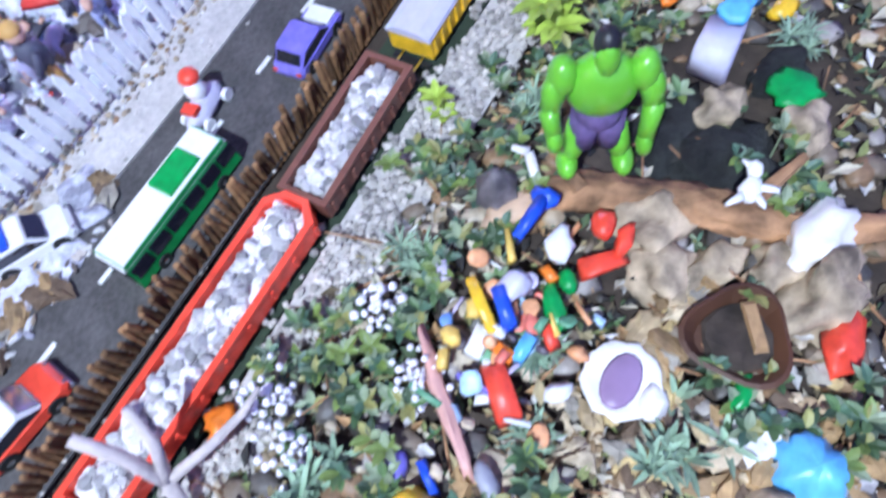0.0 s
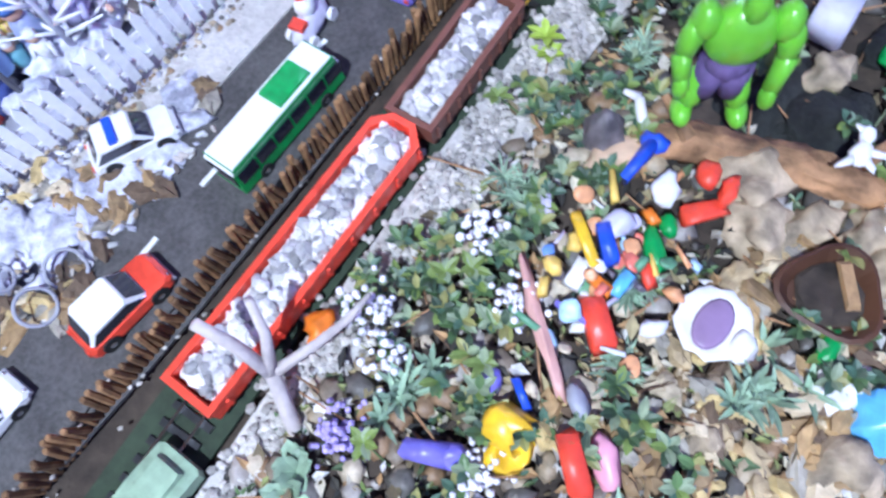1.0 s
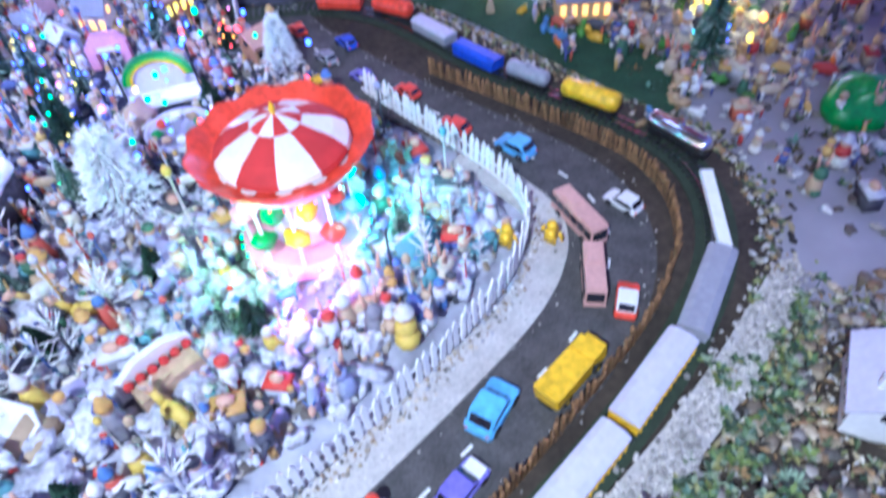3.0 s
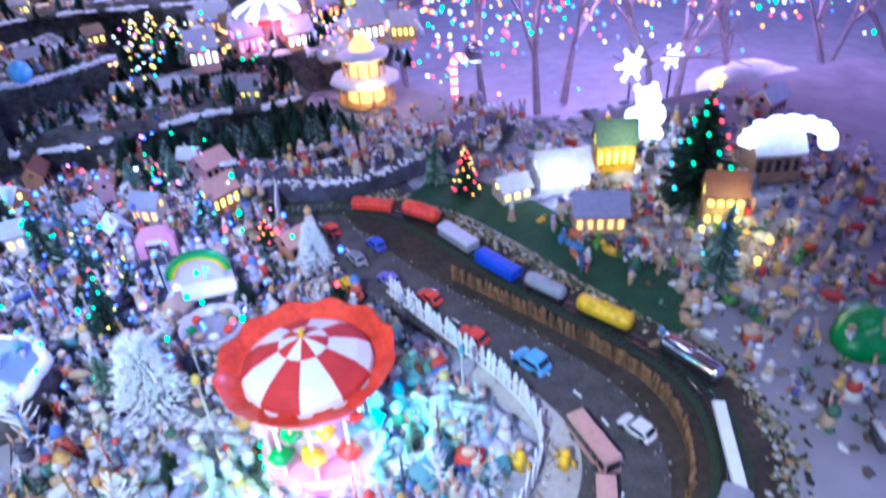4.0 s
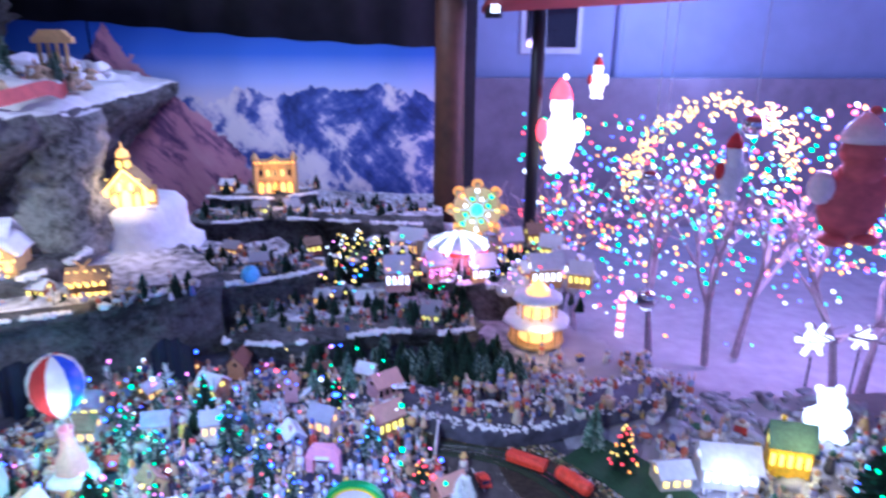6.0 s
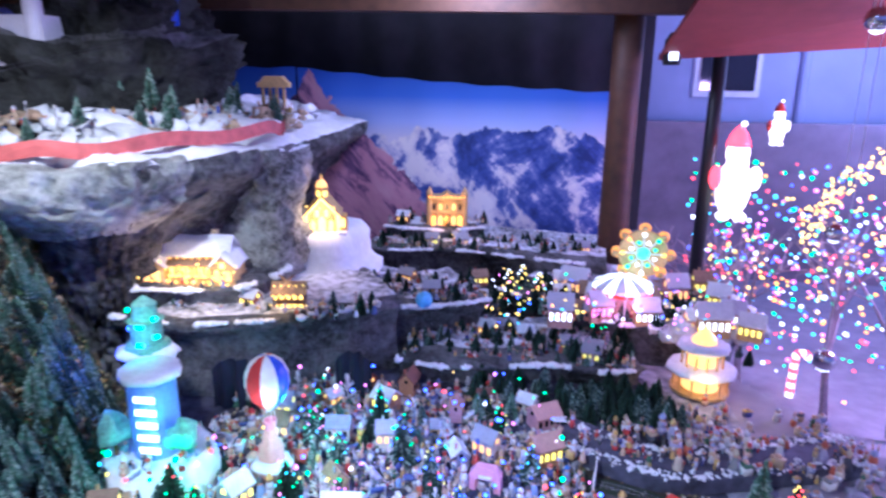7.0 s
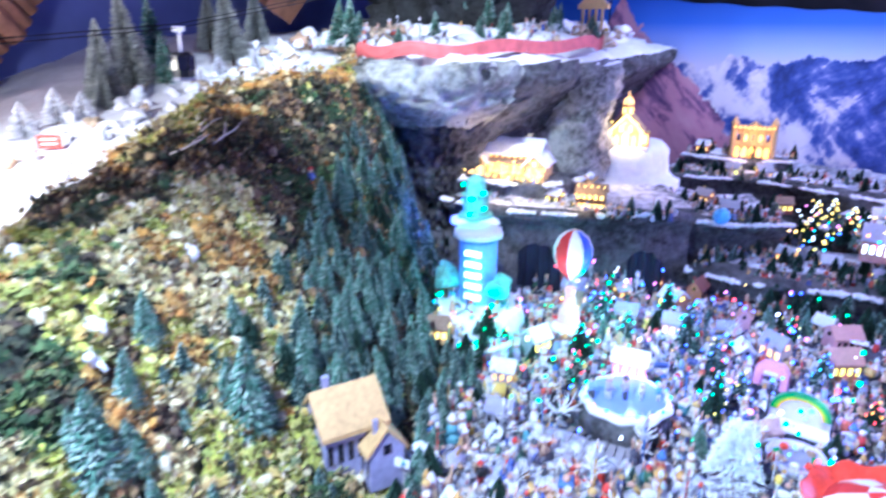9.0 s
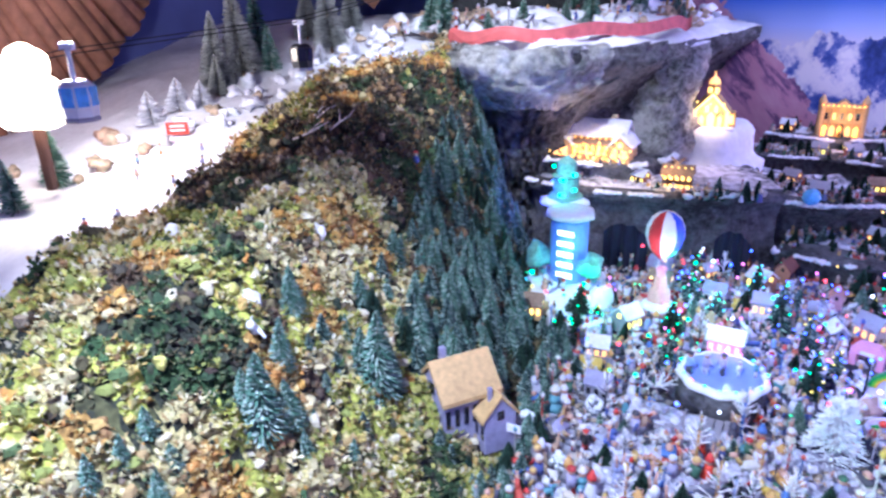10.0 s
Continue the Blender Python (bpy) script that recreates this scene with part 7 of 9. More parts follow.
for i in range(7):
    xx = -0.108 + 0.036 * i
    part("window", Geo().box((xx, -0.052, 0.045), (0.022, 0.006, 0.062)), "warmlit" if i % 2 else "goldlit", lodge)
    part("dormer", Geo().ext([(xx - 0.013, 0.10), (xx + 0.013, 0.10), (xx, 0.124)], -0.058, -0.05), "warmlit", lodge)
    part("porch_post", Geo().tube((xx - 0.018, -0.10, 0), (xx - 0.018, -0.10, 0.095), 0.004, 0.004, 7), "ochrewood", lodge)
part("porch_roof", Geo().box((0, -0.08, 0.10), (0.25, 0.07, 0.008), 0, 0.97, 0, 14), "roofbrown", lodge)
part("porch_floor", Geo().box((0, -0.09, 0.006), (0.46, 0.12, 0.012)), "ochrewood", lodge)
part("chimney", Geo().box((0.09, 0.05, 0.20), (0.03, 0.03, 0.07)), "stone", lodge)
for i in range(22):
    bulb("orangelit" if i % 3 == 0 else "goldlit", (-0.235 + 0.0224 * i, -0.125 - 0.012 * (i % 2), 0.02 + 0.075 * (i % 4 == 1) + 0.012 * (i % 3)), lodge, 0.0062)
for i in range(9):
    doll(-1.94 + 0.05 * i, 2.905 + 0.01 * (i % 3), 0.482, (0, 1, 2)[i % 3], 0.9)
lodge_tree = led_tree(-1.95, 2.93, 0.49, 0.20, 0.05, ["goldlit", "yellowlit"], "small fir covered in golden lights", n=26, size=0.006)
for i in range(30):
    bulb("goldlit", (-1.90 + 0.42 * i / 29, 2.915 - 0.01 * math.sin(i), 0.505 + 0.03 * (i % 3)), None, 0.006)["label"] = "golden bulb of a light string on the ledge"
lamp("lodge_lamp", "POINT", (-1.66, 2.82, 0.62), 1.8, (1.0, 0.6, 0.22), 0.05)
wm = house(-1.23, 2.985, 0.38, 10, 0.15, 0.09, 0.085, "postwood", "roofbrown", "goldlit", "dark brown windmill house strung with golden bulbs", rows=2, name="windmill_house")
for i in range(4):
    part("sail", Geo().box((0, -0.06, 0.15), (0.010, 0.004, 0.10), 0, 0.7, 0, 0, 45 + 90 * i), "roofbrown", wm)
for i in range(16):
    bulb("goldlit", (-0.085 + 0.0113 * i, -0.058, 0.03 + 0.05 * (i % 3)), wm, 0.0042)
lamp("windmill_lamp", "POINT", (-1.24, 2.86, 0.50), 0.8, (1.0, 0.6, 0.2), 0.03)


church = thing("church", "glowing golden toy church with a gabled front and domed belfry", "toy church", pose(-1.27, 3.66, 0.605, 0, 0, 14))
part("nave", Geo().ext([(-0.085, 0), (0.085, 0), (0.085, 0.10), (0, 0.19), (-0.085, 0.10)], -0.08, 0.16), "ochrewood", church)
part("nave_roof", snow_roof(0.25, 0.21, 0.088, 0.108, (0, 0.04), False, 0.010), "ochrewood", church, smooth=True)
for xx, w_, h_, zz in ((-0.05, 0.026, 0.062, 0.04), (0.05, 0.026, 0.062, 0.04), (0, 0.044, 0.085, 0.046), (-0.026, 0.020, 0.04, 0.112), (0.026, 0.020, 0.04, 0.112)):
    part("window", Geo().ext([(xx - w_ / 2, zz - h_ / 2), (xx + w_ / 2, zz - h_ / 2), (xx + w_ / 2, zz + h_ * 0.3), (xx, zz + h_ * 0.62), (xx - w_ / 2, zz + h_ * 0.3)], -0.085, -0.079), "goldlit", church)
for sx in (-1, 1):
    part("gable_trim", Geo().tube((sx * 0.10, -0.084, 0.088), (0, -0.084, 0.198), 0.006, 0.006, 8), "goldlit", church)
    part("corner_pillar", Geo().tube((sx * 0.088, -0.082, 0), (sx * 0.088, -0.082, 0.10), 0.010, 0.009, 10), "goldlit", church)
part("annexe", Geo().box((0.11, 0.0, 0.045), (0.06, 0.10, 0.09), 0, 0.95), "ochrewood", church)
part("annexe_window", Geo().box((0.11, -0.052, 0.05), (0.03, 0.005, 0.05)), "goldlit", church)
belfry = part("belfry", Geo().lathe([(0.034, 0.17), (0.034, 0.185), (0.028, 0.19), (0.028, 0.235), (0.036, 0.24), (0.034, 0.25)], (0, 0.0, 0), 12), "ochrewood", church)
part("belfry_dome", Geo().lathe([(0.032, 0.25), (0.030, 0.268), (0.018, 0.285), (0.005, 0.292), (0.003, 0.315), (0.0005, 0.325)], (0, 0.0, 0), 14), "warmlit", belfry, smooth=True)
for i in range(6):
    a = 1.047 * i
    part("belfry_opening", Geo().box((0.029 * math.cos(a), 0.029 * math.sin(a), 0.212), (0.004, 0.014, 0.034), math.degrees(a)), "goldlit", belfry)
part("plinth", Geo().box((0.01, 0.02, -0.004), (0.25, 0.26, 0.02)), "snow", church)
ch2 = thing("church_lights", "dense golden light string wrapping the church", "string lights")
for i in range(16):
    bulb("goldlit", (-1.27 + random.gauss(0, 0.05), 3.60 + random.uniform(-0.02, 0.02), 0.64 + abs(random.gauss(0, 0.08))), ch2, 0.006)
lamp("church_lamp", "POINT", (-1.24, 3.50, 0.74), 1.8, (1.0, 0.62, 0.25), 0.05)
gh = thing("gatehouse", "glowing orange toy gatehouse with arches and a parapet", "toy building", pose(-0.68, 4.70, 0.415, 0, 0, 6))
part("block", Geo().box((0, 0, 0.10), (0.24, 0.14, 0.20), 0, 0.97), "ochrewood", gh)
for i in range(5):
    xx = -0.092 + 0.046 * i
    part("arch", Geo().ext([(xx - 0.015, 0.01), (xx + 0.015, 0.01), (xx + 0.015, 0.065), (xx, 0.085), (xx - 0.015, 0.065)], -0.075, -0.068), "warmlit" if i % 2 else "orangelit", gh)
    part("upper_window", Geo().box((xx, -0.070, 0.145), (0.018, 0.006, 0.042)), "warmlit" if i % 2 else "carglass", gh)
    part("pilaster", Geo().tube((xx - 0.023, -0.074, 0), (xx - 0.023, -0.074, 0.20), 0.005, 0.005, 8), "ochrewood", gh)
part("cornice", Geo().box((0, 0, 0.105), (0.26, 0.16, 0.012)), "ochrewood", gh)
part("parapet", Geo().box((0, 0, 0.206), (0.27, 0.17, 0.014)), "ochrewood", gh)
part("pediment", Geo().ext([(-0.05, 0.213), (0.05, 0.213), (0, 0.25)], -0.08, 0.06), "ochrewood", gh)
for sx in (-1, 1):
    part("turret", Geo().lathe([(0.022, 0), (0.022, 0.23), (0.027, 0.235), (0.024, 0.25), (0.002, 0.29)], (sx * 0.125, -0.06, 0), 12), "ochrewood", gh)
for i in range(9):
    bulb("orangelit", (-0.12 + 0.03 * i, -0.088, 0.218), gh, 0.007)
lamp("gatehouse_lamp", "POINT", (-0.66, 4.52, 0.56), 1.2, (1.0, 0.5, 0.15), 0.05)
tp = thing("temple_gate", "small ochre toy temple gate with columns", "toy temple", pose(-1.61, 3.9, 1.19, 0, 0, 10))
part("base", Geo().box((0, 0, 0.04), (0.17, 0.10, 0.08)), "stone", tp)
for s in (-0.06, -0.02, 0.02, 0.06):
    part("column", Geo().tube((s, -0.035, 0.08), (s, -0.035, 0.20), 0.010, 0.009, 10), "ochrewood", tp)
part("beam", Geo().box((0, 0, 0.215), (0.18, 0.10, 0.03)), "ochrewood", tp)
part("pediment", Geo().ext([(-0.08, 0.23), (0.08, 0.23), (0.05, 0.265), (-0.05, 0.265)], -0.05, 0.05), "ochrewood", tp)

# ---- ridge: red ribbon, snow heaps, trees, crag things ----
g = Geo()
edge = smooth_line([(-2.27, 2.40), (-2.05, 2.38), (-1.78, 2.47), (-1.60, 2.82), (-1.42, 3.33), (-1.36, 3.42)], 3)
for k, (x, y) in enumerate(edge):
    w = 0.012 * math.sin(k * 0.55)
    for dz, d in ((-0.004, 0.0), (0.026 + w, -0.005), (0.058, 0.0), (0.060, 0.003), (-0.004, 0.004)):
        g.v.append((x + d + w * 0.4 - 0.012, y - 0.03 + d, 1.155 + dz + w + 0.03 * k / len(edge)))
for k in range(len(edge) - 1):
    for j in range(5):
        g.f.append((k * 5 + j, k * 5 + (j + 1) % 5, k * 5 + 5 + (j + 1) % 5, k * 5 + 5 + j))
g.m = [0] * len(g.f)
tagged(part("red_ribbon", g, "ribbonred"), "red cloth ribbon draped along the snowy ridge", "ribbon")
stone(-2.05, 2.95, 1.20, (0.15, 0.09, 0.10), "round white snow dome on the ridge", "snow", "snow_dome", 0.2)
stone(-1.72, 3.45, 1.20, (0.18, 0.08, 0.06), "low white snow heap on the ridge", "snow", "snow_mound", 0.4)
for i in range(150):
    f = random.random()
    back = random.uniform(0.05, 0.6)
    x, y = -2.75 + 1.3 * f + random.gauss(0, 0.06), 2.12 + 1.4 * f + back
    q = random.uniform(0.012, 0.04)
    stone(x, y, 1.165 + 0.15 * back + q * 0.5 + 0.02 * random.random(), (q * 1.5, q, q * random.uniform(0.7, 1.2)), "lumpy cotton snow or pale fungus on the ridge", random.choice(("snow", "snow", "snow", "cotton", "clay", "stone")), "snow_lump", 1.0, n=10)
for i in range(110):
    f = random.random()
    back = random.uniform(0.08, 0.5)
    x, y = -2.5 + 1.0 * f + random.gauss(0, 0.05), 2.15 + 1.4 * f + back
    zz = 1.165 + 0.15 * back + 0.03 * random.random()
    if i % 6 == 0:
        fir(random.choice((0, 2, 4)), x, y, zz - 0.02, random.uniform(0.7, 1.1))
    elif i % 3 == 0:
        stone(x, y, zz, (random.uniform(0.03, 0.07), 0.04, 0.04), "knobbly white and ochre fungus-like stone", random.choice(("snow", "clay", "stone")), "ridge_stone", 0.9)
    else:
        doll(x, y, zz, None, random.uniform(1.0, 1.6))
cas = thing("grey_castle", "grey castle-like toy tower on the crag", "toy castle", pose(-2.60, 3.22, 1.50))
part("wall", Geo().box((0, 0, 0.12), (0.30, 0.16, 0.24), 0, 0.86), "lilacroof", cas)
part("tower", Geo().lathe([(0.05, 0), (0.045, 0.34), (0.055, 0.35), (0.05, 0.37), (0.005, 0.46)], (0.08, -0.05, 0), 14), "lilacroof", cas)
for i in range(4):
    part("window", Geo().box((-0.09 + 0.045 * i, -0.079, 0.09), (0.018, 0.006, 0.028), 0, 1, 0, -6), "carglass", cas)
ms = thing("crag_mast", "striped red and blue lit mast on the crag", "mast", pose(-2.50, 3.18, 1.62))
for i in range(7):
    part("segment", Geo().tube((0, 0, 0.06 * i), (0, 0, 0.06 * i + 0.058), 0.022, 0.022, 10), ("redplastic", "whiteplastic", "blueplastic")[i % 3], ms)
for x, y, s in [(-2.2, 3.3, 1.1), (-2.05, 3.5, 0.9), (-1.95, 3.3, 0.8), (-2.75, 2.9, 1.2)]:
    fir(4, x, y, 1.15, s)
cl = thing("blue_cylinder", "dark blue metal pipe standing on the crag", "pipe", pose(-2.2, 3.8, 1.65))
part("tube", Geo().tube((0, 0, 0), (0, 0, 0.4), 0.08, 0.08, 18), "blueplastic", cl)
pole_w = thing("white_pole", "thin white pole standing on the crag", "pole", pose(-2.33, 3.7, 1.6))
part("tube", Geo().tube((0, 0, 0), (0, 0, 0.4), 0.02, 0.02, 12), "whiteplastic", pole_w)

# ---- hill: moss, firs, snow slope with skiers, gondolas ----
rnd = random.Random(8)
KINDS = ("moss", "brownmoss", "greenmoss", "palelichen", "darkmoss", "ochremoss")
BEDS = ["mossbed", "brownbed", "greenbed", "lichenbed", "darkbed", "ochrebed"]
OCHRE = ((-1.77, 1.01, 0.09), (-1.53, -0.02, 0.09), (-1.42, 0.36, 0.06), (-1.85, 0.33, 0.07), (-1.70, 0.16, 0.05), (-1.60, 0.72, 0.05), (-2.25, 1.55, 0.10), (-2.05, 1.0, 0.05), (-1.36, 0.12, 0.07))
LIME = ((-1.84, 0.88, 0.09), (-1.75, -0.03, 0.10), (-1.37, 0.22, 0.08), (-1.62, 0.64, 0.05), (-1.9, 0.5, 0.08), (-2.3, 1.35, 0.07), (-1.30, 0.62, 0.05), (-1.95, 0.2, 0.09))


def cushion(x, y):
    """Height of the moss cushions over the soil, and the heart of the cushion under a place."""
    p = Vector((x, y, height(x, y))) * 11
    p += 0.35 * noise.noise_vector(p * 1.7)
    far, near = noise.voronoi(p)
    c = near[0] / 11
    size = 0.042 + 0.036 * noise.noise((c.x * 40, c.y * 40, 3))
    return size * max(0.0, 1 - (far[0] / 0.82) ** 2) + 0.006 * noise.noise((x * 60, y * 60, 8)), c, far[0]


def moss_kind(x, y, c):
    """Which growth covers a cushion: patches of their own along the slope, dead leaves on the upper bank, dark growth
    for the ravine's shade.
    """
    u = -x - toe(y)
    r = 0.5 + 0.5 * noise.cell(Vector((c.x * 97, c.y * 97, 5)))
    for spots, k in ((OCHRE, 5), (LIME, 0)):
        for a, b, q in spots:
            if math.hypot(c.x - a, c.y - b) < q * (0.7 + 0.5 * r):
                return k if r < 0.85 else 3
    if math.hypot((c.x + 1.52) * 1.1, c.y - 0.24) < 0.13 + 0.04 * r:
        return 2 if r < 0.8 else 4
    if y > 0.95 and u > snow_line(y) - 0.16 + 0.08 * r:
        return (5, 0, 3, 1)[int(r * 3.99)]
    if y > 0.62 and u > 0.60 - 0.12 * (y > 1.1) and u > 0.9 - 0.35 * (y - 0.62):
        return (1, 4, 1, 4, 2, 1)[int(r * 5.9)]
    # ravine bank: its shade is painted by choosing mostly dark growth
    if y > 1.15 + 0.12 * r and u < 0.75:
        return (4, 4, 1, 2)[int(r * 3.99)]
    q = noise.noise((c.x * 3.2, c.y * 3.2, 2)) + 0.9 * (r - 0.5)
    return 2 if q < -0.50 else 4 if q < -0.40 else 0 if q < 0.02 else 3 if q < 0.30 else 5 if q < 0.36 else 1 if q < 0.46 else 3


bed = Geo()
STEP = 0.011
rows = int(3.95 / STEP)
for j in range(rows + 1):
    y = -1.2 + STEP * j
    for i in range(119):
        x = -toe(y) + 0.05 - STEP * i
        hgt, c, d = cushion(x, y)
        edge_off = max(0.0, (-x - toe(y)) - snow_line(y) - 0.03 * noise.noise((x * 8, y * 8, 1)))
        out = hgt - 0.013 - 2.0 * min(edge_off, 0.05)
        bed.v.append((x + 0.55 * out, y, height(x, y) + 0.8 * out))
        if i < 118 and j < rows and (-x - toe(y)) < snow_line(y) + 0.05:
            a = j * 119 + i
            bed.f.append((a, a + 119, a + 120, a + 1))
            # creases between cushions get the dark bed, shade put into the colour
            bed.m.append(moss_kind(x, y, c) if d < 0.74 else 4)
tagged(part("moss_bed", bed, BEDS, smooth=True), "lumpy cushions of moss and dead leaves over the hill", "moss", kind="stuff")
cover = {k: Geo() for k in KINDS}
for i in range(46000):
    y = rnd.uniform(-1.2, 2.75)
    u = rnd.uniform(-0.05, 1.25)
    x = -toe(y) - u
    if u > snow_line(y) + rnd.gauss(0, 0.03):
        continue
    hgt, cc_, d = cushion(x, y)
    kind = KINDS[moss_kind(x, y, cc_)]
    if d > 0.72 and rnd.random() < 0.7:
        continue
    z, x = height(x, y) + 0.8 * hgt - 0.012, x + 0.5 * hgt
    s = rnd.choice((0.005, 0.007, 0.009, 0.012, 0.016))
    c = cover[kind if rnd.random() < (0.95 if kind in ("darkmoss", "brownmoss") else 0.74) else rnd.choice(KINDS)]
    if rnd.random() < 0.86:
        for k in range(rnd.choice((3, 4, 5))):
            a, up, l = rnd.uniform(0, 6.28), rnd.uniform(0.1, 1.3), s * rnd.uniform(1.0, 2.2)
            ca, sa, w = math.cos(a), math.sin(a), s * 0.45
            e = (x + ca * l * math.cos(up), y + sa * l * math.cos(up), z + l * math.sin(up))
            m0 = (x + ca * l * 0.5, y + sa * l * 0.5, z + l * 0.55 * math.sin(up) + 0.002)
            c.add([(x, y, z), (m0[0] - sa * w, m0[1] + ca * w, m0[2]), e, (m0[0] + sa * w, m0[1] - ca * w, m0[2])], [(0, 1, 2), (0, 2, 3)])
    else:
        c.ball((x, y, z + s * 0.3), (s * rnd.uniform(0.9, 1.5), s, s * rnd.uniform(0.6, 1.3)), 5, 4, 0.9, rz=rnd.uniform(0, 3))
for kind, lab in zip(KINDS, ("yellow-green moss and leaves on the hill", "brown dead leaves on the hill", "deep green moss patches on the hill", "pale lichen and stones on the hill", "moss of the ravine bank, its shade put into dark brown and green", "ochre and rust-coloured leaves on the hill")):
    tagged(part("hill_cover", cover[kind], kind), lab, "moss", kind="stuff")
# bare dead sticks lying on the upper bank
for x, y, l, a in ((-2.10, 1.10, 0.16, 20), (-2.02, 1.22, 0.13, 75), (-2.16, 1.28, 0.12, -30)):
    st = thing("dead_twig", "bare grey forked twig on the mossy bank", "twig", pose(x, y, height(x, y) + 0.02, 0, -8, a))
    part("stem", Geo().path([(0, 0, 0), (l * 0.4, 0.01, 0.015), (l * 0.7, -0.004, 0.03), (l, 0.01, 0.05)], (0.004, 0.0035, 0.003, 0.0015), 7), "branchwood", st, smooth=True)
    part("side_twig", Geo().path([(l * 0.4, 0.01, 0.015), (l * 0.6, 0.04, 0.04), (l * 0.7, 0.07, 0.05)], (0.003, 0.002, 0.001), 6), "branchwood", st, smooth=True)

for i in range(330):
    y = rnd.uniform(0.72, 2.4)
    u = rnd.uniform(-0.12, 0.52 if y > 1.1 else 0.36 - 0.2 * (y < 0.9))
    x = -toe(y) - u + 0.06
    if free(x, y, 0.018):
        claim(x, y, 0.018)
        fir(rnd.choice((1, 1, 1, 3, 2, 0)), x, y, None, rnd.uniform(0.75, 1.25) * (0.62 if y < 0.9 else 1.0))
for x, y, k, s in [(-1.39, 0.72, 0, 1.65), (-1.43, 0.69, 0, 1.0), (-1.38, 0.78, 0, 0.9), (-1.39, 0.30, 0, 1.5), (-1.38, 0.38, 0, 1.0), (-1.42, 0.28, 0, 0.9), (-1.47, 0.54, 1, 0.9), (-1.47, 0.44, 0, 0.9), (-1.47, 0.06, 2, 1.0), (-1.45, -0.02, 2, 0.9), (-1.40, 0.07, 2, 1.1), (-1.45, -0.09, 2, 1.0), (-1.33, 0.38, 2, 0.9), (-1.29, 0.50, 2, 0.9),
                   (-1.38, 0.01, 0, 0.6), (-1.45, 0.62, 1, 0.8), (-1.43, 0.55, 2, 0.8), (-1.40, 0.66, 2, 0.8), (-1.65, 1.13, 0, 0.95), (-1.68, 1.28, 1, 1.1), (-1.49, 1.07, 0, 0.95), (-1.49, 0.95, 0, 0.8), (-1.45, 1.05, 2, 1.3), (-1.46, 1.23, 0, 0.85), (-1.41, 1.44, 0, 0.9), (-1.74, 1.38, 1, 1.0), (-1.65, 1.85, 0, 0.8), (-1.77, 1.28, 2, 1.0), (-1.62, 1.02, 1, 1.0), (-1.57, 0.99, 2, 1.2), (-1.58, 0.87, 0, 0.8), (-1.36, 0.44, 2, 0.8), (-1.32, 0.58, 1, 0.8)]:
    fir(k, x, y, None, s)
for x, y, k, s in [(-3.03, 1.64, 5, 1.15), (-2.98, 1.44, 5, 0.58), (-2.82, 2.06, 5, 1.05), (-3.2, 1.9, 4, 1.4), (-3.0, 1.09, 6, 1.0), (-2.92, 1.30, 6, 0.8), (-2.59, 0.32, 4, 0.8), (-2.95, 1.75, 4, 1.0), (-2.75, 1.90, 6, 0.7), (-2.66, 1.72, 6, 0.5), (-2.9, 2.3, 5, 0.8), (-3.15, 2.2, 5, 0.9), (-2.6, 2.0, 6, 0.6)]:
    fir(k, x, y, None, s)
for x, y, z, lab in ((-1.86, 1.53, 0.015, "small white and blue figurine on the mossy bank"),):
    ob = doll(x, y, height(x, y) + z, 1, 1.7, 30)
    if ob:
        ob["label"] = lab
wc = tagged(part("toy_cat", Geo().ball((0, 0, 0.02), (0.026, 0.014, 0.014), 10, 6).ball((0.03, 0, 0.034), 0.013, 9, 6).tube((-0.02, 0, 0.02), (-0.045, 0.012, 0.035), 0.006, 0.003, 7).tube((0.012, 0.01, 0.016), (0.02, 0.02, -0.01), 0.006, 0.004, 7).tube((-0.012, -0.01, 0.016), (-0.02, -0.02, -0.01), 0.006, 0.004, 7).tube((0.034, 0.006, 0.04), (0.036, 0.012, 0.056), 0.004, 0.001, 6), "whiteplastic", smooth=True), "white plastic toy cat sprawled on the moss", "toy cat")
wc.matrix_basis = pose(-1.505, 0.405, height(-1.505, 0.405) + 0.035, 20, -25, -50)
for x, y in [(-2.15, 0.42), (-2.25, 0.48), (-2.3, 0.72), (-2.45, 0.95), (-2.35, 0.88), (-2.62, 0.88), (-2.66, 0.80), (-2.1, 1.2), (-2.18, 1.3), (-2.2, 0.35), (-1.90, 1.5), (-2.05, 1.65), (-2.5, 0.7)]:
    doll(x, y, height(x, y) - 0.014, 1, 1.0)["label"] = "dark skier figurine on the snow slope"
for x, y in [(-1.97, 0.49), (-1.75, 0.87), (-1.59, 0.46), (-1.9, 0.8)]:
    stone(x, y, height(x, y) + 0.01, (0.028, 0.024, 0.03), "pale rounded stone among the moss", "shellwhite", "pale_stone", 0.3)
for i in range(52):
    y = rnd.uniform(1.1, 2.2)
    x = -toe(y) - snow_line(y) - rnd.uniform(0.02, 0.5)
    q = rnd.uniform(0.012, 0.034)
    stone(x, y, height(x, y) + q * 0.3, (q * 1.4, q, q * rnd.uniform(0.6, 1.1)), "lumpy white snow heap on the slope's edge", rnd.choice(("snow", "snow", "cotton", "snow", "stone")), "snow_lump", 1.0, n=10)
for i in range(11):
    x, y = rnd.uniform(-3.1, -2.7), rnd.uniform(0.5, 0.95)
    q = rnd.uniform(0.015, 0.04)
    stone(x, y, height(x, y) + q * 0.2, (q * 1.3, q, q * 0.8), "brown rounded stone at the snow slope's rim", rnd.choice(("clay", "stone", "shellwhite")), "stone", 0.7, n=10)
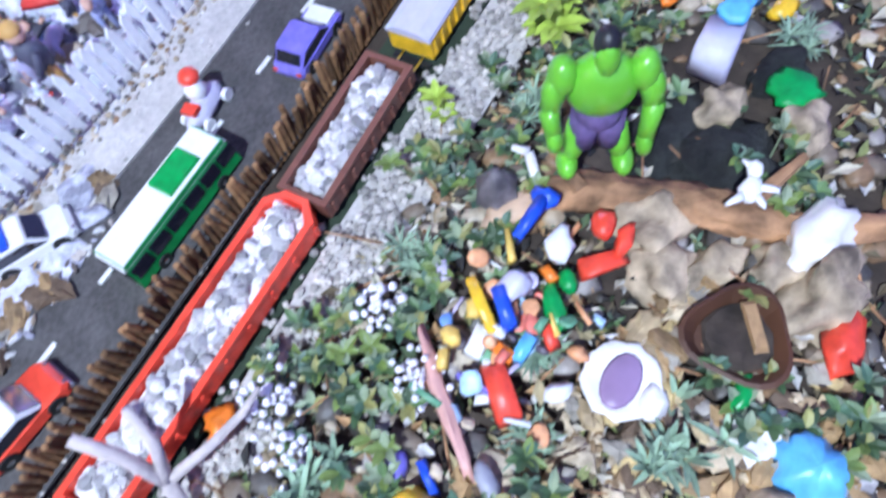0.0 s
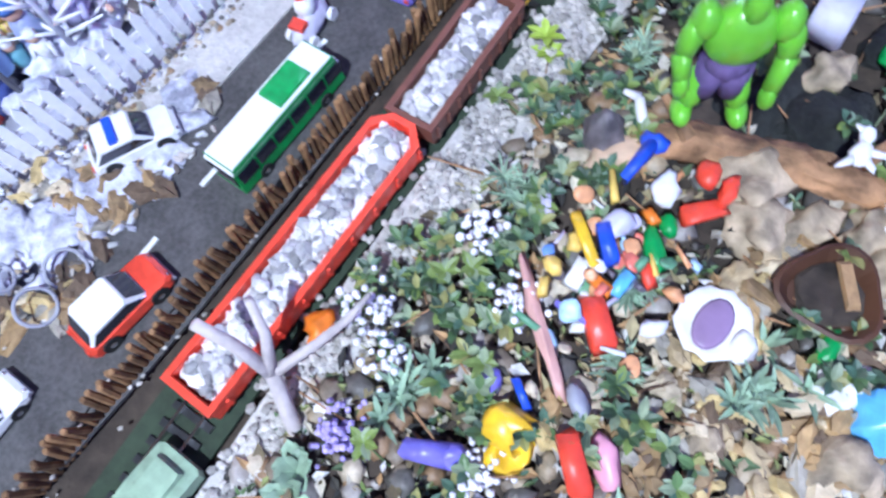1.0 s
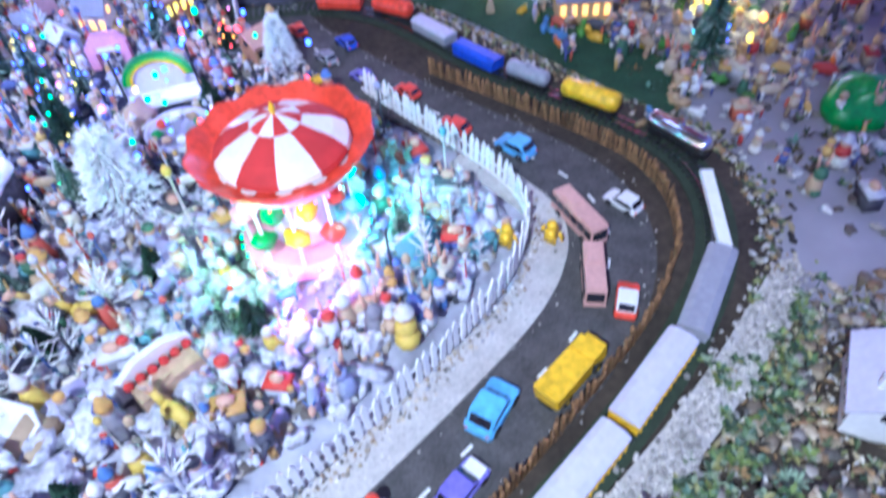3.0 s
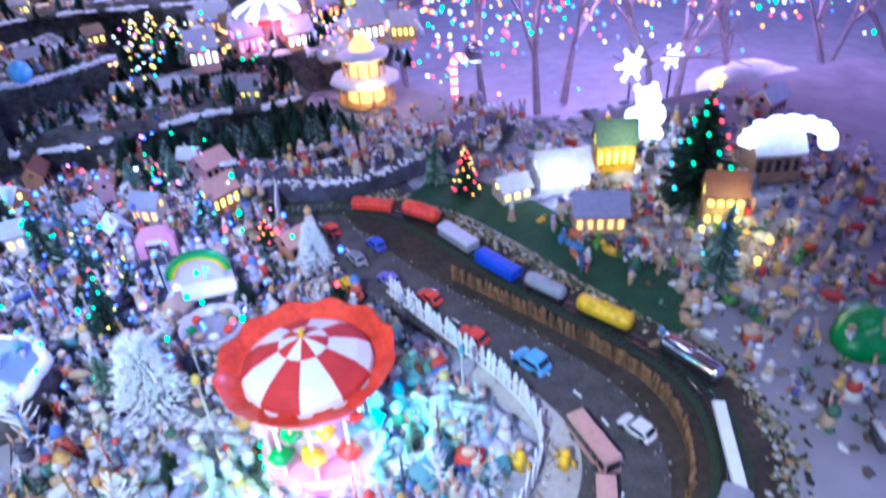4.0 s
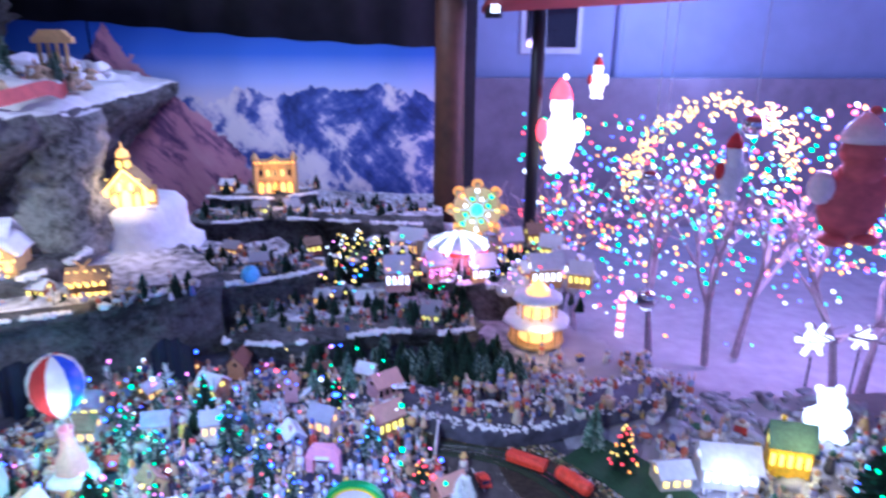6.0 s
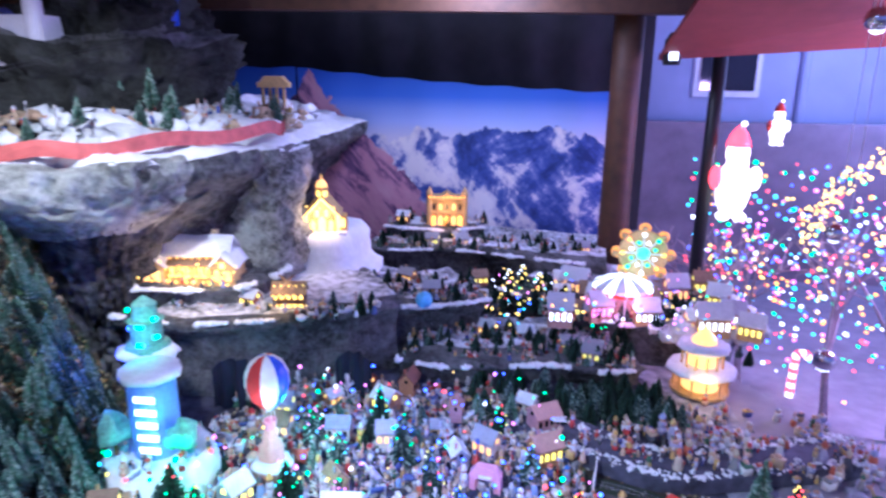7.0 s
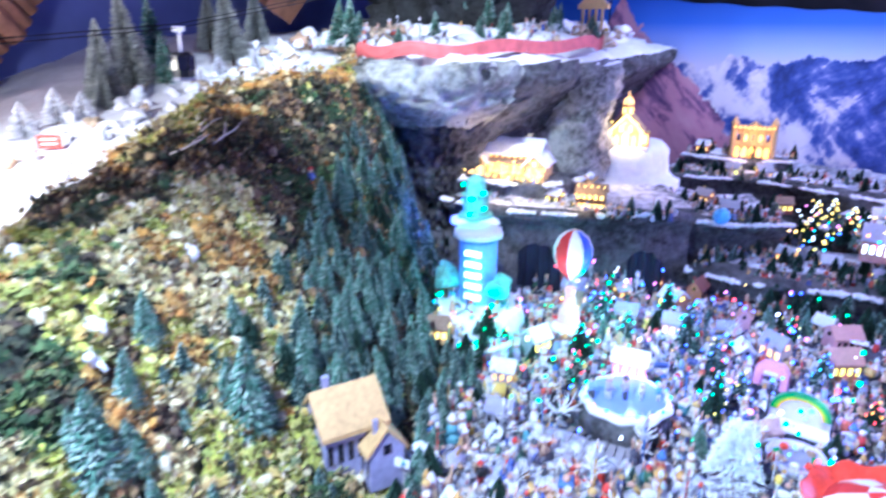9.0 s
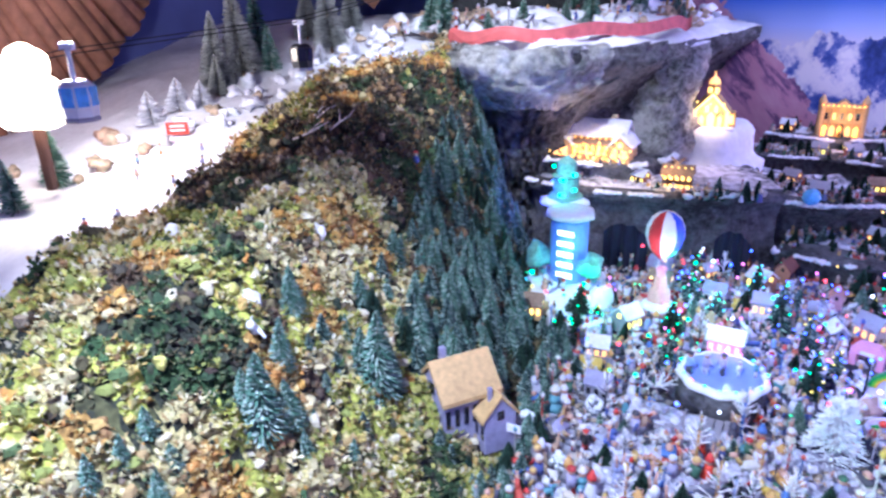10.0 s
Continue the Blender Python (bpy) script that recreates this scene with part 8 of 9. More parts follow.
sg = thing("red_sign", "red banner sign with white bars on the snow", "sign", pose(-2.72, 1.03, height(-2.72, 1.03) - 0.01, 0, 0, 40))
part("board", Geo().box((0, 0, 0.035), (0.09, 0.005, 0.05)), "redplastic", sg)
for z in (0.045, 0.027):
    part("bar", Geo().box((0, -0.004, z), (0.06, 0.003, 0.008)), "whiteplastic", sg)


def gondola(p, rz, shell, label, glass="carglass", size=1.0):
    t = thing("gondola", label, "toy gondola", pose(*p, 0, 0, rz) @ Matrix.Scale(size, 4), "cable-car cabins")
    part("cabin", Geo().lathe([(0.030, -0.05), (0.040, -0.042), (0.045, 0.0), (0.040, 0.035), (0.028, 0.045)], n=8), shell, t)
    for i in range(8):
        a = 6.28319 * (i + 0.5) / 8
        part("pane", Geo().box((0.0405 * math.cos(a), 0.0405 * math.sin(a), 0.008), (0.004, 0.026, 0.045), math.degrees(a)), glass, t)
    part("floor_rim", Geo().lathe([(0.04, -0.052), (0.043, -0.046), (0.04, -0.04)], n=8), "greyplastic", t)
    part("hanger", Geo().tube((0, 0, 0.045), (0, 0, 0.12), 0.006, 0.006, 8), "whiteplastic", t)
    part("clamp", Geo().box((0, 0, 0.122), (0.04, 0.014, 0.018)), "whiteplastic", t)


gondola((-2.18, 1.26, 1.18), 30, "blackplastic", "black toy gondola with large windows")
gondola((-2.20, 0.41, 1.13), 10, "whiteplastic", "white toy gondola with blue windows", "skyplastic", 1.2)
cb = thing("ropeway_cable", "two thin black ropeway cables", "cable")
for o in (0.0, 0.014):
    part("cable", Geo().tube((-2.2 - o, -1.2, 1.07 + o), (-2.2, 0.41, 1.255 + o), 0.0018, 0.0018, 5).tube((-2.2, 0.41, 1.255 + o), (-2.18, 1.26, 1.305 + o), 0.0018, 0.0018, 5).tube((-2.18, 1.26, 1.305 + o), (-2.0, 3.2, 1.62 + o), 0.0018, 0.0018, 5), "blackplastic", cb)
# glowing lantern at the slope's edge, with the timber wall behind
lan = thing("floodlight_lantern", "glaring warm-white outdoor lamp beside the ski slope", "lamp", pose(-2.65, 0.47, 0.98))
part("globe", Geo().ball((0, 0, 0.10), (0.12, 0.12, 0.10), 18, 12, 0.25).ball((0.01, 0, 0.22), (0.075, 0.075, 0.07), 16, 10, 0.2), "floodlit", lan, smooth=True)
part("stem", Geo().tube((0, 0, -0.2), (0, 0, 0.06), 0.02, 0.02, 10), "postwood", lan)
for i in range(85):
    y = rnd.uniform(1.5, 2.5)
    x = -toe(y) + rnd.uniform(-0.36, 0.22)
    fir(rnd.choice((1, 1, 3, 3, 2)), x, y, None, rnd.uniform(0.7, 1.3))
for i in range(75):
    y = rnd.uniform(1.35, 2.4)
    fir(rnd.choice((1, 3, 3)), -toe(y) - rnd.uniform(0.02, 0.42) + 0.05, y, None, rnd.uniform(0.7, 1.2))
for i in range(150):
    y = rnd.uniform(0.95, 1.95)
    u = rnd.uniform(0.02, 0.34 + 0.16 * ease((y - 0.95) / 0.5))
    x = -toe(y) - u
    if free(x, y, 0.012):
        claim(x, y, 0.016)
        fir(rnd.choice((1, 2, 2, 0)), x, y, height(x, y) + 0.012, rnd.uniform(0.85, 1.25))
# blue light in the hollow
for x, y, z in [(-1.98, 2.12, 0.45), (-1.9, 2.2, 0.36), (-2.05, 2.18, 0.5)]:
    bulb("bluelit", (x, y, z), None, 0.008)["label"] = "blue bulb glowing in the rocky hollow"
lamp("hollow_lamp", "POINT", (-1.72, 2.14, 0.46), 2.6, (0.06, 0.1, 1.0), 0.05)

for i in range(26):
    a = random.uniform(-3.6, 0.6)
    r = random.uniform(0.11, 0.19)
    doll(-1.43 + r * math.cos(a), 2.10 + r * math.sin(a), 0.125, None, random.choice((0.9, 1.2, 1.5)))
for i in range(9):
    a = -3.3 + 0.42 * i
    bulb(("redlit", "greenlit", "cyanlit", "yellowlit")[i % 4], (-1.43 + 0.2 * math.cos(a), 2.10 + 0.2 * math.sin(a), 0.135), None, 0.007)["label"] = "coloured bulb on the tower's snowy stand"

# ---- village crowd ----
rnd = random.Random(21)
random.seed(77)


def in_village(x, y):
    if y < 0.66 + 0.0 or y > 3.02:
        return False
    fy = 0.66 + 0.20 * max(0.0, x + 0.42) + 0.28 * max(0.0, x - 0.02)
    if y < fy + 0.04:
        return False
    if x > 0.50 - 0.30 * max(0.0, y - 1.15) - (0.06 if y < 1.0 else 0):
        return False
    return x > -toe(min(y, 2.1)) + 0.08 and x > -1.42


def lit_colour():
    return random.choice(COLOURS)


for x, y, tall, r, cols, lab in [(-0.182, 2.593, 0.16, 0.045, ["greenlit", "redlit", "yellowlit"], "dark toy fir with green and red lights"), (-0.355, 1.87, 0.20, 0.05, ["bluelit", "greenlit", "yellowlit"], "toy fir with blue and green lights"), (-0.05, 2.30, 0.16, 0.045, ["bluelit", "cyanlit"], "toy fir with blue lights"),
                                 (-0.55, 2.33, 0.24, 0.06, ["bluelit", "greenlit"], "tall toy fir with blue and green lights"), (-0.42, 2.20, 0.18, 0.05, ["yellowlit", "bluelit", "redlit"], "toy fir with coloured lights"), (-0.80, 2.30, 0.15, 0.05, ["greenlit", "cyanlit"], "toy fir with green lights"), (-0.92, 2.05, 0.17, 0.05, ["cyanlit", "greenlit"], "pale toy fir with turquoise lights"),
                                 (-1.20, 1.92, 0.13, 0.045, ["greenlit", "yellowlit"], "toy fir with green lights"), (-0.72, 2.02, 0.14, 0.04, ["pinklit", "greenlit"], "toy fir with pink lights"), (-0.86, 1.85, 0.15, 0.045, ["greenlit", "redlit"], "green toy fir with red lights"), (-0.30, 2.05, 0.13, 0.04, ["bluelit", "yellowlit"], "toy fir with blue and yellow lights"),
                                 (-0.70, 2.60, 0.20, 0.05, ["greenlit", "cyanlit"], "toy fir with green lights"), (-0.95, 2.45, 0.16, 0.05, ["greenlit", "pinklit"], "toy fir with green and pink lights"), (0.12, 2.12, 0.10, 0.03, ["redlit", "orangelit"], "small toy fir with red lights")]:
    led_tree(x, y, 0.0, tall, r, cols, lab, random.choice(("needles", "darkneedles")))
for p, c, w in [((-0.36, 1.80, 0.2), (0.3, 0.4, 1.0), 0.5), ((-0.85, 2.1, 0.28), (0.2, 1.0, 0.7), 1.0), ((-0.72, 2.2, 0.25), (1.0, 0.4, 0.9), 0.8), ((-0.15, 2.5, 0.25), (0.4, 0.5, 1.0), 0.6), ((-1.15, 1.86, 0.2), (0.1, 1.0, 0.5), 0.6), ((-0.58, 2.36, 0.26), (0.1, 0.25, 1.0), 1.2), ((-0.95, 2.3, 0.22), (0.1, 0.9, 0.9), 0.9), ((-0.30, 2.08, 0.2), (0.2, 0.3, 1.0), 0.8)]:
    lamp("fairy_light_glow", "POINT", p, w * 1.5, c, 0.03)

# little houses, shops and rides of the village
walls = ["housewall"]
for i in range(600):
    if i >= 44 * 12:
        break
    x, y = rnd.uniform(-1.4, 0.35), rnd.uniform(1.45, 2.95)
    w = rnd.uniform(0.07, 0.12)
    if in_village(x, y) and free(x, y, w * 0.62) and sum(1 for q in TAKEN if q[2] > 0.04) < 50:
        house(x, y, -0.004, rnd.uniform(-40, 40) + rnd.choice((0, 90)), w, w * rnd.uniform(0.65, 0.9), w * rnd.uniform(0.6, 0.85), "housewall", rnd.choice(("roofsnow", "roofbrown", "roofbrown", "lilacwall", "roofsnow", "greyplastic", "salmon", "brownplastic")), rnd.choice(("warmlit", "yellowlit", "carglass", "pinklit", "warmlit", "carglass")), rnd.choice(("little painted toy house with a snowy roof", "little toy shop with lit windows", "little toy cottage with a chimney")))
for i in range(90):
    x, y = rnd.uniform(-1.4, 0.4), rnd.uniform(0.8, 3.0)
    if in_village(x, y) and free(x, y, 0.024):
        claim(x, y, 0.024)
        fir(rnd.choice((0, 1, 2, 3, 3, 3)), x, y, -0.004, rnd.uniform(0.5, 0.9))
spots = []
for i in range(11000):
    x, y = rnd.uniform(-1.45, 0.52), rnd.uniform(0.68, 3.0)
    if in_village(x, y) and free(x, y, 0.007):
        claim(x, y, 0.011)
        spots.append((x, y))
    if len(spots) > 1400:
        break
for x, y in sorted(spots, key=lambda p: math.hypot(p[0] + 0.1, p[1] - 0.4)):
    doll(x, y, -0.004, None, random.choice((0.8, 1.1, 1.4, 1.8, 2.2)) if y < 1.5 else None)
g = Geo()
for i in range(5200):
    x, y = rnd.uniform(-1.4, 0.5), rnd.uniform(0.68, 3.05)
    if in_village(x, y):
        s = rnd.uniform(0.004, 0.015)
        g.ball((x, y, s * 0.3 - 0.006), (s * rnd.uniform(1, 1.8), s, s * 0.7), 6, 4, 0.7, rz=rnd.uniform(0, 3))
cp = Geo()
for i in range(700):
    x, y = rnd.uniform(-0.9, 0.5), rnd.uniform(0.68, 1.5)
    if in_village(x, y):
        s = rnd.uniform(0.008, 0.03)
        cp.ball((x, y, s * 0.3), (s * rnd.uniform(1, 2), s, s * rnd.uniform(0.5, 1.0)), 10, 6, 0.8, rz=rnd.uniform(0, 3))
tagged(part("cotton_tufts", cp, "foil", smooth=True), "crumpled lilac-white cotton between the figurines", "cotton", kind="stuff")
tagged(part("village_litter", g, "litter"), "cotton tufts, pebbles and scraps on the village floor", "scraps", kind="stuff")

# figures on the ledges
for x0, x1, y0, y1, z, n in [(-1.95, -0.8, 2.84, 2.98, 0.375, 60), (-1.2, -0.35, 3.40, 3.7, 0.305, 150), (-0.7, 0.45, 3.13, 3.6, 0.098, 300), (-1.15, 0.4, 4.34, 4.62, 0.325, 240), (0.0, 1.05, 3.45, 4.1, 0.215, 330), (-0.9, 0.3, 3.6, 4.3, 0.05, 260), (-1.1, -0.4, 4.6, 4.85, 0.42, 50)]:
    for i in range(n):
        f = rnd.random()
        x, y = x0 + (x1 - x0) * f, rnd.uniform(y0, y1)
        if x0 < -1.5:
            y += 0.2 * max(0, f - 0.55)
        if i % 3 == 0:
            fir(rnd.choice((3, 3, 1, 3, 2)), x, y, z - 0.01, rnd.uniform(0.4, 1.0))
        elif i % 25 == 4:
            house(x, y + 0.03, z - 0.005, rnd.uniform(-25, 25), 0.09, 0.065, 0.06, "housewall", rnd.choice(("roofsnow", "roofbrown", "greyplastic")), rnd.choice(("warmlit", "carglass", "yellowlit")), "little toy cottage on a snowy ledge")
        else:
            doll(x, y, z - 0.004, None, rnd.uniform(0.9, 1.4))
ob = stone(-0.615, 3.25, 0.36, 0.045, "bright blue ball-shaped toy igloo", "skyplastic", "blue_dome", 0.05)
# dark fir wood below the fair
for i in range(85):
    x, y = rnd.uniform(-0.35, 0.62), rnd.uniform(2.72, 3.05)
    if free(x, y, 0.012):
        fir(rnd.choice((3, 3, 1)), x, y, -0.004, rnd.uniform(0.8, 1.35))

# ---- fair terrace ----
def ferris(m):
    t = thing("ferris_wheel", "lit toy ferris wheel with coloured bulbs", "toy ferris wheel", m)
    part("rim", Geo().lathe([(0.118, -0.006), (0.124, 0), (0.118, 0.006), (0.112, 0)], n=36), "ochrewood", t).matrix_basis = pose(0, 0, 0.28, 90)
    for i in range(8):
        a = 6.28319 * i / 8
        part("spoke", Geo().tube((0, 0, 0.28), (0.118 * math.cos(a), 0, 0.28 + 0.118 * math.sin(a)), 0.004, 0.004, 6), "whiteplastic", t)
        cab = part("cabin", Geo().lathe([(0.010, -0.022), (0.016, -0.018), (0.016, -0.006), (0.019, 0), (0.005, 0.008)], (0.135 * math.cos(a), 0, 0.28 + 0.135 * math.sin(a)), 10), "ochrewood", t)
        part("petal", Geo().ball((0.128 * math.cos(a), 0.006, 0.28 + 0.128 * math.sin(a)), (0.030, 0.010, 0.030), 10, 6), "amberlit", t, smooth=True)
        bulb(("yellowlit", "greenlit", "whitelit", "orangelit")[i % 4], (0.10 * math.cos(a), -0.012, 0.28 + 0.10 * math.sin(a)), t, 0.010)
        bulb("whitelit" if i % 2 else "greenlit", (0.062 * math.cos(a + 0.4), -0.012, 0.28 + 0.062 * math.sin(a + 0.4)), t, 0.009)
    part("hub", Geo().ball((0, -0.006, 0.28), (0.03, 0.014, 0.03), 14, 8), "cyanlit", t)
    for s in (-1, 1):
        part("strut", Geo().tube((s * 0.09, 0.02, 0), (0, 0.02, 0.28), 0.006, 0.005, 8), "whiteplastic", t)
    part("base", Geo().box((0, 0, 0.01), (0.24, 0.12, 0.02)), "whiteplastic", t)


ferris(pose(0.55, 3.78, 0.20, 0, 0, -8) @ Matrix.Scale(1.12, 4))
lamp("ferris_lamp", "POINT", (0.52, 3.6, 0.55), 0.6, (0.8, 0.9, 1.0), 0.04)
cn = thing("white_canopy", "round white lit canopy over a toy ride", "toy ride", pose(0.43, 3.62, 0.2))
part("canopy", striped(16, [(0.165, 0.165), (0.16, 0.18), (0.09, 0.215), (0.01, 0.235)], 0, 1, seg=3), ["whitelit", "roofsnow"], cn, "white canopy with glowing ribs")
part("fascia", Geo().lathe([(0.15, 0.14), (0.155, 0.14), (0.155, 0.168), (0.15, 0.168)], n=32), "redplastic", cn)
part("drum", Geo().lathe([(0.11, 0), (0.10, 0.14)], n=20), "salmon", cn)
for i in range(12):
    a = 6.28319 * i / 12
    bulb("redlit" if i % 2 else "whitelit", (0.157 * math.cos(a), 0.157 * math.sin(a), 0.15), cn, 0.008)
    part("post", Geo().tube((0.13 * math.cos(a), 0.13 * math.sin(a), 0), (0.13 * math.cos(a), 0.13 * math.sin(a), 0.15), 0.004, 0.004, 6), "whiteplastic", cn)
gc = thing("gold_carousel", "two-storey golden lit carousel with a snowy roof", "toy carousel", pose(0.77, 3.18, 0))
for z, r in ((0.0, 0.14), (0.115, 0.105)):
    part("deck", Geo().lathe([(r, z), (r, z + 0.014), (r * 0.9, z + 0.016)], n=24), "ochrewood", gc)
    part("core", Geo().lathe([(r * 0.62, z + 0.014), (r * 0.58, z + 0.10)], n=16), "warmlit", gc)
    for i in range(12):
        a = 6.28319 * i / 12
        part("column", Geo().tube((r * 0.92 * math.cos(a), r * 0.92 * math.sin(a), z + 0.014), (r * 0.92 * math.cos(a), r * 0.92 * math.sin(a), z + 0.10), 0.005, 0.005, 7), "ochrewood", gc)
        bulb("goldlit", (r * 0.98 * math.cos(a), r * 0.98 * math.sin(a), z + 0.10), gc, 0.007)
    part("canopy", Geo().lathe([(r * 1.06, z + 0.10), (r * 1.18, z + 0.108), (r * 1.1, z + 0.125), (r * 0.7, z + 0.135)], n=24, wave=0.03, waves=8), "roofsnow", gc, smooth=True)
part("cupola", Geo().lathe([(0.06, 0.24), (0.055, 0.27), (0.03, 0.30), (0.004, 0.33)], n=16), "warmlit", gc)
lamp("gold_carousel_lamp", "POINT", (0.75, 2.98, 0.14), 1.1, (1.0, 0.62, 0.2), 0.04)
for i in range(16):
    x, y = rnd.uniform(0.05, 1.1), rnd.uniform(3.35, 4.1)
    house(x, y, 0.2, rnd.uniform(-30, 30), rnd.uniform(0.10, 0.16), 0.09, rnd.uniform(0.08, 0.12), rnd.choice(("salmon", "housewall", "lilacwall", "ochrewood")), rnd.choice(("roofsnow", "lilacroof", "roofbrown", "roofsnow")), rnd.choice(("pinklit", "warmlit", "whitelit", "yellowlit")), "toy fair booth with a snowy roof", name="fair_booth")
lamp("fair_pink_lamp", "POINT", (0.45, 3.38, 0.36), 1.3, (1.0, 0.35, 0.75), 0.04)
for i in range(70):
    x, y = rnd.uniform(-0.3, 1.05), rnd.uniform(3.15, 4.1)
    fir(rnd.choice((1, 3, 3, 2)), x, y, 0.09 if y < 3.4 else 0.2, rnd.uniform(0.6, 1.1))
for i in range(170):
    bulb(rnd.choice(COLOURS + ["whitelit", "whitelit", "goldlit", "goldlit", "pinklit"]), (rnd.uniform(-0.3, 1.0), rnd.uniform(3.2, 3.9), rnd.uniform(0.24, 0.36)), None, rnd.uniform(0.004, 0.008))["label"] = "small coloured bulb over the toy fair"
for i, (x, y) in enumerate([(-0.12, 4.0), (-0.02, 3.85), (-0.2, 3.9)]):
    led_tree(x, y, 0.1, 0.26, 0.06, ["goldlit", "yellowlit", "whitelit"], "toy tree hung with golden lights", n=24, size=0.007)
cc = thing("candy_cane", "glowing red and white candy cane", "candy cane", pose(1.82, 4.68, -0.75) @ Matrix.Scale(1.5, 4))
for i in range(8):
    part("segment", Geo().tube((0, 0, 0.025 * i), (0, 0, 0.025 * (i + 1)), 0.016, 0.016, 10), "redlit" if i % 2 else "santalit", cc)
for i in range(5):
    a0, a1 = math.pi * i / 5, math.pi * (i + 1) / 5
    part("segment", Geo().tube((0.03 - 0.03 * math.cos(a0), 0, 0.2 + 0.03 * math.sin(a0)), (0.03 - 0.03 * math.cos(a1), 0, 0.2 + 0.03 * math.sin(a1)), 0.016, 0.016, 10), "redlit" if i % 2 else "santalit", cc)

g = Geo()
for i in range(130):
    f = rnd.random()
    x, y = 0.62 + 0.52 * f + rnd.gauss(0, 0.02), 3.42 + 0.30 * rnd.random() ** 1.5 + 0.1 * f
    q = rnd.uniform(0.02, 0.05)
    g.ball((x, y, 0.17 + 0.05 * rnd.random()), (q * 1.5, q, q * rnd.uniform(0.8, 1.5)), 9, 6, 0.8, rz=rnd.uniform(0, 3))
tagged(part("cotton_slope", g, "cotton", smooth=True), "bluish white cotton heaped on the fair's slope", "cotton", kind="stuff")
# raised grey promenade in front of the fir wood
tagged(part("promenade", ribbon(smooth_line([(0.02, 2.50), (0.42, 2.26), (0.72, 2.34), (1.22, 2.50)]), 0.22, 0.0, 0.06, 0.06), "darkfloor"), "grey raised promenade with a snowy edge", "promenade", kind="structure")
g = Geo()
for k, (x, y) in enumerate(smooth_line([(0.02, 2.50), (0.42, 2.26), (0.72, 2.34), (1.22, 2.50)], 6)):
    for o, w in ((0.03, 0.012), (0.20, 0.02)):
        for q in range(rnd.choice((0, 1, 2))):
            g.ball((x + rnd.gauss(0, 0.015), y + o + rnd.gauss(0, 0.015), 0.062), (rnd.uniform(0.004, 0.016), rnd.uniform(0.004, w * 0.7), 0.005), 6, 4, 0.5, rz=rnd.uniform(0, 3))
tagged(part("promenade_snow", g, "snow", smooth=True), "cotton snow along the promenade's edges", "snow", kind="stuff")
for i in range(190):
    x = rnd.uniform(0.1, 1.25)
    y = rnd.uniform(2.36, 2.75) - 0.05 * (x > 0.9)
    doll(x, y, 0.058 if y < 2.62 else -0.004, rnd.choice((0, 1, 1, 2, 3, 5)))
for i in range(40):
    x, y = rnd.uniform(0.6, 1.3), rnd.uniform(2.6, 3.05)
    if free(x, y, 0.02):
        doll(x, y, -0.004, rnd.choice((0, 1, 2, 3, 5)), 1.3)
fn2 = thing("white_fence_panel", "short white slatted fence panel by the promenade", "fence", pose(0.19, 2.30, 0, 0, 0, 80))
for i in range(7):
    part("slat", Geo().box((0.022 * i - 0.07, 0, 0.045), (0.010, 0.005, 0.09)), "whitepaint", fn2)
part("fence_rail", Geo().box((0, 0.004, 0.03), (0.16, 0.004, 0.01)), "whitepaint", fn2)

# ---- meadow and shops right of the railway ----
tagged(part("meadow", ribbon(smooth_line([(1.07, 1.22), (0.97, 1.50), (0.90, 1.75), (0.82, 2.0), (0.66, 2.22)]), 0.03, -0.19, 0.006), "greenfelt"), "dark green felt meadow beside the track", "meadow", kind="structure")
for x, y, k in [(1.017, 1.686, 4), (0.965, 1.561, 4), (1.119, 1.506, 4), (1.18, 1.381, 4), (1.10, 1.62, 4), (0.99, 1.78, 1), (1.05, 1.44, 1), (0.90, 1.9, 0), (1.2, 1.47, 1), (1.12, 1.25, 1)]:
    doll(x, y, 0.004, k, 1.9 if k == 4 else 1.3)
house(1.40, 2.06, 0, -20, 0.14, 0.07, 0.13, "yellowplastic", "needles", "yellowlit", "yellow lit shop with a green roof", name="shop")
house(1.17, 2.05, 0, -15, 0.18, 0.14, 0.09, "roofsnow", "roofsnow", "whitelit", "snow-covered house with white lit front", name="snow_house")
house(1.13, 1.74, 0, -25, 0.16, 0.11, 0.09, "housewall", "lilacwall", "warmlit", "market stall house with a slate-blue roof", name="market_stall")
house(1.50, 1.60, 0, -30, 0.12, 0.07, 0.12, "ochrewood", "brownplastic", "yellowlit", "tall yellow lit house under a brown-red roof", name="yellow_house", rows=2)
house(1.87, 1.78, 0, -20, 0.16, 0.12, 0.12, "roofbrown", "roofsnow", "carglass", "brown hut with a thick snowy roof", name="snowy_hut")
house(0.97, 2.04, 0, 0, 0.11, 0.09, 0.06, "housewall", "roofsnow", "goldlit", "low white booth with golden lights", name="booth")
lamp("shop_lamp", "POINT", (1.38, 1.95, 0.16), 1.2, (1.0, 0.8, 0.3), 0.03)
lamp("yellow_house_lamp", "POINT", (1.46, 1.47, 0.14), 1.2, (1.0, 0.8, 0.25), 0.03)
lamp("snow_house_lamp", "POINT", (1.12, 1.93, 0.12), 0.8, (0.7, 0.7, 1.0), 0.03)
big = led_tree(1.52, 1.74, 0, 0.40, 0.13, ["greenlit", "bluelit", "greenlit", "redlit", "cyanlit"], "large dark toy fir with green lights and a star", n=30, size=0.007)
st = Geo()
pts = [((0.03 if i % 2 == 0 else 0.013) * math.sin(i * math.pi / 5), 0.43 + (0.03 if i % 2 == 0 else 0.013) * math.cos(i * math.pi / 5)) for i in range(10)]
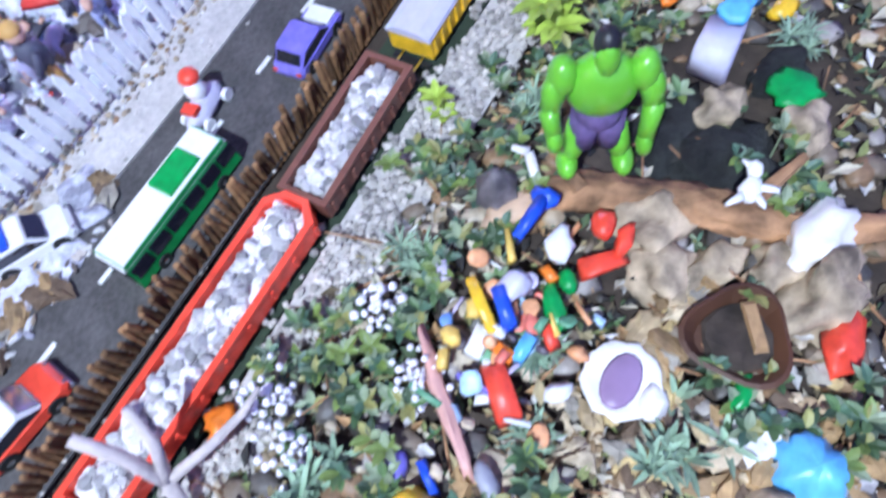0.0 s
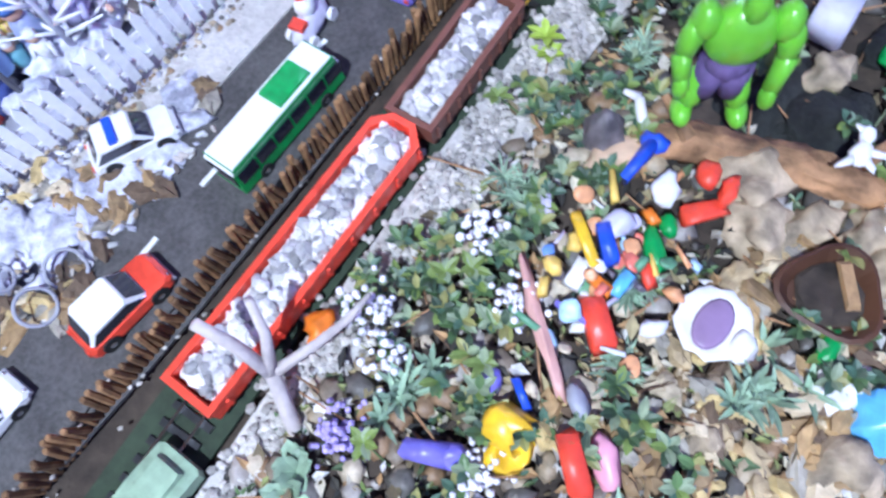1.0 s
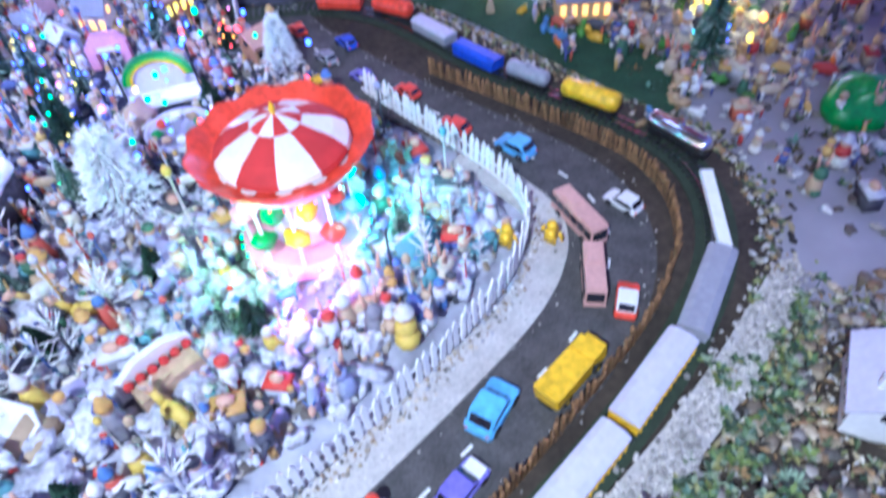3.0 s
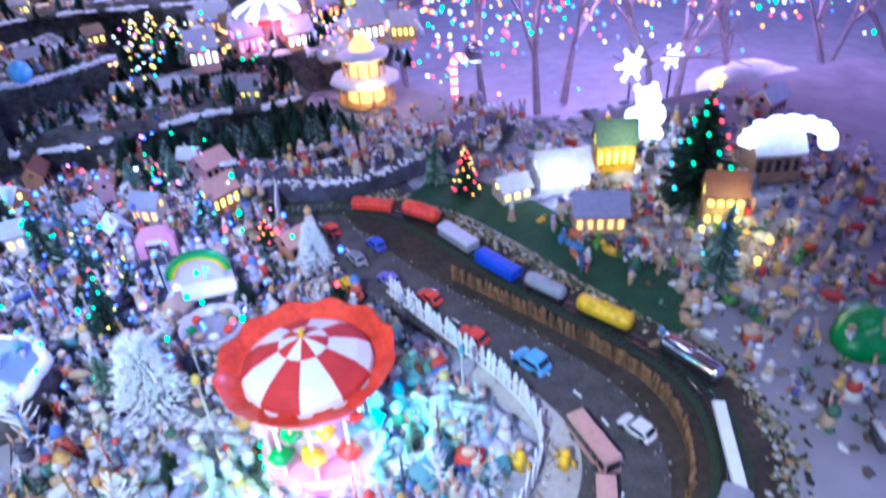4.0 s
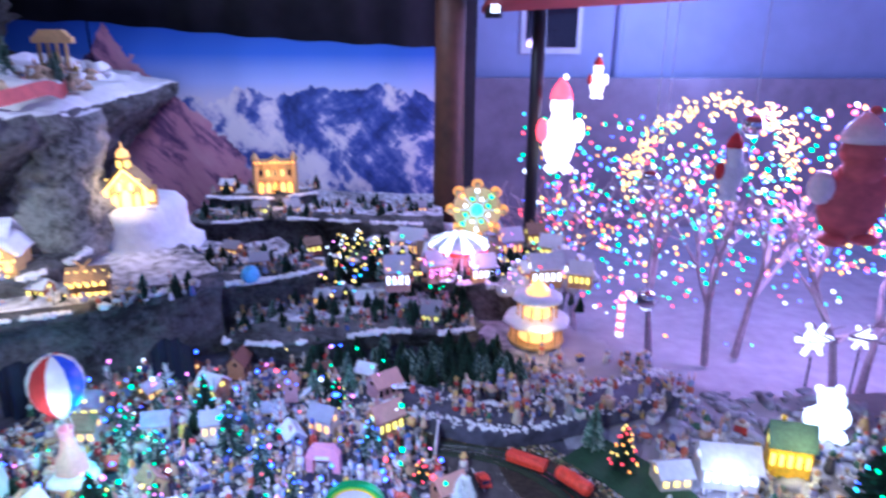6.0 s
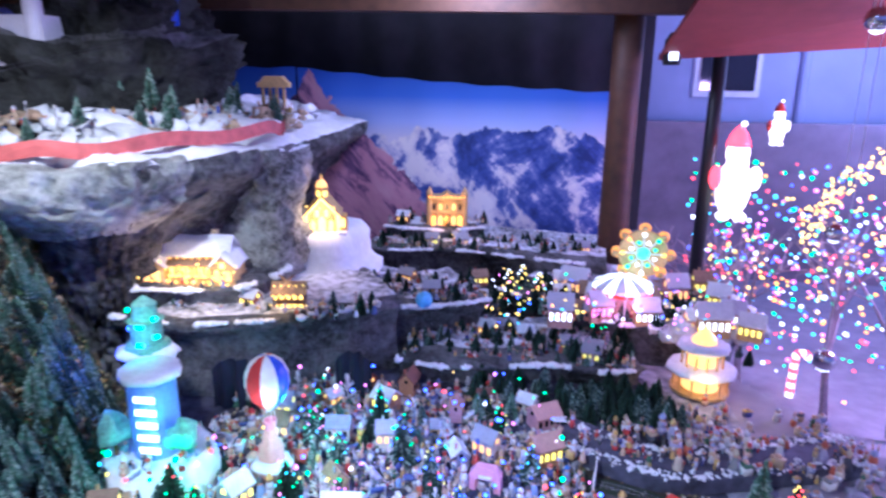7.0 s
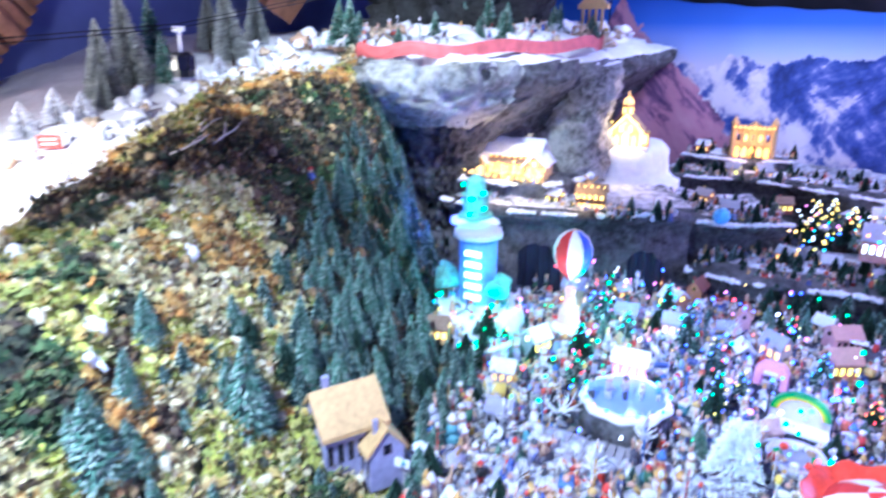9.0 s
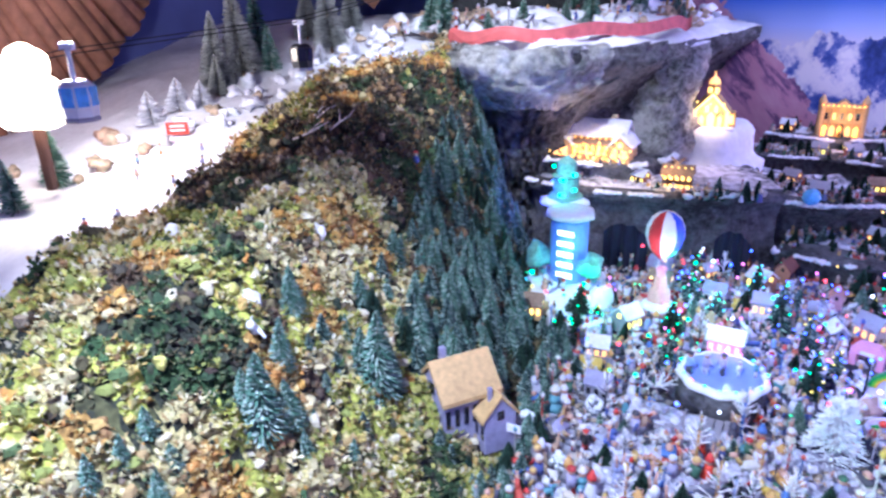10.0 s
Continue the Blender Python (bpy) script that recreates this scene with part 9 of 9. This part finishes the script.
part("star", st.ext(pts, -0.006, 0.006), "goldlit", big)
led_tree(0.83, 2.12, 0, 0.20, 0.05, ["goldlit", "redlit", "orangelit"], "small fir covered in gold and red lights", n=34, size=0.0045)
tr = brush_tree("grey_fir", 0.20, 0.045, "frostneedles", "plain grey frosted cone fir")
tr.matrix_basis = pose(0.77, 2.26, 0)
led_tree(1.29, 1.36, 0, 0.26, 0.06, ["bluelit", "cyanlit"], "blue-grey frosted fir with few lights", "frostneedles", n=6)


def lit_bear(m, label):
    g = Geo()
    g.ball((0, 0, 0.07), (0.06, 0.05, 0.075), 14, 9)
    g.ball((0.01, -0.01, 0.17), (0.05, 0.045, 0.045), 12, 8)
    for s in (-1, 1):
        g.ball((s * 0.036, 0, 0.21), 0.016, 8, 6)
        g.ball((s * 0.055, -0.02, 0.02), (0.03, 0.04, 0.025), 8, 6)
        g.ball((s * 0.06, -0.02, 0.10), (0.025, 0.03, 0.04), 8, 6)
    ob = tagged(part("lit_bear", g, "whitelit", smooth=True), label, "light figure")
    ob.matrix_basis = m


lit_bear(pose(1.66, 2.25, 0, 0, 0, -10), "glowing white bear-shaped light figure")
arch2 = thing("lit_bow", "glowing white arch of lights over the hut", "light figure", pose(1.86, 1.72, 0.16, 0, 0, -30))
for i in range(9):
    a = math.pi * i / 8
    part("puff", Geo().ball((0.13 * math.cos(a), 0, 0.07 * math.sin(a)), (0.034, 0.024, 0.026), 10, 6, 0.3), "whitelit", arch2, smooth=True)
lamp("bear_lamp", "POINT", (1.6, 2.1, 0.22), 1.0, (0.85, 0.88, 1.0), 0.05)
for x, y, c in [(1.505, 1.396, "orangelit"), (1.40, 1.33, "yellowlit"), (1.37, 1.53, "yellowlit")]:
    bulb(c, (x, y, 0.05), None, 0.012)["label"] = "warm lantern bulb between the toys"
for i in range(420):
    x, y = rnd.uniform(0.95, 2.3), rnd.uniform(0.75, 2.35)
    if x > 0.98 + max(0, y - 1.3) * -0.2 + (0.14 if y < 1.3 else 0.16) and free(x, y, 0.014):
        claim(x, y, 0.014)
        doll(x, y, -0.006, rnd.choice((0, 1, 1, 2, 3, 4, 4, 5)), rnd.uniform(1.1, 2.1))
for i in range(16):
    x, y = rnd.uniform(1.25, 2.4), rnd.uniform(0.8, 2.3)
    if free(x, y, 0.06):
        claim(x, y, 0.06)
        house(x, y, -0.006, rnd.uniform(-40, 40), rnd.uniform(0.09, 0.14), 0.08, rnd.uniform(0.06, 0.09), "housewall", rnd.choice(("roofsnow", "roofbrown", "roofsnow")), rnd.choice(("warmlit", "yellowlit", "carglass")), "small toy house on the pale ground")
house(0.84, 0.40, 0, 40, 0.15, 0.10, 0.07, "whiteplastic", "lilacroof", "carglass", "white toy villa with a lilac roof", name="villa")
stone(1.47, 1.01, 0.02, (0.10, 0.08, 0.06), "green felt toy hill", "greenplastic", "felt_hill", 0.3)
g = Geo()
for i in range(900):
    x, y = rnd.uniform(0.95, 2.4), rnd.uniform(0.6, 2.4)
    s = rnd.uniform(0.004, 0.014)
    if x > 1.12:
        g.ball((x, y, s * 0.2 - 0.008), (s * 1.4, s, s * 0.6), 6, 4, 0.7, rz=rnd.uniform(0, 3))
tagged(part("ground_scraps", g, "litter"), "pebbles and scraps on the pale ground", "scraps", kind="stuff")

rm = random.Random(31)
mg = {k: Geo() for k in ("leaf", "darkmoss", "brownmoss", "frostneedles")}
for i in range(700):
    x, y = rm.uniform(1.0, 2.2), rm.uniform(0.75, 2.3)
    if x < 1.12 and y < 1.2 or noise.noise((x * 4, y * 4, 6)) < -0.05:
        continue
    k = rm.choice(("leaf", "darkmoss", "darkmoss", "brownmoss", "frostneedles"))
    rosette(mg[k], (x, y, -0.004), 9, rm.uniform(0.012, 0.034), rm.uniform(0.004, 0.009), rm.uniform(0.6, 1.1), rnd=rm)
for k, lab in (("leaf", "small green leafy tufts between the toys"), ("darkmoss", "dark moss tufts between the toys"), ("brownmoss", "brown dry tufts between the toys"), ("frostneedles", "blue-green needle tufts between the toys")):
    tagged(part("meadow_tufts", mg[k], k), lab, "tufts", kind="stuff")
# cotton patches between the shops, and the soil verge of the far track
g = Geo()
for i in range(420):
    x, y = rnd.gauss(1.35, 0.35), rnd.uniform(1.55, 2.6)
    if x > 1.0 and x < 2.4:
        q = rnd.uniform(0.006, 0.03)
        g.ball((x, y, -0.006), (q * 1.8, q, q * 0.5), 9, 5, 0.7, rz=rnd.uniform(0, 3))
tagged(part("cotton_patches", g, "snowfield", smooth=True), "lilac-white cotton patches between the shops", "cotton", kind="stuff")
tagged(part("track_verge", ribbon([p for p in TRACK if p[1] > 0.66], 0.17, -0.115, -0.003), "soil"), "dark soil verge beside the curved track", "soil", kind="structure")
g = Geo()
for x, y, a in along([p for p in TRACK if p[1] > 0.62], 0.004):
    for k in range(3):
        o = -0.115 + rnd.gauss(0, 0.022)
        q = rnd.uniform(0.002, 0.008)
        g.ball((x - math.sin(a) * o, y + math.cos(a) * o, 0.0), (q * 1.5, q, q * 0.6), 5, 4, 0.6, rz=rnd.uniform(0, 3))
tagged(part("verge_litter", g, "flake"), "leaf flakes and grit along the track's verge", "leaf litter", kind="stuff")
for i in range(70):
    x, y = rnd.uniform(0.95, 1.6), rnd.uniform(1.15, 1.9)
    q = rnd.uniform(0.010, 0.022)
    toy(x, y, 0.012, rnd.uniform(0, 360), Geo().ball((0, 0, 0), (q * 1.5, q * 0.8, q * 0.9), 9, 6, 0.6).ball((q * 1.2, 0, q), q * 0.55, 8, 5, 0.4).tube((-q, 0, 0), (-q * 1.1, 0, -q), q * 0.3, q * 0.3, 6).tube((q, 0, 0), (q * 1.1, 0, -q), q * 0.3, q * 0.3, 6), "meadowtoy", "small painted plastic toy animal on the meadow", "toy_animal")

# cars parked far along the road
for x, y, a, c in [(0.42, 1.75, 112, "violetplastic"), (0.50, 1.62, 112, "redplastic"), (0.36, 1.9, 105, "greyplastic"), (0.44, 1.95, 105, "blueplastic"), (0.33, 2.1, 100, "redplastic"), (0.30, 1.78, 100, "yellowplastic")]:
    small_car("sports_car", pose(x, y, 0.002, 0, 0, a), c, "small toy car parked along the far road", 0.08, 0.038, 0.03)
sn = doll(0.27, 2.16, 0.0, 2, 1.6)

# ---- shelter: posts, canopy, walls; hedge, lights and house outside ----
ps = tagged(part("shelter_post", Geo().lathe([(0.11, 0), (0.10, 0.6), (0.095, 1.3), (0.10, 2.4)], n=16), "postwood", smooth=True), "thick round dark brown timber post", "post", kind="structure")
ps.matrix_basis = pose(0.475, 4.55, -0.02)
ps = tagged(part("awning_pole", Geo().tube((0, 0, -0.75), (0, 0, 2.3), 0.045, 0.045, 14), "blackplastic", smooth=True), "dark metal pole of the awning", "pole", kind="structure")
ps.matrix_basis = pose(1.06, 4.62, 0)
beam = tagged(part("timber_beam", Geo().box((0, 0, 0), (5.2, 0.16, 0.16)), "postwood"), "brown timber beam under the roof", "beam", kind="structure")
beam.matrix_basis = pose(-1.5, 4.35, 1.93, 0, 0.6, 0)
tagged(part("awning", Geo().add([(0.66, 4.5, 1.57), (5.0, 4.5, 1.86), (5.0, 1.2, 2.6), (0.66, 1.6, 2.4), (0.66, 4.5, 1.60), (5.0, 4.5, 1.89), (5.0, 1.2, 2.63), (0.66, 1.6, 2.43)], [(0, 1, 2, 3), (7, 6, 5, 4), (0, 4, 5, 1), (1, 5, 6, 2), (2, 6, 7, 3), (3, 7, 4, 0)]), "redcanopy"), "dull red fabric awning overhead", "awning", kind="structure")
tagged(part("ceiling", Geo().box((-1.9, 2.2, 2.85), (5.2, 7.6, 0.06)), "postwood"), "dark timber roof boards over the display", "ceiling", kind="structure")
tagged(part("wall_west", Geo().box((-4.3, 2.2, 1.0), (0.08, 7.6, 3.7)), "nightblue"), "dark blue cloth side wall of the shelter", "wall", kind="structure")
g = Geo()
for i in range(64):
    a = 0.2 + 0.043 * i
    g.tube((-3.75, 0.3 + 0.1 * math.cos(a), 2.75), (-3.9 + 0.01 * (i % 5), 0.25 + 1.9 * math.cos(a), 2.75 - 2.1 * abs(math.sin(a))), 0.03, 0.034 + 0.012 * (i % 3), 6)
tagged(part("thatch_cone", g, "thatch", smooth=True), "brown timber spokes of a roof behind the lamp", "roof timbers", kind="structure")
for a, b, r in (((-3.86, 3.02, 2.2), (-3.84, 3.10, 1.52), 0.13), ((-3.25, 3.66, 2.25), (-3.72, 3.22, 1.40), 0.17), ((-3.95, 3.25, 2.6), (-2.6, 3.95, 2.25), 0.10)):
    tagged(part("roof_timber", Geo().path([a, tuple((p + q) / 2 for p, q in zip(a, b)), b], (r, r * 0.96, r * 0.9), 8), "thatch"), "rough brown timber strut under the shelter roof", "timber", kind="structure")
# house wall and hedge beyond the awning
hw = tagged(thing("house_facade", "pale blue-grey house wall with a dark window", "house"), kind="structure")
part("wall", Geo().box((4.0, 8.6, 1.6), (8.4, 0.2, 4.8)), "facade", hw)
wf = part("window", Geo().box((2.15, 8.49, 1.75), (0.75, 0.05, 1.1)), "whitepaint", hw)
part("pane", Geo().box((2.15, 8.46, 1.75), (0.62, 0.03, 0.95)), "carglass", wf)
part("downpipe", Geo().tube((3.0, 8.45, -0.7), (3.0, 8.45, 4.0), 0.05, 0.05, 10), "facade", hw)
tagged(part("garden_wall", Geo().box((4.2, 7.6, 0.1), (7.6, 0.2, 1.75)), "wallgrey"), "dark garden wall behind the hedge", "wall", kind="structure")
hd = Geo()
rnd2 = random.Random(3)


def limb(p, d, r, l, depth):
    q = Vector(p) + Vector(d) * l
    hd.tube(p, q, r, r * 0.65, 5)
    if depth:
        for k in range(3 if depth > 1 else 2):
            e = (Vector(d) + Vector((rnd2.gauss(0, 0.5), rnd2.gauss(0, 0.4), rnd2.gauss(0.1, 0.35)))).normalized()
            limb(q, e, r * 0.62, l * rnd2.uniform(0.6, 0.85), depth - 1)


for i in range(15):
    limb((1.25 + 0.30 * i + rnd2.uniform(-0.1, 0.1), 4.9 - 0.22 * i + rnd2.uniform(-0.2, 0.2), -0.72), (rnd2.gauss(0, 0.15), 0.05, 1), 0.03, 0.42, 4)
tagged(part("bare_shrubs", hd, "twig"), "bare mauve-grey shrub branches", "shrubs", kind="stuff")
sets = {c: Geo() for c in ("bluelit", "greenlit", "redlit", "whitelit", "pinklit", "cyanlit", "goldlit", "orangelit")}
keys = list(sets)
for i in range(2300):
    x = rnd2.uniform(1.15, 6.0)
    y = 5.25 - 0.35 * (x - 1.2) + rnd2.uniform(-0.5, 0.3)
    z = min(0.85 + 0.12 * max(0, x - 2), 0.22 + 0.08 * max(0, x - 2) + 0.35 * rnd2.gauss(0, 1))
    c = rnd2.choice(keys)
    sets[c].ball((x, y, z), rnd2.uniform(0.008, 0.018), 5, 3)
for i in range(260):
    a = rnd2.uniform(0, 3.3)
    sets["goldlit"].ball((2.45 + 0.62 * math.cos(a) + rnd2.gauss(0, 0.05), 4.75, 0.45 + 0.55 * math.sin(a) + rnd2.gauss(0, 0.05)), rnd2.uniform(0.008, 0.014), 5, 3)
for c, gg in sets.items():
    tagged(part("hedge_lights", gg, c), "coloured string-light bulbs strewn through the shrubs", "string lights", kind="stuff")
# two unseen lamps added for the purple brightness round the hedge and yard
lamp("hedge_glow", "POINT", (2.9, 4.1, 1.0), 215, (0.72, 0.47, 1.0), 0.3)
lamp("yard_lamp", "POINT", (3.4, 6.9, 1.9), 110, (0.45, 0.5, 1.0), 0.2)

# hanging and lit decorations
def santa(m, lit_mat, red, label, name="lit_santa"):
    g = Geo()
    g.ball((0, 0, 0.20), (0.11, 0.07, 0.19), 14, 10)
    g.ball((0, -0.01, 0.43), (0.075, 0.06, 0.08), 12, 8)
    g.ball((0, -0.03, 0.36), (0.07, 0.05, 0.08), 12, 8)
    g.lathe([(0.075, 0.47), (0.07, 0.50), (0.05, 0.55), (0.01, 0.60)], n=12, mi=1)
    g.ball((0.02, 0, 0.61), 0.02, 8, 6)
    for s in (-1, 1):
        g.ball((s * 0.12, -0.02, 0.27), (0.04, 0.045, 0.08), 9, 6, mi=1 if s < 0 else 0)
        g.ball((s * 0.05, -0.02, 0.02), (0.045, 0.06, 0.03), 9, 6)
    ob = tagged(part(name, g, [lit_mat, red], smooth=True), label, "light figure")
    ob.matrix_basis = m


santa(pose(1.20, 4.5, 0.58), "santalit", "redlit", "glowing white and red santa light figure hung by the pole")
santa(pose(1.80, 5.6, 0.95, 0, 0, 0) @ Matrix.Scale(0.55, 4), "santalit", "redplastic", "small white and red hanging santa figure", "hanging_santa")
santa(pose(2.5, 3.4, 0.40, 0, 0, 0) @ Matrix.Diagonal((1.75, 1.4, 1.15, 1)), "ribbonred", "shellwhite", "plush red figure with white trim hanging by its string", "plush_figure")
santa(pose(1.86, 3.5, 0.62, 0, 0, 0) @ Matrix.Scale(0.6, 4), "cotton", "redcloth", "small plush figure with a red cap hanging", "plush_figure")
for x, y, z, s in [(1.62, 3.82, -0.08, 0.065), (2.0, 3.6, 1.0, 0.06), (1.46, 3.6, 0.72, 0.05), (1.33, 3.25, 1.73, 0.055)]:
    o = thing("glass_bauble", "lit clear glass bauble hanging on a thread", "bauble", pose(x, y, z), "hanging baubles")
    part("globe", Geo().ball((0, 0, 0), s, 14, 9), "chrome", o, smooth=True)
    part("thread", Geo().tube((0, 0, s), (0, 0, 2.4 - z), 0.002, 0.002, 5), "whiteplastic", o)
    bulb("whitelit", (0, 0, -s * 0.4), o, s * 0.75)
for x, s in ((2.45, 0.11), (2.74, 0.08)):
    o = thing("snowflake_light", "glowing white snowflake light on a stick", "light figure", pose(x, 3.4, -0.18), "snowflake lights")
    for k in range(6):
        a = k * math.pi / 3
        part("arm", Geo().tube((0, 0, 0), (s * math.cos(a), 0, s * math.sin(a)), s * 0.16, s * 0.12, 7), "whitelit", o)
    part("core", Geo().ball((0, 0, 0), s * 0.5, 10, 7), "whitelit", o)
    part("stick", Geo().tube((0, 0, -s), (0, 0, -0.6), 0.006, 0.006, 6), "blackplastic", o)
lt = thing("pole_lantern", "small lit lantern hung on the timber post", "lantern", pose(0.72, 4.4, 1.62))
part("frame", Geo().lathe([(0.05, -0.08), (0.055, -0.06), (0.05, 0.06), (0.02, 0.11)], n=6), "blackplastic", lt)
part("glass", Geo().box((0, -0.048, 0.0), (0.05, 0.012, 0.10)), "whitelit", lt)

tagged(part("figurine_crowd", CROWD, ["crowdcoats", "skin", "crowdcoats"], smooth=True), "crowd of tiny painted figurines too many to count", "figurines", kind="stuff")

for k, w in enumerate(WOOD):
    if w.v:
        tagged(part("fir_wood", w, [("frostneedles", "needles", "frostneedles", "darkneedles", "frostneedles", "greyneedles", "snowneedles")[k], "frosttips"]), "joined stand of small bottle-brush firs", "toy firs", kind="stuff")
g = {c: Geo() for c in ("bluelit", "greenlit", "redlit", "whitelit", "pinklit", "goldlit")}
for i in range(210):
    x, y = rnd.uniform(-1.3, 0.4), rnd.uniform(1.5, 3.0)
    if in_village(x, y):
        g[rnd.choice(("bluelit", "bluelit", "bluelit", "bluelit", "greenlit", "greenlit", "greenlit", "redlit", "whitelit", "pinklit", "goldlit"))].ball((x, y, rnd.uniform(0.03, 0.16)), rnd.uniform(0.003, 0.010), 5, 4)
for c, gg in g.items():
    tagged(part("village_lights", gg, c), "tiny coloured string-light bulbs over the village", "string lights", kind="stuff")

ob = stone(3.15, 2.95, -0.47, (0.5, 0.34, 0.32), "pale lilac plastic sheet mounded over the ground", "cotton", "covered_mound", 0.5, n=26)

# yellow figures by the fence, dirt and gravel along its foot
for x, y in ((0.468, 1.0), (0.555, 0.965)):
    g = Geo()
    g.box((0, 0, 0.03), (0.03, 0.02, 0.03), 0, 0.9)
    g.ball((0, 0, 0.054), 0.012, 10, 7)
    for q in (-1, 1):
        g.tube((0, q * 0.007, 0), (0, q * 0.007, 0.02), 0.005, 0.005, 7)
        g.tube((0, q * 0.018, 0.042), (0.004, q * 0.024, 0.02), 0.004, 0.004, 7)
    ob = tagged(part("toy_figure", g, "yellowplastic", smooth=True), "yellow blocky toy figure beside the picket fence", "toy figure")
    ob.matrix_basis = pose(x, y, 0.003, 0, 0, 30)
g, dg = Geo(), Geo()
for x, y, a in along(FENCE, 0.006):
    for k in range(3):
        o = rnd.gauss(-0.02, 0.012)
        q = rnd.uniform(0.0015, 0.005)
        (g if k else dg).ball((x - math.sin(a) * o, y + math.cos(a) * o, 0.004 + q * 0.3), (q * 1.3, q, q * 0.6), 5, 3, 0.5, rz=rnd.uniform(0, 3))
tagged(part("fence_gravel", g, "tanpebble"), "tan grit and pebbles along the fence", "gravel", kind="stuff")
tagged(part("fence_scraps", dg, "litter"), "pale scraps along the foot of the fence", "scraps", kind="stuff")
g = Geo()
for x, y, a in along(ROAD, 0.008):
    for k in range(1):
        o = rnd.choice((0.085, -0.09)) + rnd.gauss(0, 0.012)
        q = rnd.uniform(0.001, 0.003)
        g.ball((x - math.sin(a) * o, y + math.cos(a) * o, 0.004 + q * 0.3), (q * 1.3, q, q * 0.6), 5, 3, 0.5)
tagged(part("road_grit", g, "gravel"), "pale grit gathered along the road edges", "gravel", kind="stuff")
